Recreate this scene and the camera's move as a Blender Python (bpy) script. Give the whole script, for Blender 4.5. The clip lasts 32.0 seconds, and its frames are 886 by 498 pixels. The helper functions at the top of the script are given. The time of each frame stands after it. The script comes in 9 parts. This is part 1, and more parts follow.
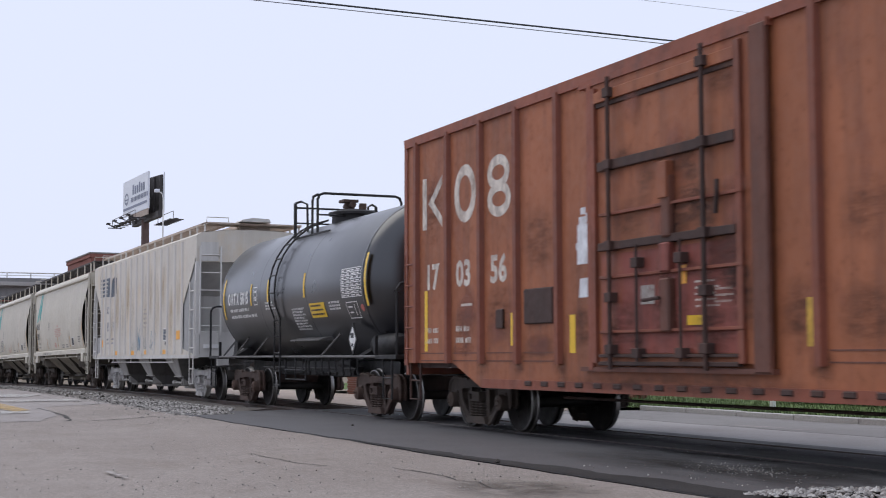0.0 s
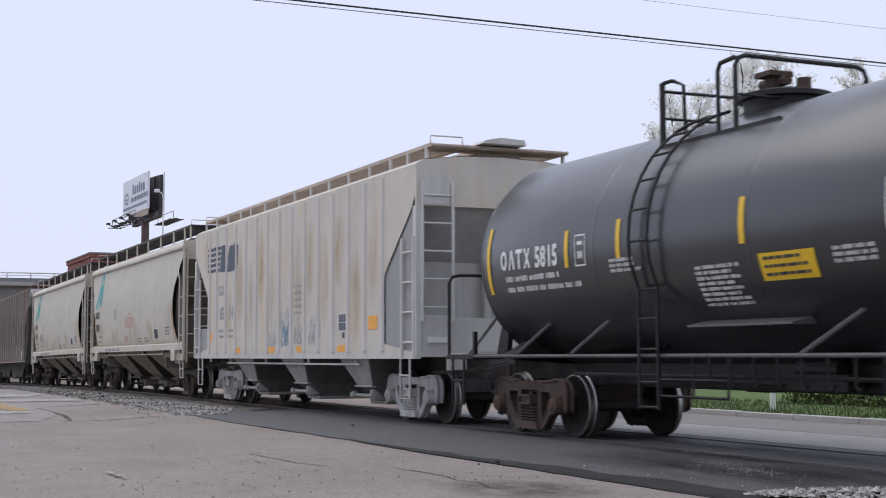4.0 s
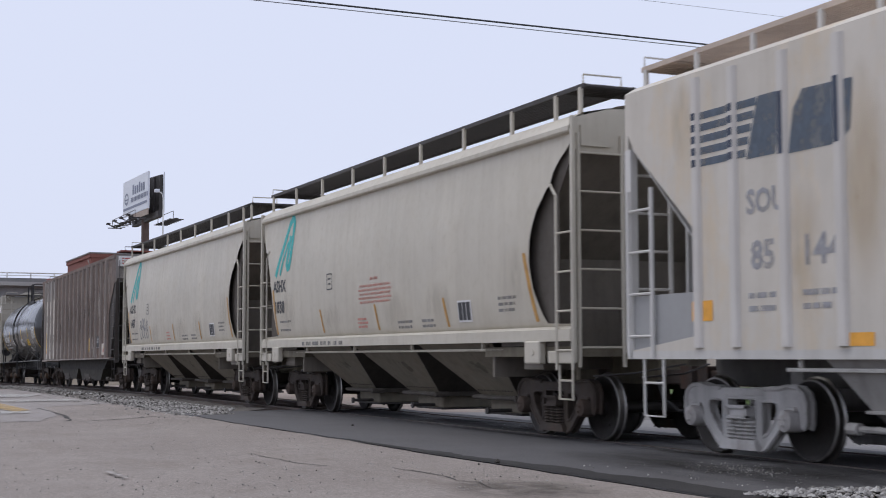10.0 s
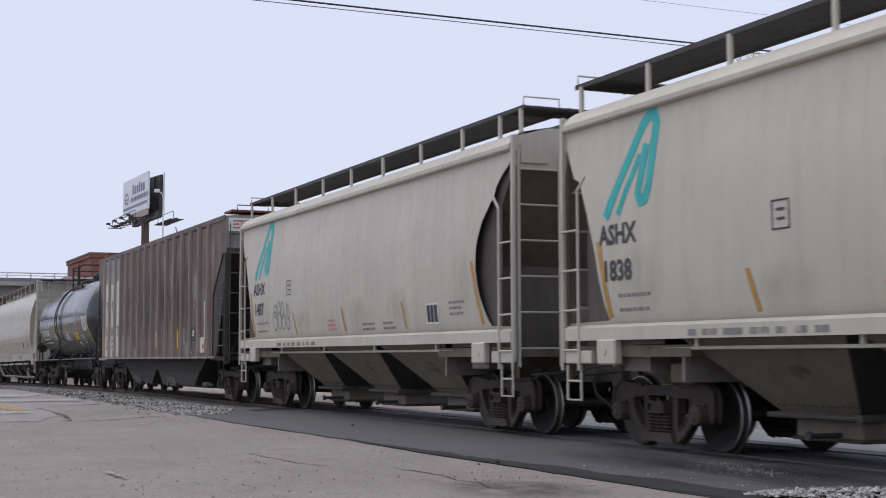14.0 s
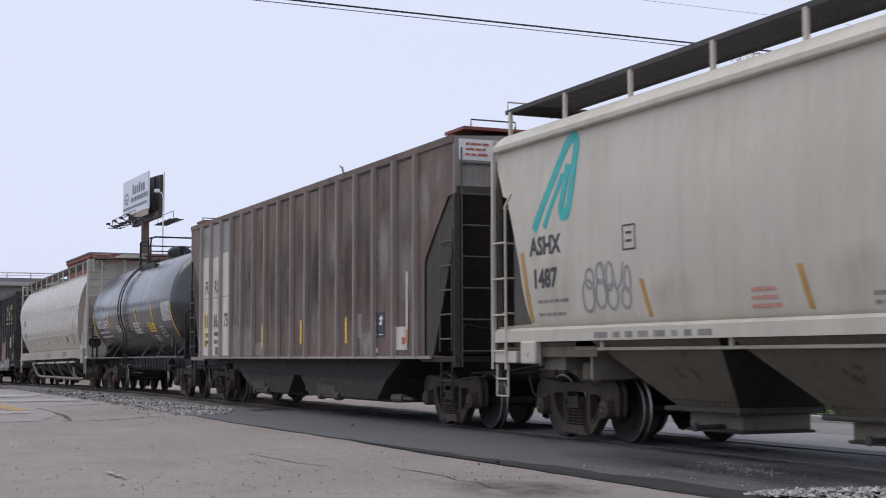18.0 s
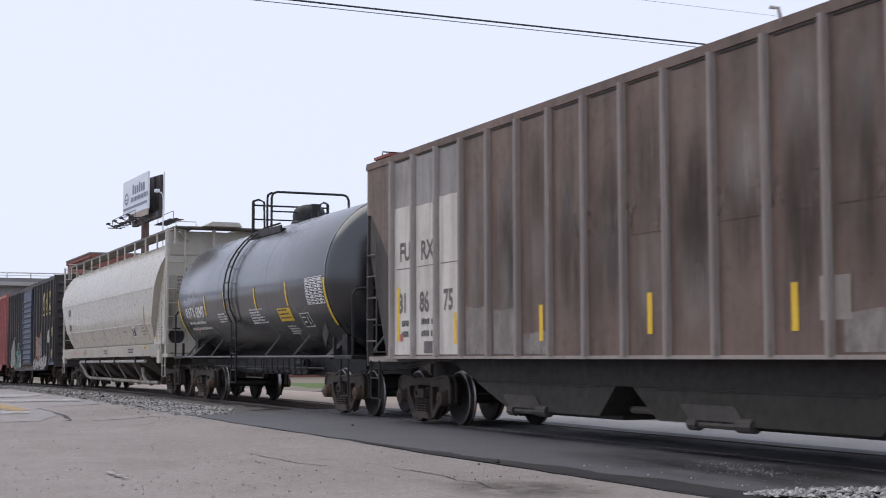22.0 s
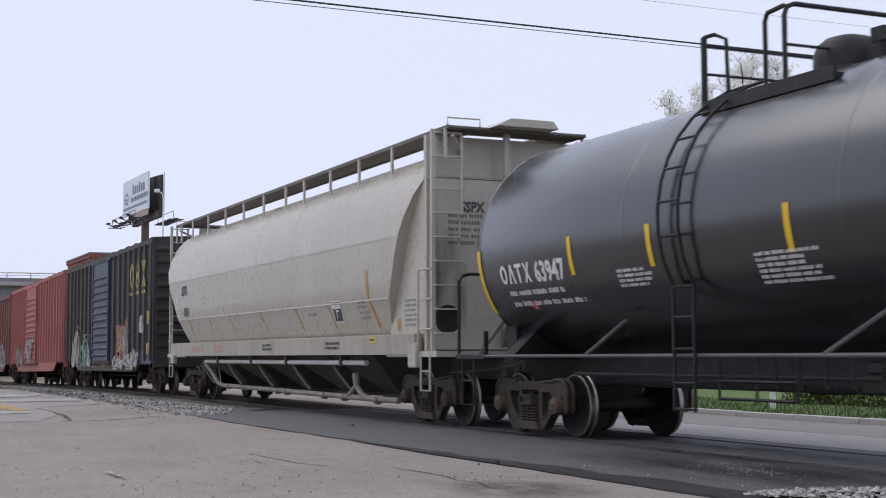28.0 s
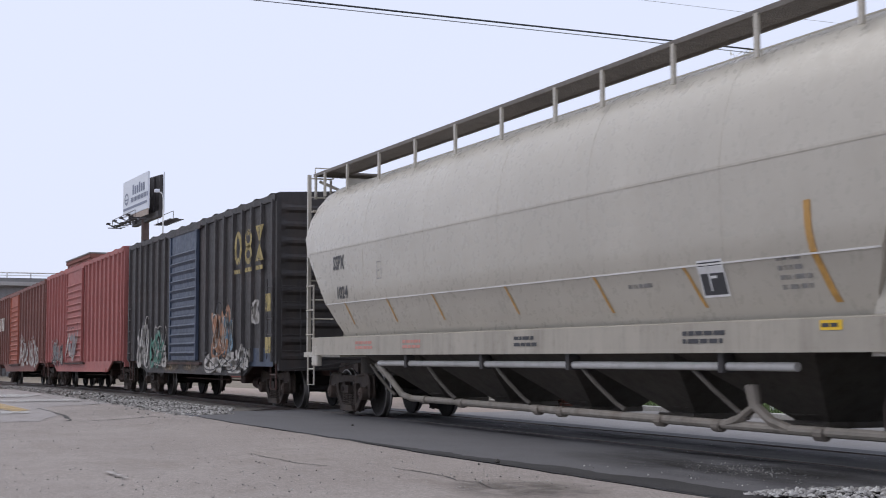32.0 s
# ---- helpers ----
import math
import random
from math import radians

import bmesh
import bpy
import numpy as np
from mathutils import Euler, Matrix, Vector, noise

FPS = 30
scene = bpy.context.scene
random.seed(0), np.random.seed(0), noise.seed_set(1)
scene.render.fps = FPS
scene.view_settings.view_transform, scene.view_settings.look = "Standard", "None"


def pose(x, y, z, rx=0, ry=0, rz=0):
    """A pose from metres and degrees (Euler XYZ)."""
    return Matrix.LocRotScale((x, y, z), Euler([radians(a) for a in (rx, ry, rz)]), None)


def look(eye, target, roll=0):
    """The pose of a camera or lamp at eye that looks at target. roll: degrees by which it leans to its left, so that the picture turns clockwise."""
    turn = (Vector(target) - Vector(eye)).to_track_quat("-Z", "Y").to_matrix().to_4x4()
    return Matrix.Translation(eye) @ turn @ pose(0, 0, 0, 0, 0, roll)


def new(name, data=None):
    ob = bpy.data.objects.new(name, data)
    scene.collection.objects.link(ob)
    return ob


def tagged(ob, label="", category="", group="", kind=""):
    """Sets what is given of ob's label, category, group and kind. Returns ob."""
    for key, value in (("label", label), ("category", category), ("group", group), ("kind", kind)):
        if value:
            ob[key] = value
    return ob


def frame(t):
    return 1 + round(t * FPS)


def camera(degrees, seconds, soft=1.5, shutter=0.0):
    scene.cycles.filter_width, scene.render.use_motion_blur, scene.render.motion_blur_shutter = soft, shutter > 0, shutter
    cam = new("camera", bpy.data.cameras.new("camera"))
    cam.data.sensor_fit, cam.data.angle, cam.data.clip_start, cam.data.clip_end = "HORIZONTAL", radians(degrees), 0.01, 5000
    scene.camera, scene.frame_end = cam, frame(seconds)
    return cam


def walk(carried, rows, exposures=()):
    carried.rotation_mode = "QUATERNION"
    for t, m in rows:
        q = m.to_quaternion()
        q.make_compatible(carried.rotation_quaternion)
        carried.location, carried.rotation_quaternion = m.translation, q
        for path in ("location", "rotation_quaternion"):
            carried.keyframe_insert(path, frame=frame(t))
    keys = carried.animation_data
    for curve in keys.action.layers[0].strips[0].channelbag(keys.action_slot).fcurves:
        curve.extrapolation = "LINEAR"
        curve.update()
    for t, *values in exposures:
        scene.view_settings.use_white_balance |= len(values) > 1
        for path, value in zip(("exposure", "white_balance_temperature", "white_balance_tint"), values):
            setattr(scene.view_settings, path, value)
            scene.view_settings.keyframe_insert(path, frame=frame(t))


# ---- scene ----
# ---- camera: a fixed tripod beside the crossing; the track runs along x, rail head at z = 0 ----
EYE = Vector((0.0, 0.0, 1.171))
HEADING, TILT, LEAN = radians(24.114), radians(4.430), -0.1475
AIM = EYE + Vector((-math.cos(HEADING) * math.cos(TILT), math.sin(HEADING) * math.cos(TILT), math.sin(TILT)))
cam = camera(35.49, 32.0, soft=1.0, shutter=0.5)
walk(cam, [(0, look(EYE, AIM, LEAN)), (32, look(EYE, AIM, LEAN))],
     exposures=[(0, 0.0), (5, -0.06), (8, -0.13), (14, -0.13), (18, -0.08), (19, -0.03), (21, 0.09), (23, 0.05), (25, -0.02), (28, -0.03), (32, 0.0)])

DC = 10.697          # centre line of the track


def run(t):
    """How far the train has rolled after t seconds."""
    return 3.8207 * t - 0.013175 * t * t + 0.0000365 * t ** 3


def grade(x):
    """Height of the rail head: level at the crossing, falling gently beyond it."""
    return -0.265 * (1 - math.cos(math.pi * min(80.0, max(0.0, -38.0 - x)) / 80))


# ---- light: a bright overcast sky and a soft sun from up the line ----
SUN_UP, SUN_TURN = radians(60), radians(236)
world = bpy.data.worlds.new("overcast_sky")
scene.world = world
world.use_nodes = True
wn = world.node_tree.nodes
sky = wn.new("ShaderNodeTexSky")
sky.sky_type, sky.sun_disc, sky.sun_elevation, sky.sun_rotation = "NISHITA", False, SUN_UP, SUN_TURN
sky.air_density, sky.dust_density = 1.0, 3.0
veil = wn.new("ShaderNodeMix")
veil.data_type = "RGBA"
veil.inputs[0].default_value = 0.93
veil.inputs[7].default_value = (8.0, 8.57, 10.62, 1)      # even cloud cover
world.node_tree.links.new(sky.outputs[0], veil.inputs[6])
world.node_tree.links.new(veil.outputs[2], wn["Background"].inputs[0])
wn["Background"].inputs[1].default_value = 0.10
lamp = bpy.data.lights.new("sun", "SUN")
lamp.energy, lamp.angle, lamp.color = 1.05, radians(55), (1.0, 0.95, 0.87)
sun = new("sun", lamp)
sun.matrix_world = look((0, 0, 0), (-Vector((math.sin(SUN_TURN) * math.cos(SUN_UP), math.cos(SUN_TURN) * math.cos(SUN_UP), math.sin(SUN_UP)))))

# ---- materials ----
def shader(name):
    m = bpy.data.materials.new(name)
    m.use_nodes = True
    return m, m.node_tree.nodes, m.node_tree.links, m.node_tree.nodes["Principled BSDF"]


def noise_of(n, l, scale, stretch=(1, 1, 1), detail=6, rough=0.6, coord="Object"):
    tc, mp, no = n.new("ShaderNodeTexCoord"), n.new("ShaderNodeMapping"), n.new("ShaderNodeTexNoise")
    mp.inputs["Scale"].default_value = stretch
    no.inputs["Scale"].default_value, no.inputs["Detail"].default_value, no.inputs["Roughness"].default_value = scale, detail, rough
    l.new(tc.outputs[coord], mp.inputs[0])
    l.new(mp.outputs[0], no.inputs["Vector"])
    return no.outputs["Fac"]


def ramp(n, l, value, lo, hi, a=0.0, b=1.0):
    r = n.new("ShaderNodeMapRange")
    r.inputs[1].default_value, r.inputs[2].default_value, r.inputs[3].default_value, r.inputs[4].default_value = lo, hi, a, b
    l.new(value, r.inputs[0])
    return r.outputs[0]


def mixed(n, l, fac, a, b):
    x = n.new("ShaderNodeMix")
    x.data_type = "RGBA"
    if isinstance(fac, float):
        x.inputs[0].default_value = fac
    else:
        l.new(fac, x.inputs[0])
    for i, c in ((6, a), (7, b)):
        if isinstance(c, tuple):
            x.inputs[i].default_value = (*c, 1)
        else:
            l.new(c, x.inputs[i])
    return x.outputs[2]


def weathered(name, base, grime=(0.08, 0.06, 0.05), amount=0.5, rust=None, rusty=0.0, rough=0.55, metal=0.0, tint=0.12, streak=1.0, bump=0.15, size=1.0, coat=0.0):
    """Painted or bare steel: an uneven base colour, vertical dirt streaks, patches of rust, fine relief."""
    m, n, l, b = shader(name)
    big = noise_of(n, l, 0.55 * size, detail=4)
    dark, light = tuple(c * (1 - tint) for c in base), tuple(min(1, c * (1 + tint)) for c in base)
    col = mixed(n, l, ramp(n, l, big, 0.35, 0.65), dark, light)
    run_ = noise_of(n, l, 2.2 * size, (1.8, 1.8, 0.16), 7, 0.65)
    col = mixed(n, l, ramp(n, l, run_, 0.46, 0.80, 0, amount * streak), col, grime)
    spots = noise_of(n, l, 7.0 * size, detail=8, rough=0.7)
    col = mixed(n, l, ramp(n, l, spots, 0.56, 0.78, 0, amount * 0.7), col, grime)
    if rust:
        patch = noise_of(n, l, 1.1 * size, (1.0, 1.0, 0.45), 7, 0.7)
        col = mixed(n, l, ramp(n, l, patch, 0.53, 0.66, 0, rusty), col, rust)
    l.new(col, b.inputs["Base Color"])
    fine = noise_of(n, l, 26.0 * size, detail=4)
    l.new(ramp(n, l, spots, 0.3, 0.7, max(0.05, rough - 0.12), min(1, rough + 0.15)), b.inputs["Roughness"])
    b.inputs["Metallic"].default_value = metal
    b.inputs["Coat Weight"].default_value = coat
    bp = n.new("ShaderNodeBump")
    bp.inputs["Strength"].default_value, bp.inputs["Distance"].default_value = bump, 0.01
    l.new(fine, bp.inputs["Height"])
    l.new(bp.outputs[0], b.inputs["Normal"])
    return m


def enamel(name, base, dust, amount, rough, coat):
    """Smooth tank enamel: hardly any relief, faint dust runs, a soft sheen."""
    m, n, l, b = shader(name)
    big = noise_of(n, l, 0.5, (1, 1, 1), 3)
    col = mixed(n, l, ramp(n, l, big, 0.35, 0.65), tuple(c * 0.85 for c in base), tuple(c * 1.15 for c in base))
    runs = noise_of(n, l, 1.6, (1.6, 1.6, 0.22), 6, 0.6)
    col = mixed(n, l, ramp(n, l, runs, 0.48, 0.85, 0, amount), col, dust)
    l.new(col, b.inputs["Base Color"])
    l.new(ramp(n, l, big, 0.3, 0.7, rough - 0.03, rough + 0.05), b.inputs["Roughness"])
    b.inputs["Specular IOR Level"].default_value = 0.9
    b.inputs["Coat Weight"].default_value, b.inputs["Coat Roughness"].default_value = coat, rough * 0.8
    return m


def plain(name, base, rough=0.6, metal=0.0, tint=0.15, scale=9.0):
    """A small painted or printed thing, slightly uneven."""
    m, n, l, b = shader(name)
    f = noise_of(n, l, scale, detail=5)
    l.new(mixed(n, l, ramp(n, l, f, 0.3, 0.7), tuple(c * (1 - tint) for c in base), tuple(min(1, c * (1 + tint)) for c in base)), b.inputs["Base Color"])
    b.inputs["Roughness"].default_value, b.inputs["Metallic"].default_value = rough, metal
    return m


def worn_print(name, base, worn=0.5, rough=0.65):
    """Old stencil paint that has flaked: the gaps are clear."""
    m, n, l, b = shader(name)
    f = noise_of(n, l, 5.0, (1, 1, 0.5), 8, 0.75)
    b.inputs["Base Color"].default_value = (*base, 1)
    b.inputs["Roughness"].default_value = rough
    l.new(ramp(n, l, f, 0.40, 0.62, 1.0, 1.0 - worn), b.inputs["Alpha"])
    return m


def film(name, base, strength, stretch=(1, 1, 1), size=3.0, flat=False):
    """A thin stain that fades out towards its own edges."""
    m, n, l, b = shader(name)
    tc, sep, com = n.new("ShaderNodeTexCoord"), n.new("ShaderNodeSeparateXYZ"), n.new("ShaderNodeCombineXYZ")
    l.new(tc.outputs["Generated"], sep.inputs[0])
    l.new(ramp(n, l, sep.outputs[0], 0, 1, -1, 1), com.inputs[0])
    l.new(ramp(n, l, sep.outputs[1 if flat else 2], 0, 1, -1, 1), com.inputs[1])
    gr, mul = n.new("ShaderNodeTexGradient"), n.new("ShaderNodeMath")
    gr.gradient_type, mul.operation = "SPHERICAL", "MULTIPLY"
    l.new(com.outputs[0], gr.inputs[0])
    l.new(ramp(n, l, gr.outputs["Fac"], 0.0, 0.65), mul.inputs[0])
    l.new(ramp(n, l, noise_of(n, l, size, stretch, 7, 0.68), 0.34, 0.66, 0, strength), mul.inputs[1])
    l.new(mul.outputs[0], b.inputs["Alpha"])
    b.inputs["Base Color"].default_value = (*base, 1)
    b.inputs["Roughness"].default_value = 0.75
    return m


def earth(name, a, b_, c, scale, rough=0.9, bump=0.4, dist=0.02, grain=60.0, speckle=0.0, gloss=0.3):
    m, n, l, b = shader(name)
    big = noise_of(n, l, scale, detail=5)
    mid = noise_of(n, l, scale * 7, detail=7, rough=0.7)
    fine = noise_of(n, l, grain, detail=3, rough=0.7)
    col = mixed(n, l, ramp(n, l, big, 0.35, 0.65), a, b_)
    col = mixed(n, l, ramp(n, l, mid, 0.5, 0.75, 0, 0.7), col, c)
    col = mixed(n, l, ramp(n, l, fine, 0.35, 0.75, 0, 0.55), col, tuple(min(1, x * 1.7) for x in b_))
    if speckle:
        clot = noise_of(n, l, 21.0, (1, 1, 1), 3, 0.75)
        col = mixed(n, l, ramp(n, l, clot, 0.56, 0.70, 0, speckle * 0.40), col, tuple(min(1, x * 1.75) for x in b_))
        col = mixed(n, l, ramp(n, l, clot, 0.44, 0.32, 0, speckle * 0.40), col, tuple(x * 0.55 for x in a))
        grit = noise_of(n, l, 70.0, detail=2, rough=0.8)
        col = mixed(n, l, ramp(n, l, grit, 0.60, 0.70, 0, speckle), col, tuple(min(1, x * 2.3) for x in b_))
        col = mixed(n, l, ramp(n, l, grit, 0.40, 0.30, 0, speckle), col, tuple(x * 0.3 for x in a))
        stain = noise_of(n, l, 0.9, (0.6, 1.4, 1), 6, 0.7)
        col = mixed(n, l, ramp(n, l, stain, 0.52, 0.72, 0, 0.32), col, tuple(x * f for x, f in zip(a, (0.72, 0.66, 0.58))))
    l.new(col, b.inputs["Base Color"])
    b.inputs["Roughness"].default_value = rough
    b.inputs["Specular IOR Level"].default_value = gloss
    bp = n.new("ShaderNodeBump")
    bp.inputs["Strength"].default_value, bp.inputs["Distance"].default_value = bump, dist
    l.new(fine, bp.inputs["Height"])
    l.new(bp.outputs[0], b.inputs["Normal"])
    return m


def pieces(name, a, b_, rough=0.8, translucent=0.0, var="Island"):
    """Stones, leaves, bricks: each piece its own tone between two colours."""
    m, n, l, b = shader(name)
    if var == "Island":
        g = n.new("ShaderNodeNewGeometry")
        f = g.outputs["Random Per Island"]
    else:
        g = n.new("ShaderNodeObjectInfo")
        f = g.outputs["Random"]
    col = mixed(n, l, f, a, b_)
    fine = noise_of(n, l, 14.0, detail=5)
    col = mixed(n, l, ramp(n, l, fine, 0.4, 0.8, 0, 0.35), col, tuple(x * 0.5 for x in a))
    l.new(col, b.inputs["Base Color"])
    b.inputs["Roughness"].default_value = rough
    return m


def petals(name, a, b_):
    """Thin white petals that let light through."""
    m, n, l, b = shader(name)
    g = n.new("ShaderNodeNewGeometry")
    col = mixed(n, l, g.outputs["Random Per Island"], a, b_)
    l.new(col, b.inputs["Base Color"])
    b.inputs["Roughness"].default_value = 0.8
    thin, mix = n.new("ShaderNodeBsdfTranslucent"), n.new("ShaderNodeMixShader")
    l.new(col, thin.inputs[0])
    mix.inputs[0].default_value = 0.5
    l.new(b.outputs[0], mix.inputs[1])
    l.new(thin.outputs[0], mix.inputs[2])
    l.new(mix.outputs[0], n["Material Output"].inputs[0])
    return m


RUST = (0.13, 0.055, 0.03)
M_BOXBROWN = weathered("brown_boxcar_paint", (0.325, 0.108, 0.045), (0.085, 0.037, 0.024), 0.85, (0.22, 0.07, 0.035), 0.75, 0.6, tint=0.16, streak=0.8)
M_BOXBROWN_POST = weathered("brown_post_paint", (0.25, 0.074, 0.040), (0.08, 0.035, 0.026), 0.7, (0.15, 0.055, 0.034), 0.6, 0.6)
M_BOXBROWN_DARK = weathered("sooty_brown_steel", (0.06, 0.032, 0.026), (0.022, 0.017, 0.015), 0.6, RUST, 0.5, 0.75)
M_DOOR_RED = weathered("repainted_red_panel", (0.245, 0.06, 0.042), (0.07, 0.03, 0.024), 0.75, (0.30, 0.10, 0.05), 0.6, 0.6)
M_BLACK = enamel("black_tank_enamel", (0.0075, 0.0082, 0.0115), (0.028, 0.026, 0.026), 0.30, 0.29, 0.3)
M_BLACK2 = enamel("clean_black_tank_enamel", (0.0052, 0.0056, 0.0072), (0.011, 0.011, 0.012), 0.16, 0.25, 0.4)
M_BLACKGEAR = weathered("black_frame_paint", (0.0085, 0.008, 0.0082), (0.024, 0.019, 0.0165), 0.4, (0.03, 0.02, 0.015), 0.35, 0.58)
M_GREYEDGE = weathered("worn_grey_edge", (0.11, 0.105, 0.10), (0.045, 0.04, 0.037), 0.5, None, 0, 0.5)
M_RIBGREY = weathered("grey_hopper_paint", (0.60, 0.555, 0.485), (0.40, 0.35, 0.275), 0.34, (0.63, 0.49, 0.31), 0.45, 0.6, tint=0.07, streak=1.0)
M_RIBSIDE = weathered("pale_grey_rib", (0.64, 0.605, 0.56), (0.40, 0.365, 0.32), 0.35, None, 0, 0.6, tint=0.08)
# gusset grey darker than the side: shade of the recess is put in
M_RIBGUSSET = weathered("shaded_grey_gusset", (0.34, 0.34, 0.335), (0.22, 0.21, 0.20), 0.35, None, 0, 0.65, tint=0.06)
# shade of the end cut-outs is put into this brown; gates share it
M_HOPPLATE = weathered("shaded_brown_plate", (0.098, 0.084, 0.070), (0.05, 0.042, 0.035), 0.5, None, 0, 0.8)
M_PALEPANEL = weathered("pale_end_panel_paint", (0.63, 0.61, 0.575), (0.38, 0.355, 0.32), 0.35, None, 0, 0.6, tint=0.06)
M_TANGRATE = weathered("tan_dusty_grating", (0.52, 0.43, 0.36), (0.30, 0.235, 0.19), 0.5, None, 0, 0.7)
M_RIBGREYLT = weathered("pale_grey_frame_paint", (0.58, 0.56, 0.525), (0.32, 0.295, 0.26), 0.5, None, 0, 0.6, tint=0.1)
# duller copy of the hopper grey: the end's shade is in the colour
M_RIBGREYEND = weathered("shaded_grey_end_sheet", (0.52, 0.505, 0.48), (0.27, 0.25, 0.235), 0.45, None, 0, 0.7)
M_RIBGREYTRUCK = weathered("whitewashed_truck_casting", (0.50, 0.485, 0.47), (0.17, 0.155, 0.14), 0.65, (0.16, 0.11, 0.085), 0.5, 0.7)
M_HOP = weathered("off_white_hopper_paint", (0.545, 0.502, 0.415), (0.33, 0.285, 0.21), 0.36, (0.46, 0.41, 0.32), 0.3, 0.45, tint=0.05, bump=0.05)
M_HOP2 = weathered("greyer_white_hopper_paint", (0.54, 0.498, 0.415), (0.32, 0.275, 0.205), 0.40, (0.47, 0.415, 0.32), 0.4, 0.45, tint=0.06, bump=0.05)
# dirt and underframe shade together darken this copy of the hopper paint
M_HOPLO = weathered("grimy_shaded_hopper_paint", (0.15, 0.130, 0.092), (0.035, 0.029, 0.022), 0.8, (0.075, 0.057, 0.04), 0.6, 0.75)
# end soot, with the shade of the car ends mixed into the brown
M_HOPEND = weathered("sooty_shaded_hopper_end", (0.185, 0.162, 0.135), (0.085, 0.072, 0.06), 0.5, (0.22, 0.195, 0.16), 0.5, 0.8)
M_FADED = weathered("faded_brown_hopper_paint", (0.152, 0.102, 0.077), (0.052, 0.035, 0.027), 0.7, (0.20, 0.15, 0.118), 0.42, 0.62, tint=0.25, streak=1.3)
M_FADEDRIB = weathered("faded_grey_brown_rib", (0.34, 0.29, 0.255), (0.15, 0.12, 0.10), 0.7, (0.23, 0.19, 0.16), 0.6, 0.6)
M_FADEDLT = weathered("faded_grey_panel", (0.65, 0.60, 0.53), (0.27, 0.22, 0.18), 0.6, (0.42, 0.37, 0.315), 0.6, 0.62, streak=1.2)
# shade under the car is put into this near-black brown
M_FADEDLO = weathered("shaded_brown_hopper_bottom", (0.026, 0.021, 0.018), (0.015, 0.012, 0.011), 0.6, None, 0, 0.78)
M_WARMGREY = weathered("warm_grey_hopper_paint", (0.48, 0.442, 0.37), (0.33, 0.285, 0.215), 0.26, None, 0, 0.30, tint=0.05, bump=0.03, streak=0.7)
M_PIPE = weathered("dirty_grey_pipe", (0.22, 0.19, 0.155), (0.07, 0.057, 0.045), 0.7, (0.14, 0.09, 0.06), 0.5, 0.62)
# darkened copy of the warm grey: underside shade is put into it
M_WARMGREYLO = weathered("shaded_warm_hopper_bottom", (0.092, 0.079, 0.064), (0.042, 0.035, 0.028), 0.65, None, 0, 0.75)
M_NAVY = weathered("dark_navy_boxcar_paint", (0.036, 0.032, 0.031), (0.078, 0.062, 0.05), 0.5, (0.077, 0.053, 0.044), 0.4, 0.6, tint=0.2)
M_NAVYDOOR = weathered("blue_door_paint", (0.050, 0.068, 0.105), (0.028, 0.034, 0.046), 0.5, None, 0, 0.5)
M_RED = weathered("faded_red_boxcar_paint", (0.37, 0.118, 0.102), (0.19, 0.068, 0.058), 0.5, (0.30, 0.095, 0.077), 0.5, 0.6)
M_BROWN = weathered("dark_brown_boxcar_paint", (0.20, 0.075, 0.056), (0.085, 0.042, 0.036), 0.55, (0.14, 0.06, 0.046), 0.5, 0.62)
M_ORANGEDOOR = weathered("orange_red_door_paint", (0.34, 0.085, 0.045), (0.14, 0.05, 0.035), 0.5, None, 0, 0.6)
M_TRUCK = weathered("dark_truck_casting", (0.050, 0.038, 0.031), (0.098, 0.071, 0.051), 0.55, (0.085, 0.050, 0.033), 0.6, 0.8)
M_TRUCKRUST = weathered("rusty_truck_casting", (0.074, 0.047, 0.037), (0.042, 0.03, 0.025), 0.6, (0.13, 0.066, 0.042), 0.5, 0.8)
M_WHEEL = weathered("dull_wheel_steel", (0.020, 0.0165, 0.0145), (0.048, 0.037, 0.03), 0.5, None, 0, 0.65, metal=0.2)
M_TREAD = plain("polished_wheel_tread", (0.30, 0.285, 0.27), 0.4, 1.0)
M_ROLLER = plain("brown_bearing_cap", (0.105, 0.066, 0.042), 0.7)
M_COUPLER = weathered("brown_cast_coupler", (0.06, 0.045, 0.038), (0.03, 0.025, 0.02), 0.5, RUST, 0.6, 0.7)
M_YELLOW = plain("yellow_reflective_strip", (0.80, 0.50, 0.02), 0.4, tint=0.08)
M_YELLOWOLD = plain("dirty_ochre_strip", (0.46, 0.25, 0.06), 0.55, tint=0.25)
M_ORANGE = plain("orange_panel_paint", (0.85, 0.40, 0.05), 0.5, tint=0.12)
M_WHITE = plain("white_stencil", (0.75, 0.74, 0.72), 0.6)
M_WHITEWORN = worn_print("flaked_white_stencil", (0.72, 0.66, 0.58), 0.55)
M_GREYPRINT = worn_print("worn_grey_stencil", (0.24, 0.23, 0.22), 0.8)
M_DARKPRINT = plain("dark_grey_stencil", (0.05, 0.05, 0.053), 0.6)
M_REDPRINT = plain("faint_red_stencil", (0.55, 0.25, 0.20), 0.6)
M_TEAL = plain("teal_logo_paint", (0.02, 0.40, 0.38), 0.5)
M_BLUERIB = worn_print("blue_logo_on_ribs", (0.035, 0.05, 0.085), 0.2)
M_BLUEWORN = worn_print("weathered_blue_logo", (0.085, 0.115, 0.155), 0.45)
M_GOLDWORN = worn_print("weathered_gold_logo", (0.40, 0.31, 0.11), 0.75)
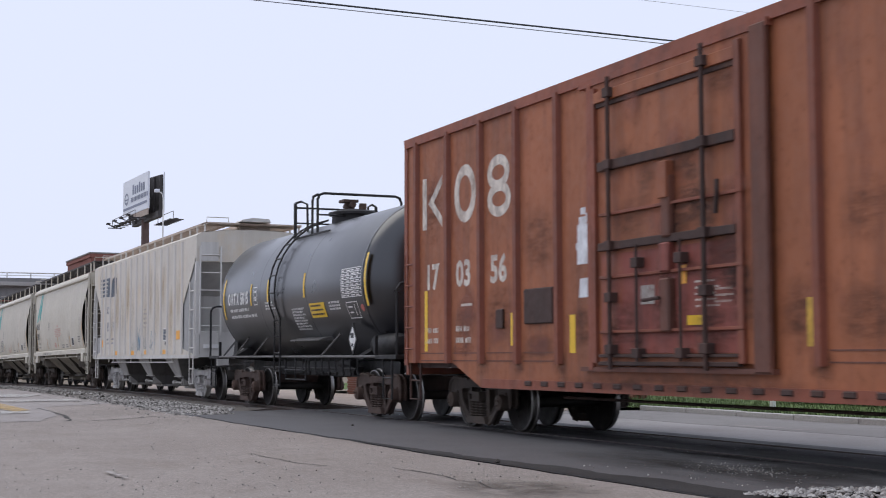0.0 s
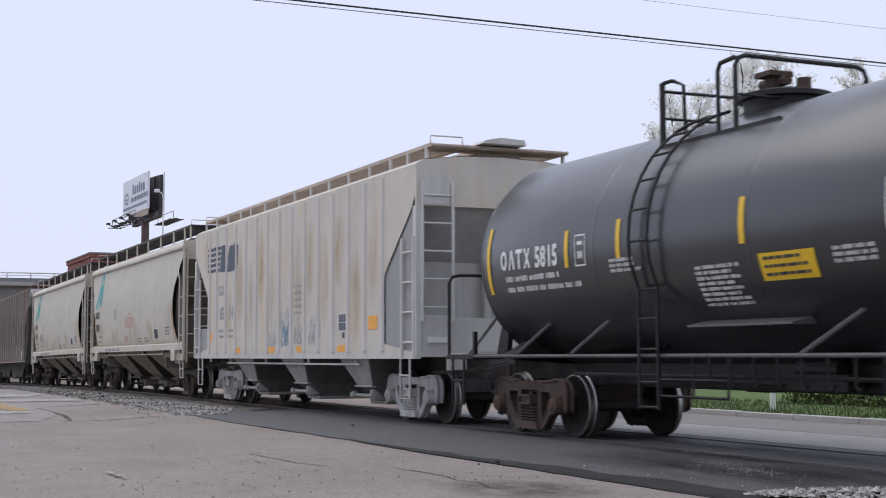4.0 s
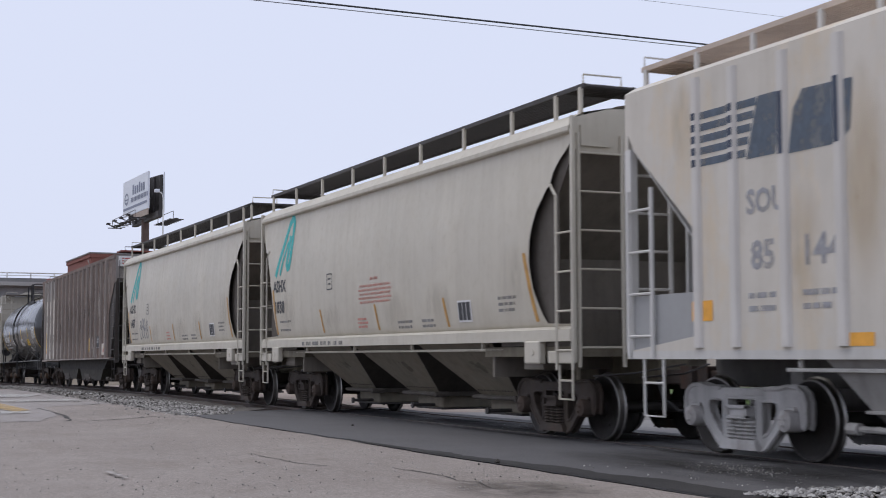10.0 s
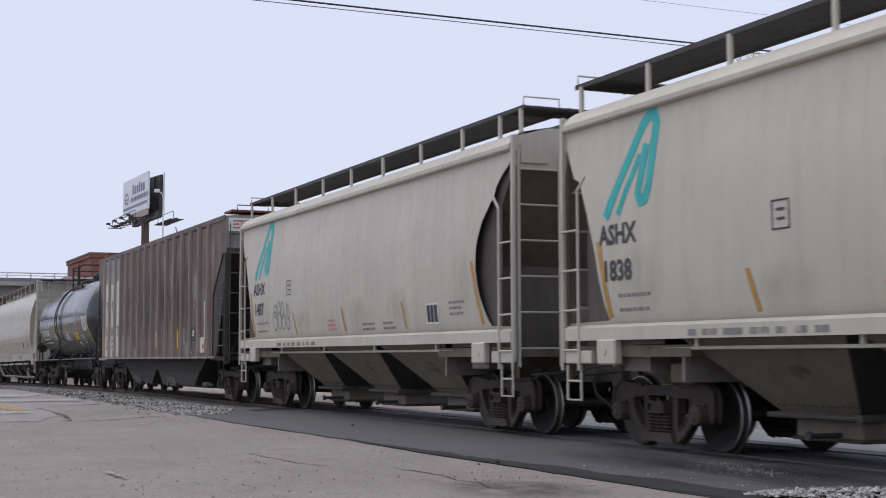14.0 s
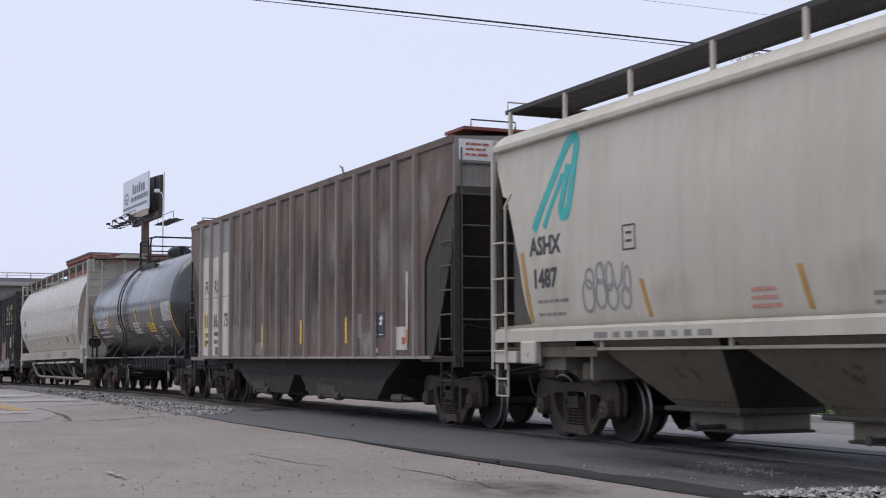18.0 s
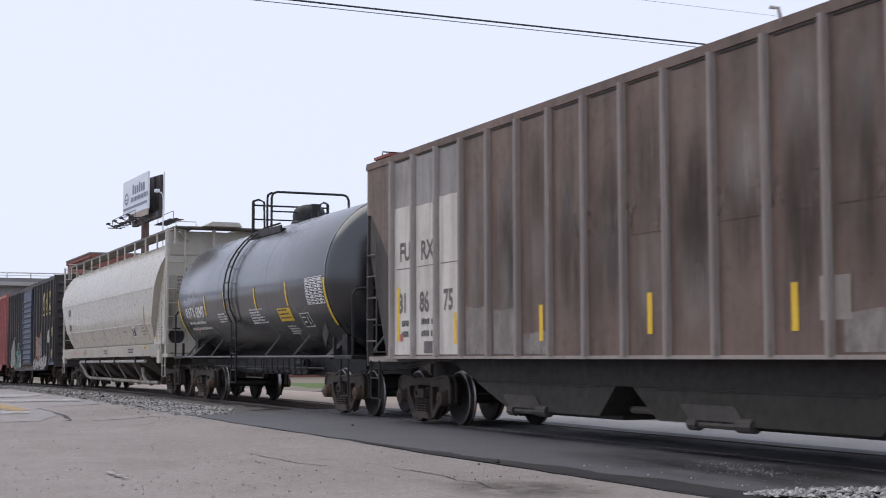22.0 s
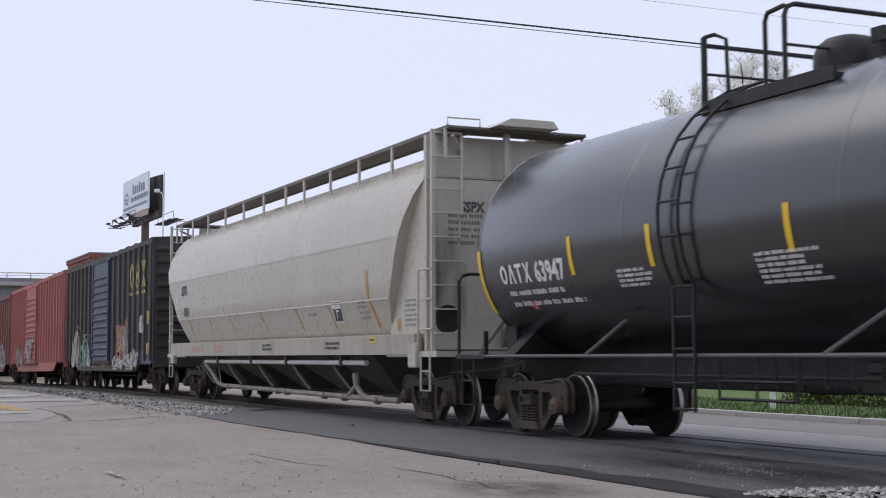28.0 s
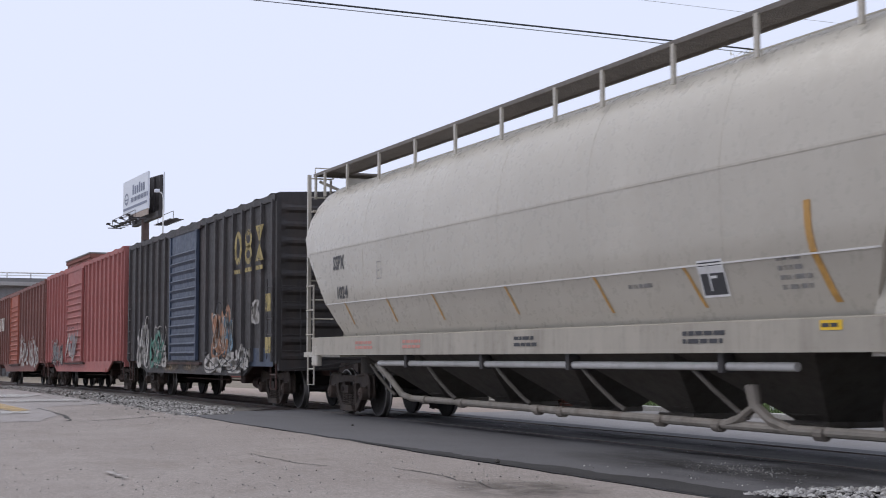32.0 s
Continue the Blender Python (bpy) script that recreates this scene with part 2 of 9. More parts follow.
M_BILLPOLE = weathered("rust_brown_pole", (0.13, 0.085, 0.075), (0.07, 0.05, 0.045), 0.5, None, 0, 0.7)
M_SIGN = plain("sign_white_vinyl", (0.72, 0.74, 0.78), 0.5, tint=0.05)
M_SIGNBLUE = plain("sign_blue_grey_print", (0.20, 0.22, 0.29), 0.5)
M_SIGNRED = plain("sign_red_print", (0.45, 0.12, 0.10), 0.5)
M_STEELDK = weathered("dark_weathered_steel", (0.05, 0.045, 0.043), (0.09, 0.07, 0.06), 0.4, None, 0, 0.65)
M_GRATE = weathered("galvanised_grating", (0.17, 0.15, 0.128), (0.075, 0.06, 0.05), 0.5, None, 0, 0.65)
M_TAG_BLUE = worn_print("pale_blue_spray", (0.20, 0.33, 0.44), 0.75)
M_TAG_GREY = worn_print("grey_spray", (0.30, 0.30, 0.30), 0.5)
M_TAG_WHITE = worn_print("white_spray", (0.50, 0.47, 0.43), 0.6)
M_TAG_ORANGE = worn_print("orange_spray", (0.40, 0.19, 0.10), 0.5)
M_TAG_TEAL = worn_print("green_spray", (0.08, 0.24, 0.18), 0.6)
M_TAG_DARK = worn_print("black_spray", (0.03, 0.03, 0.035), 0.5)
M_ASPHALT = earth("worn_light_asphalt", (0.208, 0.180, 0.160), (0.273, 0.239, 0.215), (0.148, 0.125, 0.108), 0.30, 0.92, 0.8, 0.016, 34.0, speckle=1.0)
M_CROSSING = earth("dark_crossing_asphalt", (0.071, 0.069, 0.071), (0.094, 0.091, 0.094), (0.053, 0.051, 0.052), 0.4, 0.72, 0.35, 0.008, 60.0, speckle=0.28, gloss=0.4)
M_TAR = earth("old_tar_margin", (0.016, 0.0145, 0.0145), (0.026, 0.024, 0.0235), (0.011, 0.010, 0.0098), 0.8, 0.75, 0.4, 0.008, 60.0, speckle=0.3, gloss=0.35)
M_PATCHPALE = earth("pale_concrete_paving", (0.235, 0.212, 0.200), (0.285, 0.26, 0.245), (0.18, 0.162, 0.15), 0.4, 0.92, 0.5, 0.012, 40.0, speckle=0.6)
M_FARROAD = earth("grey_road_asphalt", (0.175, 0.165, 0.158), (0.215, 0.203, 0.195), (0.135, 0.125, 0.118), 0.3, 0.9, 0.4, 0.012, 50.0)
M_STRIP = earth("pale_road_concrete", (0.25, 0.236, 0.226), (0.305, 0.29, 0.28), (0.20, 0.187, 0.178), 0.4, 0.9, 0.4, 0.012, 50.0)
M_TAN = earth("sandy_concrete", (0.33, 0.27, 0.225), (0.40, 0.33, 0.28), (0.26, 0.21, 0.17), 0.5, 0.9, 0.4, 0.012, 45.0)
M_SOIL = earth("bare_ground", (0.16, 0.135, 0.105), (0.20, 0.17, 0.13), (0.10, 0.085, 0.06), 0.2, 0.95, 0.5, 0.03, 12.0)
M_BALLASTBED = earth("dirty_ballast_bed", (0.055, 0.048, 0.042), (0.085, 0.075, 0.066), (0.035, 0.03, 0.026), 0.8, 0.95, 1.0, 0.04, 22.0)
M_STONE = pieces("pale_limestone_ballast", (0.24, 0.225, 0.208), (0.60, 0.58, 0.55), 0.85)
M_PEBBLE = pieces("loose_grit", (0.13, 0.12, 0.11), (0.50, 0.47, 0.44), 0.9)
M_RAIL = weathered("rail_steel", (0.085, 0.06, 0.048), (0.05, 0.035, 0.03), 0.5, RUST, 0.5, 0.7)
M_RAILTOP = plain("polished_rail_head", (0.12, 0.108, 0.10), 0.5, 1.0)
M_TIE = weathered("creosoted_sleeper", (0.06, 0.048, 0.04), (0.03, 0.025, 0.02), 0.6, None, 0, 0.9)
M_CONCRETE = earth("weathered_concrete", (0.36, 0.35, 0.33), (0.42, 0.405, 0.385), (0.28, 0.27, 0.25), 0.4, 0.9, 0.3, 0.01, 30.0)
M_CONCDK = earth("stained_concrete_girder", (0.19, 0.185, 0.18), (0.24, 0.235, 0.23), (0.12, 0.115, 0.11), 0.3, 0.9, 0.3, 0.01, 20.0)
M_STEPS = earth("weathered_step_concrete", (0.33, 0.315, 0.29), (0.39, 0.37, 0.345), (0.25, 0.235, 0.21), 0.6, 0.9, 0.3, 0.01, 30.0)
M_DEADLEAF = pieces("withered_leaf", (0.045, 0.034, 0.026), (0.11, 0.08, 0.055), 0.8)
M_WEED = pieces("dry_weed", (0.12, 0.105, 0.05), (0.30, 0.25, 0.13), 0.85)
M_BRICK = pieces("red_brick", (0.15, 0.068, 0.05), (0.24, 0.105, 0.078), 0.9, var="Object")
M_BRICKWALL = earth("far_red_brickwork", (0.20, 0.085, 0.068), (0.235, 0.10, 0.08), (0.15, 0.065, 0.052), 0.3, 0.9, 0.3, 0.01, 9.0)
M_MORTAR = plain("grey_mortar", (0.34, 0.31, 0.28), 0.95)
M_GRASS = pieces("spring_grass", (0.045, 0.075, 0.022), (0.115, 0.15, 0.05), 0.8)
M_LAWN = earth("lawn_ground", (0.07, 0.11, 0.03), (0.10, 0.15, 0.045), (0.11, 0.10, 0.05), 1.2, 0.95, 0.6, 0.02, 40.0)
M_LEAF = pieces("hedge_leaf", (0.06, 0.10, 0.025), (0.20, 0.25, 0.075), 0.6)
M_LEAFRED = pieces("rusty_shrub_leaf", (0.16, 0.07, 0.045), (0.28, 0.13, 0.08), 0.7)
M_BLOSSOM = petals("white_pear_blossom", (0.84, 0.83, 0.79), (0.96, 0.955, 0.93))
M_BARK = weathered("grey_brown_bark", (0.075, 0.06, 0.05), (0.03, 0.025, 0.022), 0.6, None, 0, 0.9, size=3)
M_GLASSDK, gn, gl, gb = shader("dark_window_glass")
gb.inputs["Base Color"].default_value, gb.inputs["Roughness"].default_value = (0.03, 0.035, 0.04, 1), 0.08
M_WIREGREY = plain("bare_grey_cable", (0.30, 0.30, 0.31), 0.6)
M_WIRE = plain("black_cable", (0.03, 0.03, 0.032), 0.5)
M_LINEW = worn_print("worn_white_road_paint", (0.46, 0.44, 0.41), 0.75)
M_LINEY = worn_print("worn_yellow_road_paint", (0.46, 0.31, 0.12), 0.65)
M_POST = plain("white_post_paint", (0.72, 0.71, 0.68), 0.6)

# hopper grey with the shade of bay ends and underside in it
M_RIBGREYLO = weathered("shaded_grey_hopper_bottom", (0.105, 0.10, 0.094), (0.04, 0.037, 0.034), 0.6, None, 0, 0.75)
M_WARMGREYSILL = weathered("dusty_grey_sill_paint", (0.40, 0.36, 0.295), (0.16, 0.132, 0.10), 0.55, None, 0, 0.55)
M_TAG_FAINT = worn_print("faint_blue_grey_spray", (0.30, 0.36, 0.40), 0.85)
M_SMUDGE = film("dark_grease_smudge", (0.06, 0.03, 0.022), 0.5, (0.8, 0.8, 3.0), 3.0)
M_STICKER = worn_print("torn_white_paper", (0.80, 0.82, 0.85), 0.35)
M_PINKPATCH = film("dusty_red_repaint", (0.30, 0.115, 0.085), 0.75, (1, 1, 1), 2.0)
M_YELLOWDIM = plain("grimy_yellow_strip", (0.55, 0.33, 0.04), 0.5, tint=0.3)
M_SILLRUST = film("tan_sill_rust", (0.26, 0.19, 0.12), 0.85, (1, 1, 1), 2.0)
M_GHOST = worn_print("ghost_of_old_paint", (0.165, 0.125, 0.098), 1.0)
M_CHALK = worn_print("faint_chalk_mark", (0.33, 0.30, 0.275), 0.9)
M_DARKWORN = worn_print("worn_dark_stencil", (0.14, 0.125, 0.115), 0.45)
M_WASH = worn_print("grey_washed_film", (0.27, 0.235, 0.205), 0.4)
M_CRACK = earth("tarry_crack_filling", (0.045, 0.041, 0.038), (0.065, 0.06, 0.055), (0.03, 0.027, 0.025), 2.0, 0.9, 0.4, 0.01, 40.0)
M_DIRT = film("brown_dirt_film", (0.105, 0.088, 0.07), 0.8, (1, 1, 1), 3.0, True)
M_PIPEPALE = weathered("dirty_tan_pipe", (0.26, 0.23, 0.19), (0.08, 0.065, 0.052), 0.75, (0.16, 0.115, 0.08), 0.6, 0.65)
M_FADEDPALERIB = weathered("chalky_grey_rib", (0.44, 0.40, 0.36), (0.15, 0.12, 0.10), 0.8, (0.26, 0.22, 0.19), 0.6, 0.62)
M_FADEDGREY = weathered("chalky_grey_panel", (0.30, 0.275, 0.255), (0.15, 0.125, 0.11), 0.6, (0.40, 0.37, 0.34), 0.6, 0.62, streak=1.2)
M_SOOT = film("thin_brown_soot", (0.085, 0.055, 0.038), 0.5, (1.5, 1.5, 0.4), 2.5)
M_TANSTAIN = film("tan_run_stain", (0.58, 0.44, 0.26), 0.5, (1.4, 1.4, 0.25), 1.6)
M_PALEFILM = film("chalky_grey_film", (0.37, 0.325, 0.285), 0.6, (1.8, 1.8, 0.22), 2.0)
M_DARKFILM = film("dark_run_stain", (0.055, 0.038, 0.029), 0.55, (1.8, 1.8, 0.22), 2.0)
M_DUSTFILM = film("thin_brown_dust", (0.45, 0.385, 0.295), 0.26, (1.5, 1.5, 0.4), 2.5)
# lighter grey for the near hopper faces, which catch the light
M_RIBGREYGUSSET = weathered("lit_grey_hopper_face", (0.33, 0.315, 0.295), (0.13, 0.12, 0.105), 0.6, None, 0, 0.7)
M_BOXBROWN_MID = weathered("grimy_brown_door_post", (0.15, 0.06, 0.04), (0.035, 0.022, 0.018), 0.7, (0.2, 0.07, 0.04), 0.5, 0.7)
M_STONEGREY = pieces("dusty_grey_ballast", (0.055, 0.048, 0.042), (0.50, 0.475, 0.44), 0.9)
M_DUSTBED = earth("dusty_ballast_shoulder", (0.125, 0.112, 0.10), (0.17, 0.155, 0.14), (0.075, 0.066, 0.058), 0.8, 0.95, 1.0, 0.04, 18.0, speckle=0.8)
M_BRICKLOW = earth("dark_old_brickwork", (0.17, 0.077, 0.058), (0.215, 0.094, 0.07), (0.10, 0.05, 0.04), 0.5, 0.9, 0.3, 0.01, 9.0)
# trough brown, darkened likewise for the shade under the car
M_FADEDTROUGH = weathered("shaded_brown_hopper_trough", (0.034, 0.029, 0.022), (0.017, 0.014, 0.011), 0.6, None, 0, 0.78)
# grimy end brown with the shade of cut-outs and recesses in it
M_FADEDEND = weathered("grimy_shaded_end_sheet", (0.066, 0.055, 0.047), (0.02, 0.017, 0.015), 0.6, None, 0, 0.75)
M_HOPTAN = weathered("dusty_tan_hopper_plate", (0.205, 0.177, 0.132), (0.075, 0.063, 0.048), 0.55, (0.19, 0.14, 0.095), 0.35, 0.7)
# bay end faces: soot plus their shade, as one colour
M_HOPDK = weathered("black_soot_and_shade_end", (0.05, 0.042, 0.033), (0.022, 0.019, 0.016), 0.6, None, 0, 0.8)
M_RIBGREYPRINT = worn_print("faded_grey_stencil", (0.33, 0.33, 0.35), 0.7)
# the train's shade and some oil, painted as one black film
M_SHADEOIL = film("black_shade_and_oil", (0.010, 0.0085, 0.008), 0.85, (0.5, 1.6, 1.0), 1.2, True)
# ---- mesh kit ----
class Geo:
    """Collects faces, then becomes one mesh."""

    def __init__(self):
        self.v, self.f = [], []

    def add(self, v, f):
        k = len(self.v)
        self.v += [tuple(p) for p in v]
        self.f += [tuple(i + k for i in q) for q in f]
        return self

    def box(self, x0, x1, y0, y1, z0, z1, c=0.0):
        if c <= 0:
            v = [(x, y, z) for x in (x0, x1) for y in (y0, y1) for z in (z0, z1)]
            return self.add(v, [(0, 1, 3, 2), (4, 6, 7, 5), (0, 4, 5, 1), (2, 3, 7, 6), (0, 2, 6, 4), (1, 5, 7, 3)])
        bm = bmesh.new()
        bmesh.ops.create_cube(bm, size=1)
        for p in bm.verts:
            p.co = ((x0 + x1) / 2 + p.co.x * (x1 - x0), (y0 + y1) / 2 + p.co.y * (y1 - y0), (z0 + z1) / 2 + p.co.z * (z1 - z0))
        bmesh.ops.bevel(bm, geom=list(bm.edges), offset=c, segments=1, affect="EDGES")
        bm.verts.index_update()
        self.add([p.co[:] for p in bm.verts], [[q.index for q in f.verts] for f in bm.faces])
        bm.free()
        return self

    def prism(self, poly, axis, a, b):
        """A polygon pushed along an axis: (x, z) for y, (y, z) for x, (x, y) for z."""
        def at(p, h):
            return {"y": (p[0], h, p[1]), "x": (h, p[0], p[1]), "z": (p[0], p[1], h)}[axis]
        n = len(poly)
        v = [at(p, a) for p in poly] + [at(p, b) for p in poly]
        return self.add(v, [tuple(range(n)), tuple(range(2 * n - 1, n - 1, -1))] + [(i, (i + 1) % n, n + (i + 1) % n, n + i) for i in range(n)])

    def cyl(self, p, q, r, n=8, r2=None, caps=True):
        p, q = Vector(p), Vector(q)
        d = (q - p).normalized()
        a = d.orthogonal().normalized()
        b = d.cross(a)
        r2 = r if r2 is None else r2
        v = [p + (a * math.cos(2 * math.pi * i / n) + b * math.sin(2 * math.pi * i / n)) * r for i in range(n)]
        v += [q + (a * math.cos(2 * math.pi * i / n) + b * math.sin(2 * math.pi * i / n)) * r2 for i in range(n)]
        f = [(i, (i + 1) % n, n + (i + 1) % n, n + i) for i in range(n)]
        if caps:
            f += [tuple(range(n - 1, -1, -1)), tuple(range(n, 2 * n))]
        return self.add(v, f)

    def tube(self, path, r, n=6):
        pts = [Vector(p) for p in path]
        v, f = [], []
        a = None
        for i, p in enumerate(pts):
            d = (pts[min(i + 1, len(pts) - 1)] - pts[max(i - 1, 0)]).normalized()
            if a is None:
                a = d.orthogonal()
            a = (a - d * a.dot(d)).normalized()
            b = d.cross(a)
            rr = r[i] if isinstance(r, (list, tuple)) else r
            v += [p + (a * math.cos(2 * math.pi * k / n) + b * math.sin(2 * math.pi * k / n)) * rr for k in range(n)]
        for i in range(len(pts) - 1):
            f += [(i * n + k, i * n + (k + 1) % n, (i + 1) * n + (k + 1) % n, (i + 1) * n + k) for k in range(n)]
        f += [tuple(range(n - 1, -1, -1)), tuple(range((len(pts) - 1) * n, len(pts) * n))]
        return self.add(v, f)

    def lathe(self, profile, axis, at=(0, 0, 0), n=24):
        """Profile of (radius, way along the axis), turned about it."""
        v, f = [], []
        for r, h in profile:
            for k in range(n):
                c, s = r * math.cos(2 * math.pi * k / n), r * math.sin(2 * math.pi * k / n)
                p = {"x": (h, c, s), "y": (c, h, s), "z": (c, s, h)}[axis]
                v.append((p[0] + at[0], p[1] + at[1], p[2] + at[2]))
        for i in range(len(profile) - 1):
            f += [(i * n + k, i * n + (k + 1) % n, (i + 1) * n + (k + 1) % n, (i + 1) * n + k) for k in range(n)]
        return self.add(v, f)

    def sheet(self, rows):
        w = len(rows[0])
        return self.add([p for r in rows for p in r], [(i * w + j, i * w + j + 1, (i + 1) * w + j + 1, (i + 1) * w + j) for i in range(len(rows) - 1) for j in range(w - 1)])

    def mesh(self, name, material, smooth=False, solid=False):
        me = bpy.data.meshes.new(name)
        me.from_pydata(self.v, [], self.f)
        if solid:
            bm = bmesh.new()
            bm.from_mesh(me)
            bmesh.ops.recalc_face_normals(bm, faces=list(bm.faces))
            bm.to_mesh(me)
            bm.free()
        me.materials.append(material)
        if smooth:
            me.polygons.foreach_set("use_smooth", [True] * len(me.polygons))
            me.set_sharp_from_angle(angle=radians(35))
        me.update()
        return me


def part(name, geo, material, parent, label="", smooth=False, at=None, solid=True):
    me = geo if isinstance(geo, bpy.types.Mesh) else geo.mesh(name, material, smooth, solid)
    ob = new(name, me)
    ob.parent = parent
    if at is not None:
        ob.location = at
    return tagged(ob, label)


def thing(name, label, category, group="", kind="", at=(0, 0, 0)):
    ob = new(name)
    ob.location = at
    ob.empty_display_size = 0.3
    return tagged(ob, label, category, group, kind)


def solo(name, geo, material, label="", category="", group="", kind="", smooth=False, solid=True):
    ob = new(name, geo.mesh(name, material, smooth, solid))
    return tagged(ob, label, category, group, kind)


def mirror_x(pts):
    return [(-x, z) for x, z in pts][::-1]


def glyphs(text, size, squeeze=1.0):
    """Flat letters as points and faces, base line at 0, from the built-in font."""
    cu = bpy.data.curves.new("stencil", "FONT")
    cu.body, cu.size, cu.resolution_u, cu.offset = text, size, 2, size * 0.034
    ob = bpy.data.objects.new("stencil", cu)
    scene.collection.objects.link(ob)
    bpy.context.view_layer.update()
    me = bpy.data.meshes.new_from_object(ob)
    v = [(p.co.x * squeeze, p.co.y) for p in me.vertices]
    f = [tuple(q.vertices) for q in me.polygons]
    bpy.data.objects.remove(ob)
    bpy.data.meshes.remove(me)
    return v, f


def decal(name, shape, place, material, parent, label=""):
    v, f = shape
    g = Geo().add([place(u, w) for u, w in v], f)
    ob = part(name, g, material, parent, label, solid=False)
    if any(k in name for k in ("print", "table", "scrawl", "smudge", "patch", "haze", "spray", "wash", "mark", "panel", "stain", "film", "soot")):
        tagged(ob, kind="stuff")
    return ob


def rect(w, h, nu=1, nv=1):
    v = [(w * i / nu, h * j / nv) for j in range(nv + 1) for i in range(nu + 1)]
    return v, [(j * (nu + 1) + i, j * (nu + 1) + i + 1, (j + 1) * (nu + 1) + i + 1, (j + 1) * (nu + 1) + i) for j in range(nv) for i in range(nu)]


def joined(*shapes):
    v, f = [], []
    for (sv, sf), du, dv in shapes:
        k = len(v)
        v += [(a + du, b + dv) for a, b in sv]
        f += [tuple(i + k for i in q) for q in sf]
    return v, f


def bars(w, rows, pitch, height, rnd, gap=0.25):
    """Lines of small print too small to read: broken bars."""
    out = []
    for r in range(rows):
        x, end = 0.0, w * rnd.uniform(0.75, 1.0)
        while x < end - height:
            run_ = min(rnd.uniform(1.5, 5) * height, end - x)
            out.append((rect(run_, height), x, -r * pitch))
            x += run_ + height * gap * 2
    return joined(*out)


def oval(w, h, hole=0.0, n=20):
    o = [(w / 2 + w / 2 * math.cos(2 * math.pi * i / n), h / 2 + h / 2 * math.sin(2 * math.pi * i / n)) for i in range(n)]
    if not hole:
        return o, [tuple(range(n))]
    k = [(w / 2 + (w / 2 - hole) * math.cos(2 * math.pi * i / n), h / 2 + (h / 2 - hole) * math.sin(2 * math.pi * i / n)) for i in range(n)]
    return o + k, [(i, (i + 1) % n, n + (i + 1) % n, n + i) for i in range(n)]


def stroke(path, w):
    """A brushed line as a flat band."""
    pts = [Vector((*p, 0)) for p in path]
    v = []
    for i, p in enumerate(pts):
        d = (pts[min(i + 1, len(pts) - 1)] - pts[max(i - 1, 0)]).normalized()
        n = Vector((-d.y, d.x, 0)) * w / 2
        v += [(p + n)[:2], (p - n)[:2]]
    return v, [(2 * i, 2 * i + 1, 2 * i + 3, 2 * i + 2) for i in range(len(pts) - 1)]


def scribble(w, h, turns, width, rnd):
    """A loose spray-can tag: looping strokes."""
    out = []
    for k in range(turns):
        cx, ph, am = w * (k + 0.5) / turns, rnd.uniform(0, 6), rnd.uniform(0.6, 1.0)
        m_, q = rnd.choice((1, 1, 2)), rnd.randint(16, 26)
        path = [(cx + w / turns * 0.75 * math.sin(a * m_ + ph) * am, h * (0.5 + 0.48 * math.cos(a + ph * 0.5) * am)) for a in [i * 0.25 for i in range(q)]]
        out.append((stroke(path, width), 0, 0))
    return joined(*out)


def blob(w, h, rnd, n=18):
    return [(w / 2 + w / 2 * math.cos(a) * rnd.uniform(0.6, 1.05), h / 2 + h / 2 * math.sin(a) * rnd.uniform(0.6, 1.05)) for a in [2 * math.pi * i / n for i in range(n)]], [tuple(range(n))]


def block_mark(k, w, h):
    """Owner's marks kept as plain shapes: a ring, an open wedge, a capped bar, a cross."""
    t = w * 0.28
    if k % 4 == 0:
        return oval(w, h, t)
    if k % 4 == 1:
        return [(0, 0), (t, 0), (w / 2, h * 0.70), (w - t, 0), (w, 0), (w * 0.62, h), (w * 0.38, h)], [(0, 1, 2, 6), (2, 3, 4, 5), (2, 5, 6)]
    if k % 4 == 2:
        return joined((rect(t, h - t, 1, 3), (w - t) / 2, 0), (rect(w, t), 0, h - t))
    return joined((([(0, 0), (t, 0), (w, h), (w - t, h)], [(0, 1, 2, 3)]), 0, 0), (([(w - t, 0), (w, 0), (t, h), (0, h)], [(0, 1, 2, 3)]), 0, 0.0))


def typed(w, height, rnd):
    """A line of stencilled print too small to read: letter-sized dabs."""
    out, x, left = [], 0.0, 4
    while x < w:
        wd = height * rnd.uniform(0.35, 0.7)
        out.append((rect(wd, height * rnd.choice((1.0, 1.0, 0.85))), x, 0))
        x += wd + height * 0.28
        left -= 1
        if left == 0:
            x += height * 0.7
            left = rnd.randint(3, 7)
    return joined(*out)


def smear(w, h, rnd, n=7):
    """Loose patches of grease or torn paint."""
    out = []
    for _ in range(n):
        a, b = w * rnd.uniform(0.1, 0.45), h * rnd.uniform(0.15, 0.5)
        out.append((blob(a, b, rnd, 11), rnd.uniform(0, w - a), rnd.uniform(0, h - b)))
    return joined(*out)


def on_side(x, z, y):
    """Places flat marks on a side wall, reading along the train."""
    return lambda u, w: (x + u, y, z + w)


# ---- running gear shared by all cars ----
SPINNING, ROLLING = [], []
R_WHEEL = 0.457
CACHE = {}


def cached(key, make):
    if key not in CACHE:
        CACHE[key] = make()
    return CACHE[key]


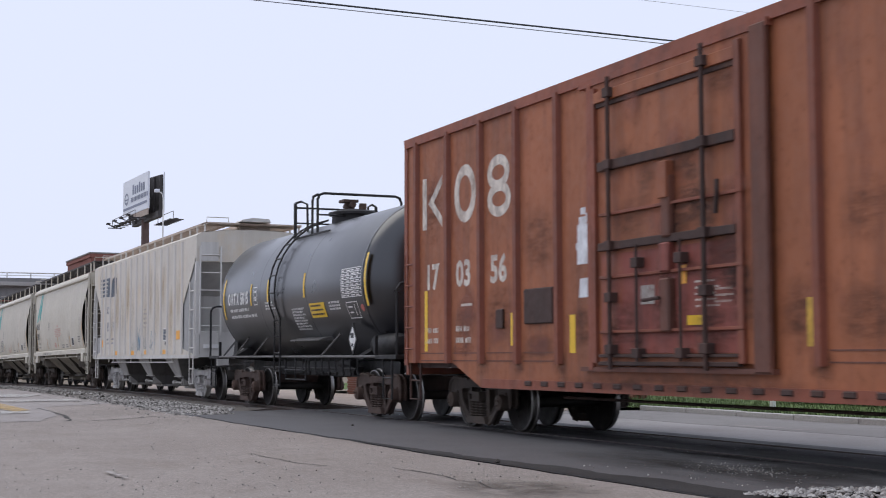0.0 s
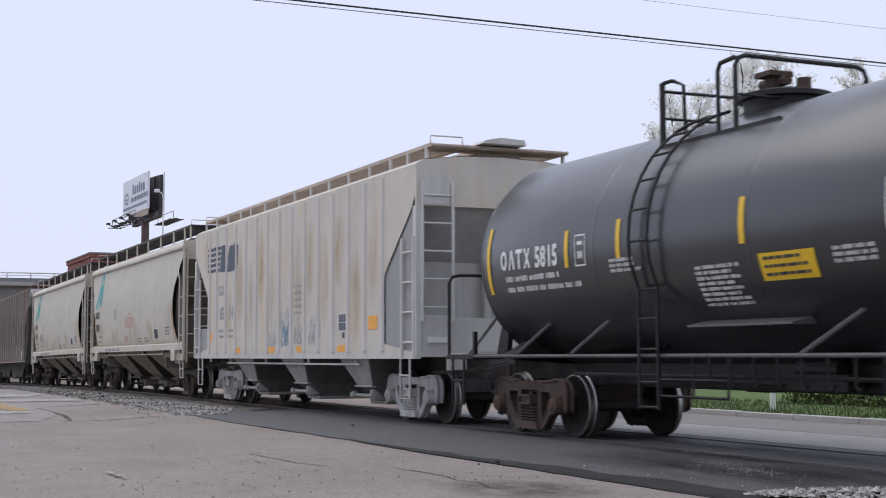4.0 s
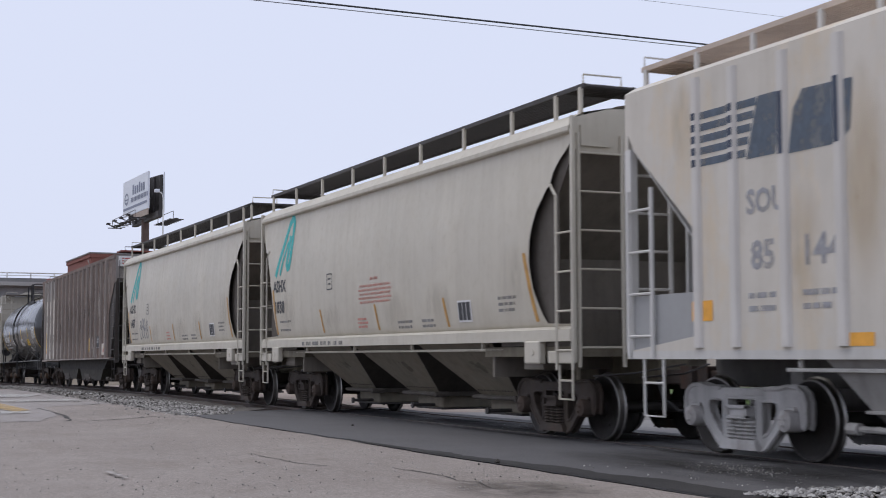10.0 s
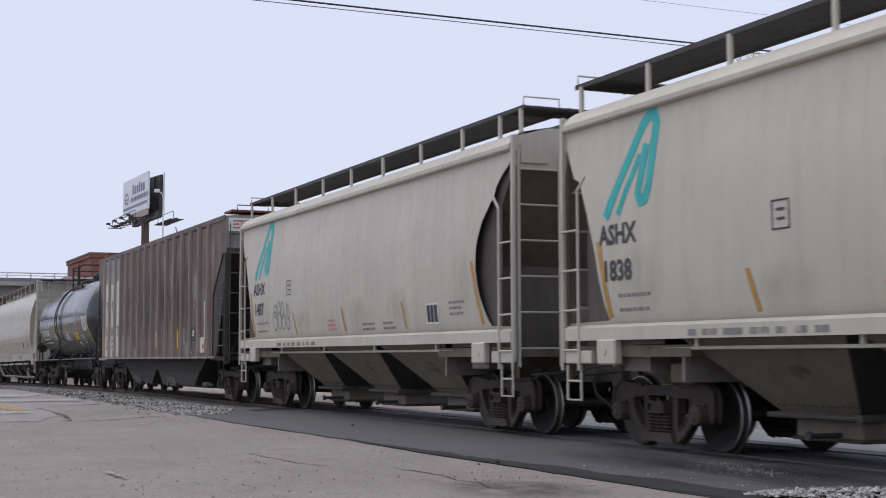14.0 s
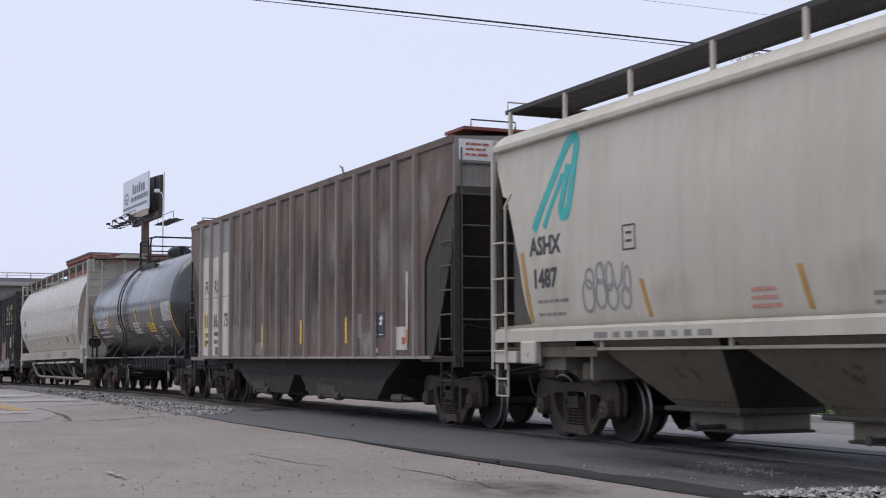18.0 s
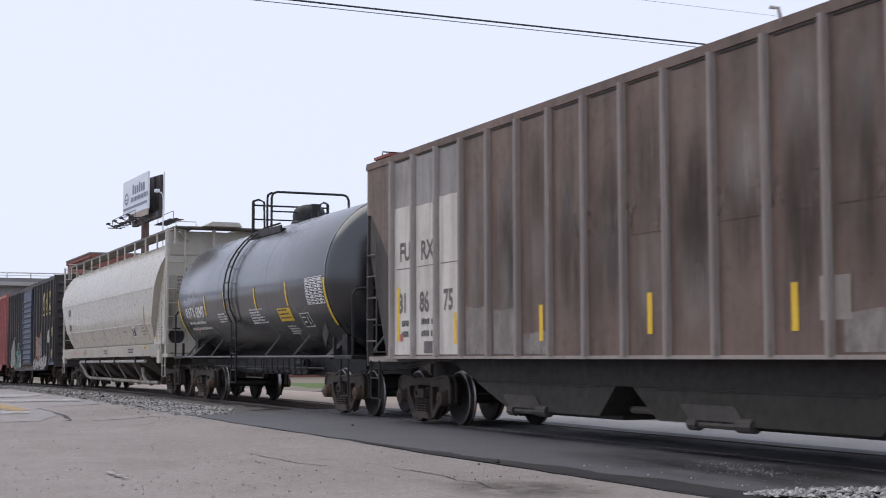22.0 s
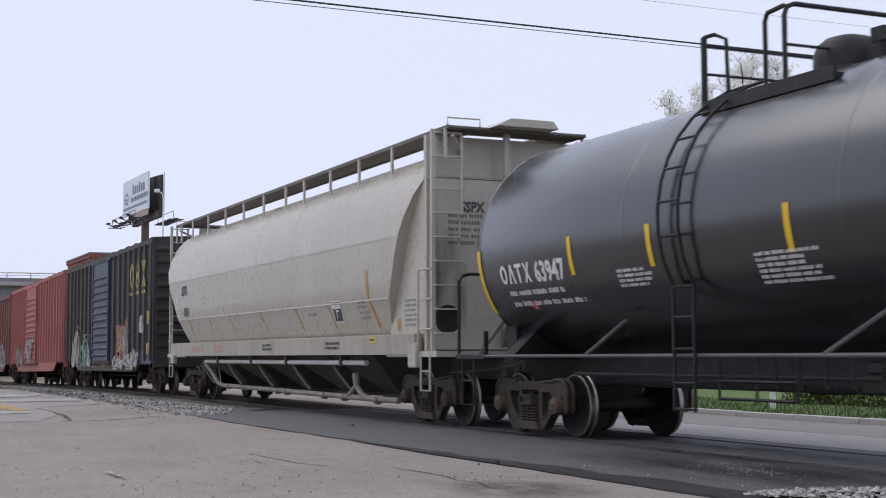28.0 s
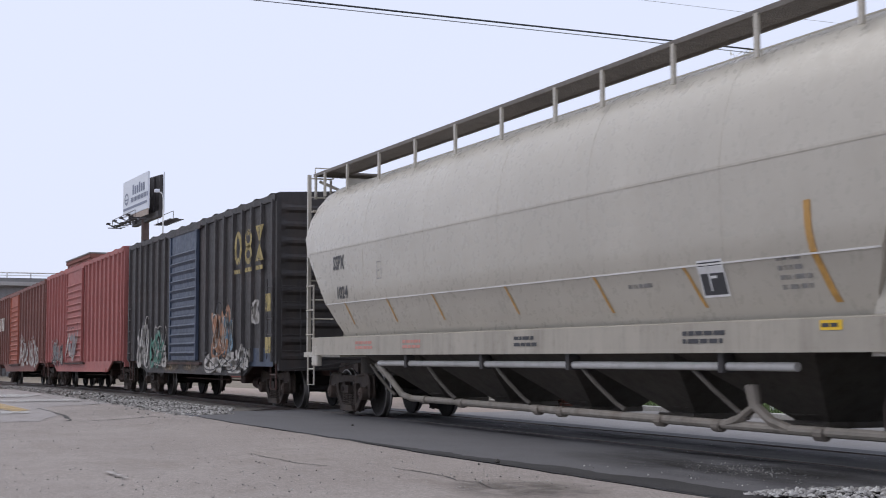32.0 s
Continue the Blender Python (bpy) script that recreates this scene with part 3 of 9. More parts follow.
def cut_plate(outline, holes, y0, y1):
    """A plate in the x-z plane with openings through it."""
    bm = bmesh.new()
    for loop in [outline] + holes:
        vs = [bm.verts.new((x, y0, z)) for x, z in loop]
        for p, q in zip(vs, vs[1:] + vs[:1]):
            bm.edges.new((p, q))
    bmesh.ops.triangle_fill(bm, edges=list(bm.edges), use_beauty=True, use_dissolve=False)
    out = bmesh.ops.extrude_face_region(bm, geom=list(bm.faces))
    for p in out["geom"]:
        if isinstance(p, bmesh.types.BMVert):
            p.co.y = y1
    bmesh.ops.recalc_face_normals(bm, faces=list(bm.faces))
    bm.verts.index_update()
    g = Geo().add([p.co[:] for p in bm.verts], [[q.index for q in f.verts] for f in bm.faces])
    bm.free()
    return g


def side_frame_geo():
    """Cast side frame: top chord, jaws over the bearings, diagonals down to the spring seat, three windows."""
    right = [(0.42, 0.795), (0.66, 0.80), (0.84, 0.83), (0.99, 0.815), (1.085, 0.755), (1.125, 0.66), (1.12, 0.43), (1.085, 0.375), (1.035, 0.385), (1.018, 0.46), (1.010, 0.56), (0.965, 0.600), (0.815, 0.600), (0.770, 0.56), (0.755, 0.45), (0.70, 0.375), (0.60, 0.285), (0.50, 0.185), (0.41, 0.12), (0.31, 0.095)]
    outline = [(x, z) for x, z in right] + [(-x, z) for x, z in right[::-1]]
    tri = [(0.365, 0.655), (0.56, 0.665), (0.635, 0.645), (0.655, 0.585), (0.63, 0.49), (0.555, 0.385), (0.455, 0.29), (0.385, 0.255), (0.362, 0.30)]
    mid = [(-0.275, 0.235), (-0.24, 0.205), (0.24, 0.205), (0.275, 0.235), (0.275, 0.66), (0.25, 0.685), (-0.25, 0.685), (-0.275, 0.66)]
    g = cut_plate(outline, [tri, mirror_x(tri), mid], -0.055, 0.055)
    for loop, r in ((tri, 0.020), (mirror_x(tri), 0.020), (mid, 0.018)):         # raised rims of the windows
        for y in (-0.052, 0.052):
            g.tube([(x, y, z) for x, z in loop + loop[:2]], r, 5)
    for s in (-1, 1):                                                          # raised outer edges
        for y in (-0.050, 0.050):
            g.tube([(s * x, y, z) for x, z in right[:8]], 0.030, 5)
            g.tube([(s * x, y, z) for x, z in right[14:]], 0.028, 5)
        g.box(min(s * 0.80, s * 0.98), max(s * 0.80, s * 0.98), -0.08, 0.08, 0.565, 0.61, 0.008)
    g.box(-0.42, 0.42, -0.060, 0.060, 0.70, 0.80, 0.02)
    g.prism([(-0.36, 0.10), (0.36, 0.10), (0.30, 0.215), (-0.30, 0.215)], "y", -0.13, 0.13)
    return g


def spring_geo():
    return Geo().lathe([(0.080 if i % 2 else 0.050, 0.215 + 0.0215 * i) for i in range(12)], "z", (0, 0, 0), 10)


def wheelset_meshes():
    web = Geo()
    for s in (-1, 1):
        prof = [(0.0, 0.80), (0.11, 0.80), (0.12, 0.755), (0.17, 0.725), (0.33, 0.735), (0.385, 0.775), (0.43, 0.782)]
        web.lathe([(r, s * h) for r, h in prof], "y", n=36)
        web.lathe([(0.485, s * 0.685), (0.47, s * 0.655), (0.385, s * 0.655), (0.33, s * 0.69), (0.17, s * 0.69), (0.09, s * 0.64)], "y", n=36)
        for k in range(3):      # lifting holes and a chalk mark, so that the turning shows
            a = 2 * math.pi * k / 3
            web.cyl((0.26 * math.cos(a), s * 0.72, 0.26 * math.sin(a)), (0.26 * math.cos(a), s * 0.742, 0.26 * math.sin(a)), 0.02, 8)
    web.cyl((0, -0.80, 0), (0, 0.80, 0), 0.085, 14)
    tread = Geo()
    for s in (-1, 1):
        tread.lathe([(0.43, s * 0.782), (0.452, s * 0.775), (0.457, s * 0.735), (0.461, s * 0.70), (0.485, s * 0.685)], "y", n=40)
    me = Geo().add(web.v, web.f).add(tread.v, tread.f).mesh("wheelset", M_WHEEL, True, True)
    me.materials.append(M_TREAD)
    me.polygons.foreach_set("material_index", [0] * len(web.f) + [1] * len(tread.f))
    return me


def truck(car, x, style, name="truck", bearing=None):
    cast = {"dark": M_TRUCK, "rust": M_TRUCKRUST, "pale": M_RIBGREYTRUCK}[style]
    look_ = {"dark": "dark grimy cast steel truck", "rust": "rust-brown cast steel truck", "pale": "whitewashed cast steel truck"}[style]
    bol = cached(("bolster", style), lambda: Geo().box(-0.20, 0.20, -1.10, 1.10, 0.455, 0.60, 0.015).box(-0.20, 0.20, -0.8, 0.8, 0.45, 0.80, 0.02).cyl((0, 0, 0.80), (0, 0, 0.98), 0.28, 14).box(-0.66, 0.66, -0.40, -0.30, 0.42, 0.52).box(-0.66, 0.66, 0.30, 0.40, 0.42, 0.52).mesh("truck", cast, False, True))
    t = part("truck", bol, cast, car, look_, at=(x, 0, 0))
    fr = cached(("frame", style), lambda: side_frame_geo().mesh("side_frame", cast, False, True))
    sp = cached(("spring", style), lambda: spring_geo().mesh("spring", cast, True, True))
    rim = cached(("bolster_end", style), lambda: Geo().box(-0.20, -0.165, -0.03, 0.03, 0.465, 0.60).box(0.165, 0.20, -0.03, 0.03, 0.465, 0.60).box(-0.20, 0.20, -0.03, 0.03, 0.57, 0.605).box(-0.20, 0.20, -0.03, 0.03, 0.455, 0.485).mesh("bolster_end", cast, False, True))
    cap_m = bearing or cast
    cap = cached(("cap", cap_m.name), lambda: Geo().lathe([(0.0, -0.19), (0.06, -0.19), (0.075, -0.175), (0.115, -0.165), (0.125, -0.14), (0.125, 0.06)], "y", n=16).cyl((0.045, -0.19, 0.02), (0.045, -0.205, 0.02), 0.014, 6).cyl((-0.045, -0.19, 0.02), (-0.045, -0.205, 0.02), 0.014, 6).cyl((0, -0.19, -0.05), (0, -0.205, -0.05), 0.014, 6).mesh("bearing_cap", cap_m, True, True))
    shoe = cached(("shoe", style), lambda: Geo().prism([(0.38, 0.30), (0.43, 0.30), (0.47, 0.46), (0.43, 0.62), (0.38, 0.62), (0.36, 0.46)], "y", -0.78, -0.70).mesh("brake_shoe", M_TRUCK, False, True))
    shoe2 = cached(("shoe2", style), lambda: Geo().prism(mirror_x([(0.38, 0.30), (0.43, 0.30), (0.47, 0.46), (0.43, 0.62), (0.38, 0.62), (0.36, 0.46)]), "y", -0.78, -0.70).mesh("brake_shoe", M_TRUCK, False, True))
    for s in (-1, 1):
        part("side_frame", fr, cast, t, at=(0, s * 0.985, 0))
        for x_ in (-0.17, 0.0, 0.17):
            part("spring", sp, cast, t, at=(x_, s * 1.045, 0))
        part("bolster_end", rim, cast, t, at=(0, s * 1.11, 0))
        for d in (-0.889, 0.889):
            c = part("bearing_cap", cap, cap_m, t, at=(d, s * 0.985, R_WHEEL))
            if s > 0:
                c.rotation_euler = (0, 0, math.pi)
        for me in (shoe, shoe2):
            b = part("brake_shoe", me, M_TRUCK, t)
            if s > 0:
                b.rotation_euler = (0, 0, math.pi)
    web = cached("wheelset", wheelset_meshes)
    for d in (-0.889, 0.889):
        w = part("wheelset", web, M_WHEEL, t, at=(d, 0, R_WHEEL))
        SPINNING.append((w, d))
    return t


def coupler(car, end, s, z=0.88):
    g = Geo().box(min(end - s * 0.6, end + s * 0.42), max(end - s * 0.6, end + s * 0.42), -0.11, 0.11, z - 0.1, z + 0.1, 0.02)
    g.prism([(end + s * 0.38, -0.17), (end + s * 0.62, -0.15), (end + s * 0.66, 0.02), (end + s * 0.55, 0.16), (end + s * 0.38, 0.17)], "z", z - 0.15, z + 0.15)
    part("coupler", g, M_COUPLER, car)
    hose = Geo().tube([(end + s * 0.05, -0.3, z - 0.05), (end + s * 0.2, -0.32, z - 0.28), (end + s * 0.40, -0.2, z - 0.45), (end + s * 0.62, -0.05, z - 0.40)], 0.026, 6)
    part("air_hose", hose, M_BLACKGEAR, car)
    pin = Geo().tube([(end + s * 0.1, -1.35, z + 0.02), (end + s * 0.12, -0.7, z + 0.06), (end + s * 0.42, -0.1, z + 0.18)], 0.014, 5)
    part("uncoupling_lever", pin, M_STEELDK, car)


def ladder(car, p, q, width, n, material, axis="x", r=0.017, stile=0.022, name="ladder", off=0.0):
    """Two stiles and n rungs between the points p (foot) and q (top)."""
    p, q = Vector(p), Vector(q)
    w = Vector((width, 0, 0)) if axis == "x" else Vector((0, width, 0))
    g = Geo()
    for o in (Vector(), w):
        g.cyl(p + o, q + o, stile, 6)
    la = part(name, g, material, car)
    for k in range(n):
        f = (k + 0.5) / n
        a = p.lerp(q, f)
        part("rung", Geo().cyl(a, a + w, r, 6), material, la)
    return la


def end_sill_step(car, x, z0, z1, material, w=0.42, y=-1.58):
    """The stirrup that hangs below a corner."""
    g = Geo().tube([(x, y, z1), (x, y, z0), (x + w, y, z0), (x + w, y, z1)], 0.020, 6)
    g.cyl((x, y, (z0 + z1) / 2 + 0.02), (x + w, y, (z0 + z1) / 2 + 0.02), 0.016, 6)
    part("stirrup_step", g, material, car)


# ---- covered hopper cars ----
def running_boards(car, half, z, roof_z, xs, post_mat, deck_mat, y_out=1.34, wide=0.72, end_wide=0.62):
    """Grated walkways round the roof on short posts."""
    for s in (-1, 1):
        g = Geo()
        ya, yb = sorted((s * y_out, s * (y_out - wide)))
        g.box(-half, half, ya, ya + 0.03, z - 0.05, z + 0.012).box(-half, half, yb - 0.03, yb, z - 0.05, z + 0.012)
        n = 13
        for k in range(1, n):
            y = ya + (yb - ya) * k / n
            g.box(-half, half, y - 0.009, y + 0.009, z - 0.012, z + 0.006)
        x = -half
        while x < half:
            g.box(x, x + 0.020, ya, yb, z - 0.014, z + 0.002)
            x += 0.075
        part("running_board", g, deck_mat, car, "grated steel running board", solid=False)
        post = cached(("rbpost", post_mat.name, round(z - roof_z, 3)), lambda: Geo().box(-0.035, 0.035, -0.02, 0.02, roof_z - z, 0.0).mesh("walkway_post", post_mat, False, True))
        for x in xs:
            part("walkway_post", post, post_mat, car, at=(x, s * (y_out - 0.01), z - 0.03))
    for s in (-1, 1):
        x0, x1 = sorted((s * half, s * (half - end_wide)))
        g = Geo().box(x0, x1, -y_out, y_out, z - 0.03, z - 0.004)
        erb = part("end_running_board", g, deck_mat, car, "grated steel end platform", solid=False)
        slat = cached(("slat", deck_mat.name, y_out), lambda: Geo().box(-0.012, 0.012, -y_out, y_out, -0.05, 0.012).mesh("slat", deck_mat, False, True))
        for k in range(6):
            part("slat", slat, deck_mat, erb, at=(x0 + (x1 - x0) * (k + 0.5) / 6, 0, z))
        h = Geo().tube([(s * (half - 0.05), -y_out + 0.02, z), (s * (half - 0.05), -y_out + 0.02, z + 0.14), (s * (half - 0.05), -y_out + 0.62, z + 0.14), (s * (half - 0.05), -y_out + 0.62, z)], 0.014, 6)
        part("handhold", h, post_mat, car)


def shell(profile, ends, cols=24, ahead=None):
    """Side and roof plating: a profile of (y, z) swept along x as far as ends(y, z), or ahead(y, z) at the front."""
    rows = []
    for y, z in profile:
        e = ends(y, z)
        e2 = ahead(y, z) if ahead else e
        rows.append([(-e + (e + e2) * i / cols, y, z) for i in range(cols + 1)])
    return Geo().sheet(rows)


def slope_end(car, s, x_top, z_top, x_low, z_low, wide, material, label=""):
    g = Geo()
    g.prism([(s * x_top, z_top), (s * x_low, z_low), (s * (x_low - 0.02), z_low), (s * (x_top - 0.02), z_top - 0.0)], "y", -wide, wide)
    part("slope_sheet", g, material, car, label)


def bay(x0, x1, z0, z1, top, low_x, low_y, material, car, shift=0.0, gate=M_STEELDK, label=""):
    """One discharge hopper: four sloping plates to a narrow gate."""
    xm = (x0 + x1) / 2 + shift
    v = [(x0, -top, z1), (x1, -top, z1), (x1, top, z1), (x0, top, z1), (xm - low_x, -low_y, z0), (xm + low_x, -low_y, z0), (xm + low_x, low_y, z0), (xm - low_x, low_y, z0)]
    f = [(0, 1, 5, 4), (1, 2, 6, 5), (2, 3, 7, 6), (3, 0, 4, 7), (4, 5, 6, 7)]
    h = part("discharge_hopper", Geo().add(v, f), material, car, label)
    g = Geo().box(xm - low_x - 0.04, xm + low_x + 0.04, -low_y - 0.03, low_y + 0.03, z0 - 0.07, z0 + 0.01, 0.012)
    g.cyl((xm - low_x - 0.12, -low_y - 0.10, z0 - 0.03), (xm + low_x + 0.22, -low_y - 0.10, z0 - 0.03), 0.035, 8)
    g.cyl((xm + low_x + 0.16, -low_y - 0.16, z0 - 0.03), (xm + low_x + 0.16, -low_y + 0.1, z0 - 0.03), 0.05, 8)
    part("gate", g, gate, h)
    r = Geo()
    for k in range(12):
        xx = xm - low_x + 2 * low_x * (k + 0.5) / 12
        yy = -low_y - (top - low_y) * 0.10 - 0.012
        r.cyl((xx, yy + 0.01, z0 + (z1 - z0) * 0.10), (xx, yy - 0.012, z0 + (z1 - z0) * 0.10), 0.014, 5)
    tagged(part("bolt_row", r, gate, h), kind="stuff")
    return h


def ribbed_hopper():
    """Grey three-bay car with flat ribbed sides."""
    car = thing("covered_hopper_car", "grey ribbed covered hopper car with pale stains and faded blue logo", "freight car", "train")
    H = 7.58
    zb, ze = 1.22, 4.43
    def ends(y, z):
        if z > 3.69 or z < 1.40:
            return H
        return H - 0.20 - 1.30 * min(1, (3.69 - z) / 1.10)
    prof = []
    zs = [zb, 1.40, 1.41, 1.8, 2.2, 2.58, 2.9, 3.3, 3.685, 3.69, 4.0, ze]
    prof += [(-1.60, z) for z in zs] + [(-1.45, 4.52), (-0.8, 4.60), (0, 4.63), (0.8, 4.60), (1.45, 4.52)] + [(1.60, z) for z in zs[::-1]]
    part("body", shell(prof, ends, 20), M_RIBGREY, car, "grey ribbed side and roof plating", solid=False)
    rib = Geo().prism([(-0.092, -1.60), (-0.062, -1.634), (-0.040, -1.646), (0.040, -1.646), (0.062, -1.634), (0.085, -1.60)], "z", 1.26, 4.36).mesh("side_rib", M_RIBSIDE, False, True)
    xs = [-6.04] + [-5.34 + 0.875 * k for k in range(14)]
    for x in xs:
        part("side_rib", rib, M_RIBSIDE, car, at=(x, 0, 0))
        r2 = part("side_rib", rib, M_RIBSIDE, car, at=(x, 0, 0))
        r2.rotation_euler = (0, 0, math.pi)
    for s in (-1, 1):
        a, b = sorted((s * H, s * (H - 0.06)))
        part("end_panel", Geo().prism([(-1.6, 3.72), (1.6, 3.72), (1.6, 4.43), (1.45, 4.51), (0.8, 4.59), (0, 4.62), (-0.8, 4.59), (-1.45, 4.51), (-1.6, 4.43)], "x", a, b), M_RIBGREY, car, "pale upper end panel")
        for y in (-1.56, 1.56):
            part("corner_post", Geo().box(min(s * (H + 0.004), s * (H - 0.13)), max(s * (H + 0.004), s * (H - 0.13)), y - 0.05, y + 0.05, 1.2, 3.72), M_PALEPANEL, car)
        slope_end(car, s, H - 0.10, 3.74, H - 2.75, 1.25, 1.57, M_RIBGREYEND, "grey slope sheet, shade in its colour")
        for q in (-1, 1):
            part("end_gusset", Geo().prism([(s * (H - 2.25), 1.24), (s * (H - 0.14), 1.24), (s * (H - 0.14), 3.72), (s * (H - 0.85), 3.90), (s * (H - 2.25), 2.80)] if s > 0 else [(s * (H - 1.62), 1.24), (s * (H - 0.10), 1.24), (s * (H - 0.10), 1.90), (s * (H - 1.62), 1.90)], "y", q * 1.56 - 0.012, q * 1.56 + 0.012), M_RIBGUSSET, car, "grey gusset plate")
        x0, x1 = sorted((s * (H - 0.02), s * (H - 0.10)))
        part("end_sill_panel", Geo().box(x0, x1, -1.5, -0.96, 1.20, 1.86, 0.02), M_RIBGREYLT, car, "pale corner plate")
        part("low_bulkhead", Geo().box(s * (H - 0.55) - 0.02, s * (H - 0.55) + 0.02, -1.44, 1.44, 1.24, 1.84, 0.01), M_PALEPANEL, car, "pale low end plate")
        part("bulkhead", Geo().box(s * (H - 1.07) - 0.02, s * (H - 1.07) + 0.02, -1.44, 1.44, 1.24, 2.84, 0.01), M_RIBGREYLT, car, "light grey end bulkhead")
        x0, x1 = sorted((s * (H - 0.02), s * (H - 1.55)))
        part("end_deck", Geo().box(x0, x1, -1.57, 1.57, 1.16, 1.24), M_RIBGREYLT, car)
        part("centre_brace", Geo().box(s * (H - 0.92) - 0.09, s * (H - 0.92) + 0.05, 0.10, 0.22, 1.2, 2.95), M_PALEPANEL, car)
        # roof-end and corner ladders
        ladder(car, (s * (H + 0.03), -1.50, 1.76), (s * (H + 0.03), -1.50, 4.14), 0.57, 5, M_PALEPANEL, "y", 0.018, 0.03)
        part("ladder_plate", Geo().box(min(s * H, s * (H + 0.02)), max(s * H, s * (H + 0.02)), -1.48, -1.0, 3.74, 4.25), M_RIBGREYLT, car)
        ladder(car, (s * (H - 0.60) - 0.0, -1.62, 1.15), (s * (H - 0.60), -1.62, 3.2), 0.52 * s, 4, M_PALEPANEL, "x", 0.018, 0.03)
        end_sill_step(car, s * (H - 0.55) - 0.2, 0.45, 1.2, M_RIBGREYLT)
        coupler(car, s * H, s)
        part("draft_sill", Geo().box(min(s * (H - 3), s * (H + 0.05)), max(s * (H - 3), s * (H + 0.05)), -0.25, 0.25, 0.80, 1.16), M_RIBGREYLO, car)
    part("side_sill", Geo().box(-H, H, -1.60, -1.52, 1.13, 1.23), M_RIBGREYLT, car)
    part("side_sill", Geo().box(-H, H, 1.52, 1.60, 1.13, 1.23), M_RIBGREYLT, car)
    part("gate_rail", Geo().cyl((-4.6, -1.50, 1.02), (4.6, -1.50, 1.02), 0.022, 6).box(-4.4, -4.36, -1.52, -1.48, 1.0, 1.16).box(-1.4, -1.36, -1.52, -1.48, 1.0, 1.16).box(1.6, 1.64, -1.52, -1.48, 1.0, 1.16).box(4.4, 4.44, -1.52, -1.48, 1.0, 1.16), M_RIBGREYLT, car)
    for x in (-3.2, 0.52, 4.30):
        v = []
        for hx, hy, z in ((0.84, 1.50, 1.16), (0.40, 1.25, 0.61), (0.35, 0.92, 0.33)):
            v += [(x - hx, -hy, z), (x + hx, -hy, z), (x + hx, hy, z), (x - hx, hy, z)]
        f = [(i + k, i + (k + 1) % 4, i + 4 + (k + 1) % 4, i + 4 + k) for i in (0, 4) for k in range(4)] + [(8, 9, 10, 11)]
        h = part("discharge_hopper", Geo().add(v, f), M_RIBGREYLO, car, "sloping discharge hopper, grey darkened as in shade")
        # near faces lighter than the ends: side light put into two greys
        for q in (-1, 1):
            part("hopper_face", Geo().add([(x - 0.83, q * 1.505, 1.158), (x + 0.82, q * 1.505, 1.158), (x + 0.40, q * 1.262, 0.62), (x - 0.40, q * 1.262, 0.62)], [(0, 1, 2, 3)]), M_RIBGREYGUSSET, h, "near plate of the hopper, paler as its lit face", solid=False)
            part("flange", Geo().box(x - 0.47, x + 0.44, min(q * 1.22, q * 1.30), max(q * 1.22, q * 1.30), 0.590, 0.625, 0.006), M_RIBGREYGUSSET, h)
            part("face_stiffener", Geo().tube([(x + 0.80, q * 1.51, 1.15), (x + 0.40, q * 1.27, 0.63)], 0.016, 5), M_RIBGREYGUSSET, h)
        part("gate", Geo().box(x - 0.42, x + 0.42, -1.0, 1.0, 0.27, 0.335, 0.01).box(x + 0.10, x + 0.32, -1.22, -0.95, 0.34, 0.56, 0.03), M_RIBGREYGUSSET, h)
        part("gate_shaft", Geo().cyl((x - 0.78, -1.20, 0.43), (x + 0.30, -1.20, 0.43), 0.034, 8).cyl((x - 0.82, -1.20, 0.43), (x - 0.66, -1.20, 0.43), 0.065, 10).cyl((x + 0.22, -1.20, 0.43), (x + 0.30, -1.20, 0.43), 0.06, 10), M_RIBGREYGUSSET, h)
    running_boards(car, H + 0.02, 4.79, 4.44, [-7.5, -6.39, -5.3, -4.15, -3.26, -2.1, -0.97, 0.15, 1.25, 2.39, 3.56, 4.7, 5.76, 6.58, 7.4], M_RIBGREYLT, M_TANGRATE)
    trough = Geo().prism([(-0.34, 4.60), (-0.34, 4.80), (0.0, 4.90), (0.55, 4.86), (0.55, 4.60)], "x", -6.9, H - 0.35)
    part("end_canopy", Geo().prism([(-0.45, 4.82), (-0.40, 4.87), (-0.1, 4.93), (0.35, 4.91), (0.40, 4.82)], "x", H - 0.35, H + 0.22), M_RIBGREYLT, car)
    part("roof_hatch_cover", trough, M_TANGRATE, car, "raised trough hatch cover")
    # marks
    y = -1.606
    for k in range(5):
        decal("logo_stripe", rect(1.02 + 0.05 * k, 0.085), on_side(-6.13, 3.32 + 0.135 * k, y), M_BLUEWORN, car, "faded blue logo stripe")
        for x in (-6.04, -5.34):
            decal("logo_stripe", rect(0.078, 0.085), on_side(x - 0.039, 3.32 + 0.135 * k, -1.6495), M_BLUERIB, car, "blue logo stripe on a rib")
    decal("logo_block", ([(0, 0), (0.50, 0.0), (0.72, 0.66), (0.22, 0.66)], [(0, 1, 2, 3)]), on_side(-5.10, 3.29, y), M_BLUEWORN, car, "faded blue logo block")
    decal("logo_block", ([(0, 0), (0.80, 0.0), (0.95, 0.12), (1.0, 0.62), (0.24, 0.64), (0.08, 0.45)], [(0, 1, 2, 3, 4, 5)]), on_side(-4.38, 3.26, y), M_BLUEWORN, car, "faded blue logo block")
    for x in (-4.465, -3.59):
        decal("logo_block", rect(0.078, 0.66), on_side(x - 0.039, 3.27, -1.6495), M_BLUERIB, car, "blue logo patch on a rib")
    rnd = random.Random(4)
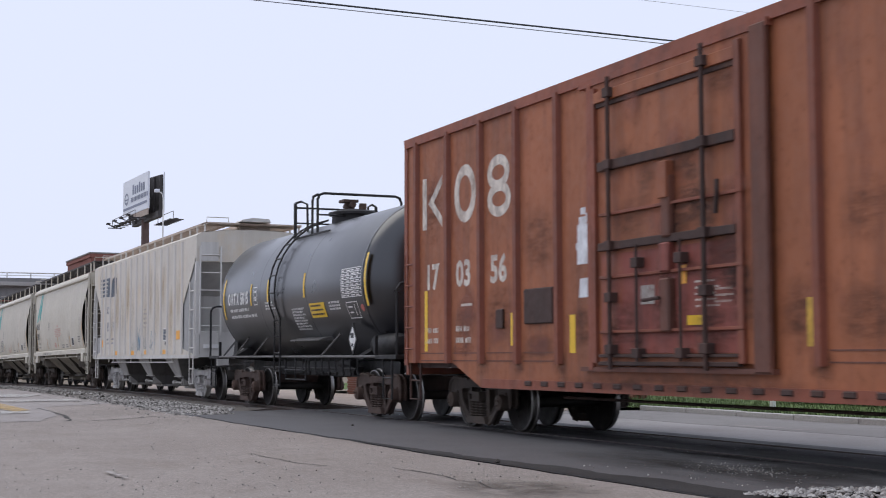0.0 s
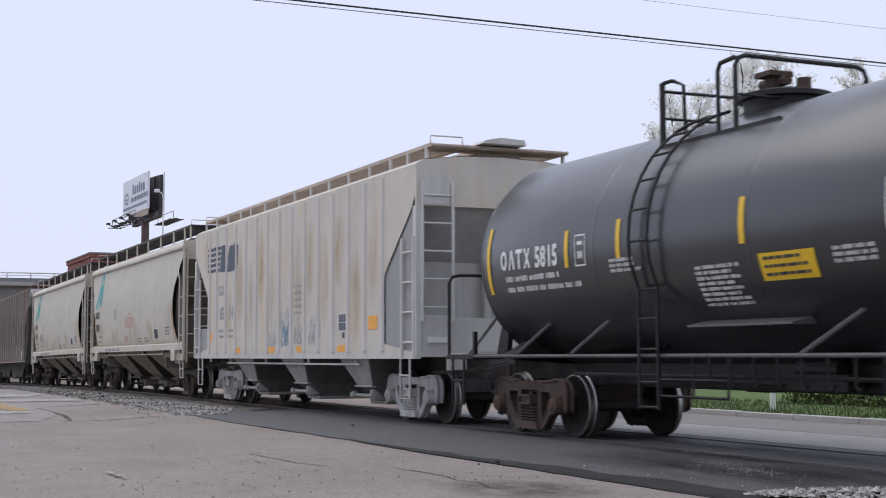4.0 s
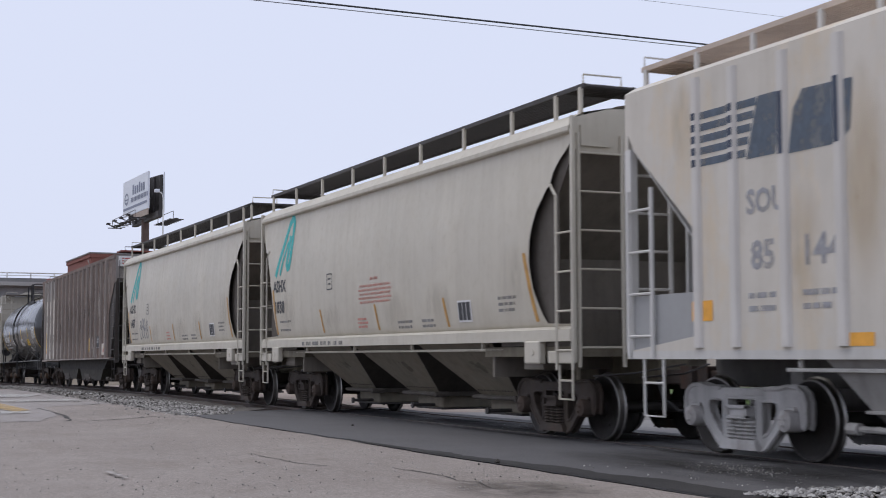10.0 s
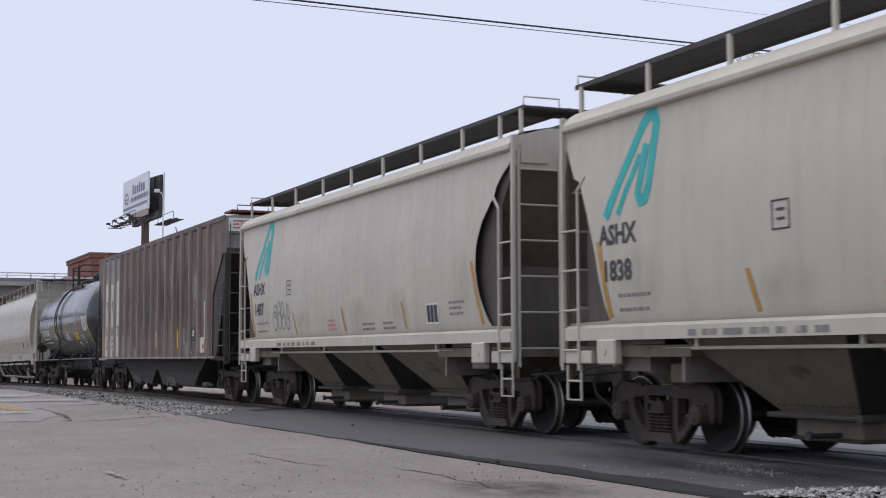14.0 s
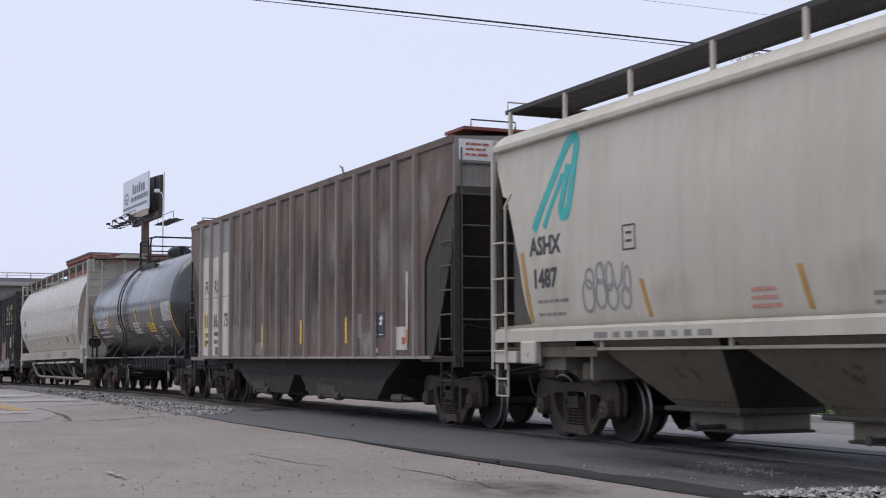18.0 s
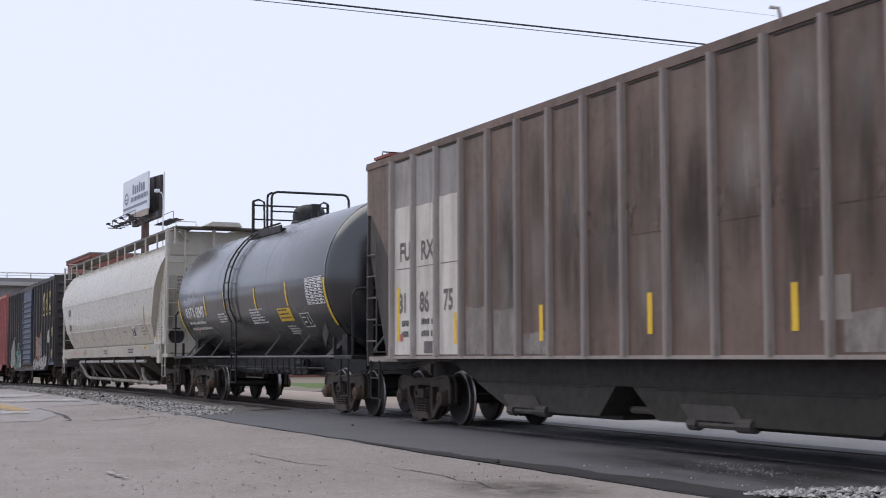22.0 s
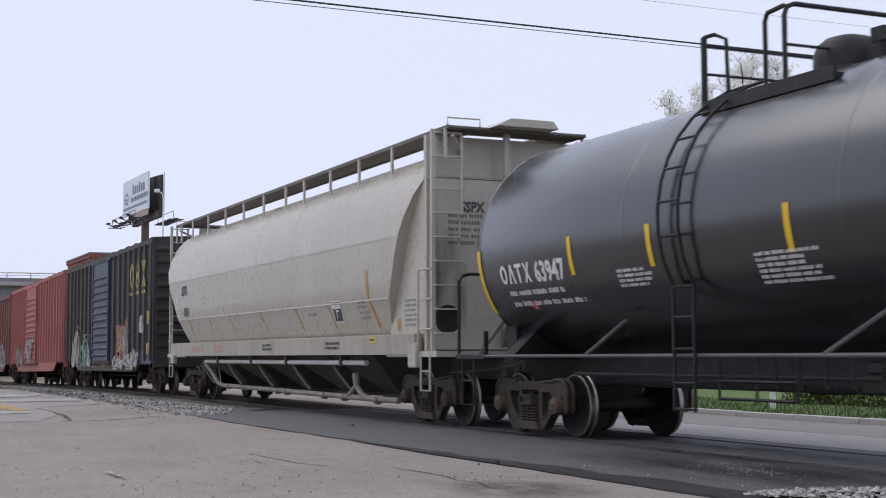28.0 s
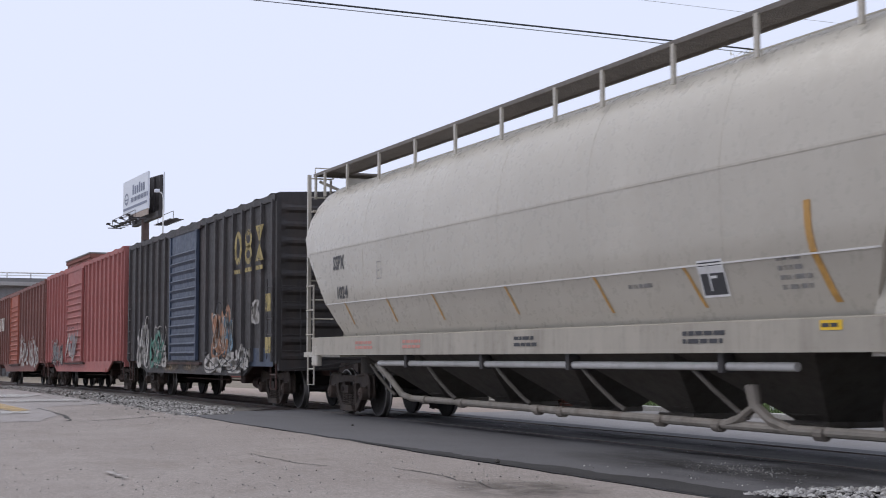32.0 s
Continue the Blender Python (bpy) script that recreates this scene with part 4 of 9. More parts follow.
    decal("stencil_mark", glyphs("SOU", 0.36, 0.95), on_side(-5.12, 2.70, y), M_RIBGREYPRINT, car, "worn grey stencil letters")
    decal("stencil_number", glyphs("85", 0.42), on_side(-5.05, 2.10, y), M_RIBGREYPRINT, car, "worn grey stencil number")
    decal("stencil_number", glyphs("144", 0.42), on_side(-4.22, 2.10, y), M_RIBGREYPRINT, car, "worn grey stencil number")
    decal("small_print", bars(0.6, 2, 0.14, 0.06, rnd), on_side(-5.1, 1.78, y), M_RIBGREYPRINT, car)
    decal("small_print", bars(0.6, 2, 0.14, 0.06, rnd), on_side(-4.2, 1.78, y), M_RIBGREYPRINT, car)
    for x, z, w, h in ((5.34, 1.66, 0.45, 0.25), (-6.17, 1.56, 0.40, 0.23)):
        decal("orange_panel", rect(w, h), on_side(x, z, y), M_ORANGE, car, "orange reflective panel")
    for x in (3.67, 1.14, -0.86, -3.62):
        decal("orange_panel", rect(0.56 if x > 0 else 0.46, 0.13), on_side(x, 1.26, y), M_ORANGE, car, "small orange reflective panel")
    decal("data_panel", joined(*[(rect(0.115, 0.145), 0.135 * (k % 3), 0.16 * (k // 3)) for k in range(6)]), on_side(3.76, 1.67, y), M_BLUEWORN, car, "small blue printed data panel")
    decal("data_panel_frame", joined((rect(0.44, 0.015), -0.02, -0.02), (rect(0.44, 0.015), -0.02, 0.325), (rect(0.015, 0.34), -0.02, -0.015), (rect(0.015, 0.34), 0.405, -0.015)), on_side(3.76, 1.67, y), M_WHITE, car)
    decal("data_panel", rect(0.13, 0.11), on_side(3.95, 1.52, y), M_DARKPRINT, car)
    for x, w, h, m in ((0.05, 0.72, 0.62, M_TAG_BLUE), (0.1, 0.6, 0.5, M_TAG_BLUE), (1.95, 0.72, 0.72, M_TAG_BLUE), (2.0, 0.6, 0.5, M_TAG_FAINT), (1.0, 0.7, 0.5, M_TAG_FAINT), (1.0, 0.65, 0.75, M_TAG_GREY), (-0.9, 0.7, 0.4, M_TAG_FAINT), (0.0, 0.7, 0.9, M_TAG_FAINT)):
        decal("spray_tag", scribble(w, h, 5, 0.022, rnd), on_side(x, 1.36, y), m, car, "faded spray-painted tag")
    for j in range(5):
        decal("small_print", typed(0.6, 0.06, rnd), on_side(1.0, 2.62 - 0.14 * j, y), M_RIBGREYPRINT, car)
    decal("spray_haze", smear(0.6, 0.5, rnd, 5), on_side(0.1, 1.38, y + 0.002), M_TAG_BLUE, car, "thin haze of pale blue spray")
    for x, z, w, h in ((-6.6, 3.3, 0.6, 1.1), (-3.6, 1.7, 0.7, 2.4), (-2.75, 1.5, 0.7, 2.0), (-1.85, 2.2, 0.7, 2.0), (-1.0, 1.8, 0.7, 1.8), (0.8, 1.5, 0.75, 2.4), (1.65, 2.3, 0.7, 1.8), (2.5, 1.6, 0.75, 2.2), (3.4, 2.4, 0.7, 1.6), (4.3, 1.3, 0.7, 2.0), (-4.5, 1.4, 0.7, 1.6), (5.2, 2.0, 0.7, 2.0)):
        decal("tan_stain", rect(w, h), on_side(x, z, -1.603), M_TANSTAIN, car, "tan runs of spilled dust")
    decal("end_print", bars(0.7, 5, 0.1, 0.045, rnd), lambda u, w: (H + 0.006, 0.05 + u, 2.35 + w), M_RIBGREYPRINT, car)
    decal("end_mark", joined((rect(0.11, 0.2), 0, 0), (rect(0.11, 0.2), 0.15, 0), (rect(0.11, 0.2), 0.3, 0), (rect(0.11, 0.2), 0.05, -0.32)), lambda u, w: (H + 0.006, 0.62 + u, 4.02 + w), M_RIBGREYPRINT, car)
    decal("end_data_plate", rect(0.42, 0.1), lambda u, w: (H + 0.02, -1.40 + u, 1.40 + w), M_WHITE, car)
    part("brake_step", Geo().box(H - 0.02, H + 0.12, -1.05, -0.72, 0.92, 1.22, 0.02), M_RIBGREYLT, car)
    for s in (-1, 1):
        truck(car, s * 6.03, "pale")
    return car


def round_hopper(number, tag, material):
    """Off-white car with bowed sides and arched end cut-outs."""
    car = thing("covered_hopper_car", "off-white covered hopper car, bowed sides, teal logo" + (", grey tag" if tag else ""), "freight car", "train")
    H = 7.16
    cut = ((1.55, 7.1), (1.60, 7.08), (1.62, 6.40), (1.70, 6.32), (1.85, 6.22), (2.10, 6.08), (2.4, 5.99), (2.63, 5.96), (2.89, 6.03), (3.14, 6.15), (3.32, 6.31), (3.51, 6.50), (3.53, 6.60), (3.74, 6.63), (4.09, 7.14), (9.0, 7.14))
    def ends(y, z):
        for (za, xa), (zb, xb) in zip(cut, cut[1:]):
            if z <= zb:
                return xa + (xb - xa) * max(0.0, z - za) / (zb - za)
    rear = ((1.55, 7.1), (1.60, 7.08), (1.62, 6.02), (1.85, 6.12), (2.26, 6.22), (2.63, 6.30), (2.90, 6.42), (3.15, 6.52), (3.45, 6.70), (3.50, 6.72), (3.52, 6.84), (3.62, 6.90), (3.97, 7.11), (9.0, 7.14))
    def trail(y, z):
        for (za, xa), (zb, xb) in zip(rear, rear[1:]):
            if z <= zb:
                return xa + (xb - xa) * max(0.0, z - za) / (zb - za)
    side = [(1.50, 1.56), (1.535, 1.60), (1.545, 1.62), (1.56, 1.70), (1.575, 1.8), (1.593, 1.98), (1.605, 2.1), (1.613, 2.3), (1.62, 2.5), (1.625, 2.8), (1.620, 3.0), (1.615, 3.2), (1.59, 3.48), (1.585, 3.52), (1.57, 3.7), (1.558, 3.85), (1.545, 3.98), (1.53, 4.18)]
    roof = [(1.60, 4.19), (1.615, 4.21), (1.615, 4.27), (1.585, 4.31), (1.50, 4.40), (1.40, 4.46), (1.0, 4.54), (0.5, 4.59), (0, 4.61)]
    half_ = side + roof
    prof = [(-y, z) for y, z in half_] + [(y, z) for y, z in half_[::-1][1:]]
    part("body", shell(prof, trail, 24, ends), material, car, "off-white bowed side and roof plating", True, solid=False)
    for s in (-1, 1):
        part("side_sill", Geo().prism([(s * 1.50, 1.37), (s * 1.60, 1.37), (s * 1.60, 1.53), (s * 1.54, 1.57), (s * 1.50, 1.57)], "x", -H + 0.05, H - 0.05), material, car, "off-white side sill")
        a, b = sorted((s * (H - 0.06), s * (H - 0.02)))
        part("end_panel", Geo().prism([(-1.52, 3.92), (1.52, 3.92), (1.55, 4.38), (1.0, 4.53), (0, 4.60), (-1.0, 4.53), (-1.55, 4.38)], "x", a, b), material, car)
        slope_end(car, s, H - 0.06, 3.95, H - 2.9, 1.25, 1.49, M_HOPEND, "slope sheet, brown from soot and shade")
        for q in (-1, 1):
            # plate added to close the cut-out, its shade given by the colour
            part("inner_plate", Geo().prism([(s * (H - 2.3), 1.31), (s * (H - 0.50), 1.31), (s * (H - 0.50), 3.40), (s * (H - 0.06), 3.97), (s * (H - 0.06), 4.1), (s * (H - 2.3), 4.1)], "y", q * 1.495 - 0.006, q * 1.495 + 0.006), M_HOPPLATE, car, "plate in the cut-out, brown darkened as in shade")
        part("corner_stile", Geo().box(min(s * (H - 0.02), s * (H + 0.05)), max(s * (H - 0.02), s * (H + 0.05)), -1.605, -1.545, 1.08, 4.40, 0.008), material, car, "pale corner stile")
        part("end_beam", Geo().box(min(s * 6.45, s * (H - 0.02)), max(s * 6.45, s * (H - 0.02)), -1.585, -1.50, 1.07, 1.24, 0.012), material, car, "pale end beam under the sill")
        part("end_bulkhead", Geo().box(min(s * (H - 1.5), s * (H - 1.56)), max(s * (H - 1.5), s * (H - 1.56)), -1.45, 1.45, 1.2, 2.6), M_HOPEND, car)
        x0, x1 = sorted((s * H, s * (H - 2.85)))
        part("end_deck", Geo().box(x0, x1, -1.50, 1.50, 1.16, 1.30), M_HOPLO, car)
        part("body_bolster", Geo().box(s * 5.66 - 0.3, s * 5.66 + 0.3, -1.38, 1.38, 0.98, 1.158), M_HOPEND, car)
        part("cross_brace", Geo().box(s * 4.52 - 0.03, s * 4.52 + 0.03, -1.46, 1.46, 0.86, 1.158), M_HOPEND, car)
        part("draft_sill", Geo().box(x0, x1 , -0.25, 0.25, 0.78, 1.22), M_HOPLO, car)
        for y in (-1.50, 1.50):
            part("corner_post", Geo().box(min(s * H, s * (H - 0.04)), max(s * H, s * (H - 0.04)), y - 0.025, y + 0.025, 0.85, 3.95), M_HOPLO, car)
        ladder(car, (s * (H + 0.0), -1.48, 1.02), (s * (H + 0.0), -1.48, 4.17), 0.69, 6, material, "y", 0.016, 0.030)
        part("ladder_plate", Geo().box(min(s * (H - 0.01), s * (H + 0.01)), max(s * (H - 0.01), s * (H + 0.01)), -1.44, -0.98, 4.0, 4.28), material, car)
        la = ladder(car, (s * 6.74, -1.60, 0.98), (s * 6.74, -1.60, 3.1), 0.44 * s, 4, material, "x", 0.015, 0.022)
        part("ladder_foot", Geo().tube([(s * 6.74, -1.60, 3.08), (s * 6.74, -1.60, 3.36), (s * 6.56, -1.585, 3.53)], 0.022, 6), material, la)
        end_sill_step(car, min(s * 6.75, s * 7.11), 0.59, 1.05, material, 0.36, -1.56)
        part("corner_bracket", Geo().box(min(s * (H - 1.35), s * (H - 0.9)), max(s * (H - 1.35), s * (H - 0.9)), -1.62, -1.50, 1.06, 1.38, 0.02).cyl((s * (H - 1.1), -1.63, 1.22), (s * (H - 1.1), -1.60, 1.22), 0.05, 10), material, car)
        part("brake_equipment", Geo().cyl((s * (H - 0.9), -0.2, 1.75), (s * (H - 0.9), 0.5, 1.75), 0.20, 12).box(s * (H - 0.8) - 0.14, s * (H - 0.8) + 0.14, 0.6, 0.9, 1.3, 1.8), M_HOPEND, car)
        coupler(car, s * (H + 0.02), s)
    part("gate_rail", Geo().cyl((-4.9, -1.48, 1.26), (4.9, -1.48, 1.26), 0.022, 6), material, car)
    for x in (-4.2, -1.4, 1.4, 4.2):
        part("rail_hanger", Geo().box(x - 0.03, x + 0.03, -1.50, -1.46, 1.24, 1.38), material, car)
    for x in (-3.0, 0.08, 3.16):
        h = bay(x - 1.50, x + 1.36, 0.53, 1.37, 1.48, 0.66, 0.62, M_HOPDK, car, -0.04, M_HOPPLATE, "sloping discharge hopper, ends dark with soot and shade")
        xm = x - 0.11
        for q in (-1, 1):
            # tan on the near faces only; bay ends keep the shade colour
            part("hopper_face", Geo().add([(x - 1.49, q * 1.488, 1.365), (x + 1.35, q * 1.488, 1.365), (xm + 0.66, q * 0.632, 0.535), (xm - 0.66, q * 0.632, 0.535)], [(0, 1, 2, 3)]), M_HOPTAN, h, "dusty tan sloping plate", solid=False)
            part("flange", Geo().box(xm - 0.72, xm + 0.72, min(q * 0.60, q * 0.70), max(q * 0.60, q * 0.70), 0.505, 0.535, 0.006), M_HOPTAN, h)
        slope = lambda z: -(0.632 + 0.856 * (z - 0.535) / 0.83) - 0.008
        decal("rust_smudge", smear(0.55, 0.26, random.Random(int(number) + int(10 * x)), 7), lambda u, w: (x - 0.15 + u, slope(0.85 + w), 0.85 + w), M_HOPLO, h, "dark rusty smudge")
        part("throat", Geo().box(xm - 0.56, xm + 0.56, -0.52, 0.52, 0.25, 0.47, 0.02), M_HOPTAN, h)
        part("slide_gate", Geo().box(xm - 0.60, xm + 0.60, -0.55, 0.55, 0.22, 0.255, 0.01).cyl((xm + 0.2, -0.95, 0.30), (xm + 0.2, -0.5, 0.30), 0.03, 8).cyl((xm + 0.2, -0.97, 0.30), (xm + 0.2, -0.93, 0.30), 0.055, 10), M_STEELDK, h)
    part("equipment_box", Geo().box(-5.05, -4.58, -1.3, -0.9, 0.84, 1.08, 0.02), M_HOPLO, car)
    running_boards(car, H + 0.0, 4.85, 4.42, [-7.0, -5.33, -3.62, -1.82, -0.15, 1.53, 3.3, 5.0, 6.36, 7.05], material, M_STEELDK, 1.38, 0.80)
    part("roof_hatch_cover", Geo().prism([(-0.38, 4.58), (-0.38, 4.74), (0, 4.80), (0.38, 4.74), (0.38, 4.58)], "x", -6.4, 6.4), M_HOPEND, car)
    # marks: they follow the bowed side
    def bow(z):
        for (ya, za), (yb, zb) in zip(side, side[1:]):
            if za <= z <= zb:
                return -(ya + (yb - ya) * (z - za) / (zb - za)) - 0.006
        return -1.545
    def at(x, z):
        return lambda u, w: (x + u, bow(z + w), z + w)
    def band(path, w):
        fine = []
        for (a, b), (c, d) in zip(path, path[1:]):
            fine += [(a + (c - a) * t / 5, b + (d - b) * t / 5) for t in range(5)]
        return stroke(fine + [path[-1]], w)
    decal("logo", joined((band([(0.04, 0.0), (0.14, 0.15), (0.84, 1.10), (0.97, 1.19), (1.08, 1.19), (1.13, 1.08), (1.03, 0.30), (0.96, 0.16), (0.86, 0.14), (0.80, 0.24), (0.93, 0.84)], 0.15), 0, 0), (band([(0.33, 0.02), (0.80, 0.72)], 0.10), 0, 0)), at(-5.84 if tag else -6.02, 2.92), M_TEAL, car, "teal slanted-stroke logo")
    mx = -5.92 if tag else -6.14
    decal("stencil_mark", glyphs("ASHX", 0.345, 0.98), at(mx, 2.58), M_DARKPRINT, car, "dark grey stencil letters")
    decal("stencil_number", glyphs(number, 0.36, 0.98), at(mx + 0.05, 2.12), M_DARKPRINT, car, "dark grey stencil number")
    rnd = random.Random(int(number))
    for (x, z, w, n, m) in ((-5.75, 1.90, 0.95, 1, M_GREYPRINT), (-5.75, 1.72, 0.9, 1, M_GREYPRINT), (1.0, 1.74, 0.7, 2, M_GREYPRINT), (2.05, 1.74, 0.6, 2, M_GREYPRINT), (4.95, 2.0, 0.6, 3, M_GREYPRINT)):
        decal("small_print", bars(w, n, 0.09, 0.045, rnd), at(x, z), m, car)
    decal("data_box", joined((rect(0.30, 0.02), 0, 0), (rect(0.30, 0.02), 0, 0.30), (rect(0.02, 0.3), 0, 0), (rect(0.02, 0.3), 0.28, 0), (rect(0.14, 0.03), 0.08, 0.2), (rect(0.14, 0.03), 0.08, 0.1)), at(-3.45 if tag else -2.6, 2.48), M_DARKPRINT, car)
    if not tag:
        for j in range(5):
            decal("red_notice_line", typed(1.5 + 0.15 * (j % 2), 0.042, rnd), at(-0.85 + 0.07 * ((j + 1) % 2), 2.44 - 0.075 * j), M_REDPRINT, car, "faint line of red print")
        decal("red_notice_line", typed(0.4, 0.055, rnd), at(-0.25, 2.56), M_REDPRINT, car, "faint line of red print")
        decal("red_notice", bars(0.55, 3, 0.07, 0.04, rnd), at(-0.96, 1.84), M_REDPRINT, car)
    else:
        loops = [(oval(0.34, 0.46, 0.045), 0.0, 0.0), (oval(0.26, 0.30, 0.045), 0.10, 0.30), (oval(0.30, 0.40, 0.045), 0.34, 0.04), (oval(0.24, 0.30, 0.045), 0.38, 0.36), (oval(0.30, 0.36, 0.045), 0.62, 0.02), (oval(0.20, 0.40, 0.04), 0.62, 0.26), (oval(0.26, 0.30, 0.045), 0.96, 0.02), (oval(0.18, 0.36, 0.04), 1.06, 0.22)]
        loops += [(stroke([(0.78, 0.62), (0.82, 0.40), (0.90, 0.28), (1.0, 0.36), (1.06, 0.62)], 0.045), 0, 0), (stroke([(0.52, 0.66), (0.60, 0.42), (0.66, 0.20)], 0.045), 0, 0)]
        decal("spray_tag", joined(*[((([(u, w * 1.0) for u, w in sh[0]]), sh[1]), du, dv) for sh, du, dv in loops]), at(-4.52, 1.72), M_TAG_GREY, car, "grey bubble-shaped spray-painted tag")
        decal("red_notice", bars(0.5, 3, 0.09, 0.04, rnd), at(-0.9, 1.86), M_REDPRINT, car)
    for x in (-3.10, -0.10, 2.93):
        strip = rect(0.085, 0.47, 1, 6)
        decal("ochre_strip", ([(u + 0.30 * (0.47 - w), w) for u, w in strip[0]], strip[1]), at(x, 1.64), M_YELLOWOLD, car, "dirty ochre reflective strip")
    for x, g_ in ((5.90, 0.30), (-6.22, 0.20)):
        strip = rect(0.10, 0.98, 1, 10)
        sg = g_
        decal("ochre_strip", ([(u + sg * (1 - w / 0.98) - (0.12 if x > 0 else 0), w) for u, w in strip[0]], strip[1]), at(x, 1.65), M_YELLOWOLD, car, "long dirty ochre reflective strip")
    px = 4.02 if tag else 3.51
    decal("data_panel", rect(0.50, 0.34, 1, 4), at(px, 1.70), M_WHITE, car)
    decal("data_panel_print", joined((rect(0.13, 0.28, 1, 3), 0.035, 0.03), (rect(0.12, 0.28, 1, 3), 0.185, 0.03), (rect(0.13, 0.28, 1, 3), 0.33, 0.03)), lambda u, w: (px + u, bow(1.70 + w) - 0.004, 1.70 + w), M_DARKPRINT, car)
    decal("sill_scrawl", bars(2.6, 1, 0.1, 0.075, rnd, 0.8), lambda u, w: (-4.2 + u, -1.606, 1.40 + w), M_GREYPRINT, car, "scratched marks")
    for x, z, w, h in ((-5.8, 1.62, 1.2, 1.0), (4.9, 1.62, 1.1, 1.3), (0.2, 1.62, 1.4, 0.7), (-3.0, 1.62, 1.2, 0.6), (2.2, 1.62, 1.3, 0.8)):
        v, f = rect(w, h, 1, 8)
        decal("dust_film", (v, f), lambda u, q: (x + u, bow(z + q) + 0.003, z + q), M_DUSTFILM, car, "thin brown dust on the paint")
    for s in (-1, 1):
        truck(car, s * 5.66, "dark")
    return car


def brown_hopper():
    """Long dark ribbed car with a faded pale panel at its rear."""
    car = thing("covered_hopper_car", "faded dark brown ribbed hopper car with a pale weathered panel", "freight car", "train")
    H = 8.6
    zb, ze = 1.16, 4.68
    def ends(y, z):
        if z > 3.74 or z < 1.18:
            return H
        return H - 0.22 - 0.97 * min(1, (3.74 - z) / 0.95)
    zs = [zb, 1.19, 1.8, 2.2, 2.74, 3.2, 3.5, 3.735, 3.745, 4.2, ze]
    prof = [(-1.60, z) for z in zs] + [(-1.0, 4.74), (0, 4.78), (1.0, 4.74)] + [(1.60, z) for z in zs[::-1]]
    part("body", shell(prof, ends, 24), M_FADED, car, "faded dark brown side plating", solid=False)
    part("top_chord", Geo().box(-H, H, -1.625, -1.59, 4.58, 4.70), M_FADED, car)
    part("side_sill", Geo().box(-H + 0.9, H - 0.9, -1.635, -1.60, 1.13, 1.175), M_FADEDRIB, car)
    part("side_sill", Geo().box(-H + 0.9, H - 0.9, 1.60, 1.635, 1.13, 1.175), M_FADEDRIB, car)
    rib = Geo().prism([(-0.046, -1.60), (-0.036, -1.67), (-0.018, -1.690), (0.018, -1.690), (0.036, -1.67), (0.046, -1.60)], "z", 1.17, 4.59).mesh("side_rib", M_FADEDRIB, False, True)
    ribs = [-7.31 + 0.9605 * k for k in range(16)]
    pale_rib = Geo().prism([(-0.046, -1.60), (-0.036, -1.67), (-0.018, -1.690), (0.018, -1.690), (0.036, -1.67), (0.046, -1.60)], "z", 1.17, 4.59).mesh("side_rib", M_FADEDPALERIB, False, True)
    for x in ribs:
        part("side_rib", pale_rib if x < -5.0 else rib, M_FADEDRIB, car, at=(x, 0, 0))
        part("side_rib", rib, M_FADEDRIB, car, at=(x, 0, 0)).rotation_euler = (0, 0, math.pi)
    # the pale repainted panel covers the rear bays below a ragged top edge
    for k, (x0, x1, top) in enumerate(((-7.25, -6.41, 3.74), (-6.29, -5.45, 3.70), (-5.33, -4.42, 3.76))):
        g = Geo().sheet([[(x0 + (x1 - x0) * i / 4, -1.605, 1.20 if r == 0 else top + 0.008 * math.sin(3 * i + k)) for i in range(5)] for r in range(2)])
        part("pale_panel", g, M_FADEDLT, car, "pale weathered paint panel", solid=False)
    for k, (x0, x1) in enumerate(((-7.27, -6.41), (-6.31, -5.45), (-5.35, -4.46))):
        g = Geo().sheet([[(x, -1.6035, z) for x in (x0 + 0.02, x1 - 0.02)] for z in (3.60, 4.56)])
        part("pale_panel", g, M_FADEDGREY, car, "greyed paint panel", solid=False)
    for s in (-1, 1):
        a, b = sorted((s * H, s * (H - 0.05)))
        part("end_panel", Geo().prism([(-1.6, 3.76), (1.6, 3.76), (1.6, 4.68), (0, 4.77), (-1.6, 4.68)], "x", a, b), M_FADEDGREY, car, "chalky grey end panel")
        # dark strip over the panel foot, in the shaded end colour
        part("end_lip", Geo().box(min(a, b) - 0.006, max(a, b) + 0.006, -1.56, 1.56, 3.74, 3.88), M_FADEDEND, car)
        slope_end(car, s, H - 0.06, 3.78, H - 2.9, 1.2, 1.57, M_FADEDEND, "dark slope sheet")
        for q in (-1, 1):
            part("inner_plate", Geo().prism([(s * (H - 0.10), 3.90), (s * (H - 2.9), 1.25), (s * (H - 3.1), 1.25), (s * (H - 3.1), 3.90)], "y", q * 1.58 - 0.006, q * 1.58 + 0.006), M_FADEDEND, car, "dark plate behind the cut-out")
        for y in (-1.55, 1.55):
            part("corner_post", Geo().box(a, b, y - 0.05, y + 0.05, 1.0, 3.78), M_FADEDEND, car)
        x0, x1 = sorted((s * H, s * (H - 1.4)))
        part("end_deck", Geo().box(x0, x1, -1.58, 1.58, 1.08, 1.17), M_FADEDRIB if s < 0 else M_FADEDLO, car)
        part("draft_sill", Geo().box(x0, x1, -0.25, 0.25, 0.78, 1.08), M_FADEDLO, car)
        ladder(car, (s * (H + 0.03), -1.48, 1.0), (s * (H + 0.03), -1.48, 4.5), 0.55, 7, M_RIBGREYLO, "y", 0.016, 0.012)
        ladder(car, (s * (H - 0.52), -1.62, 1.25), (s * (H - 0.52), -1.62, 3.2), 0.46 * s, 5, M_RIBGREYLO, "x", 0.016, 0.012)
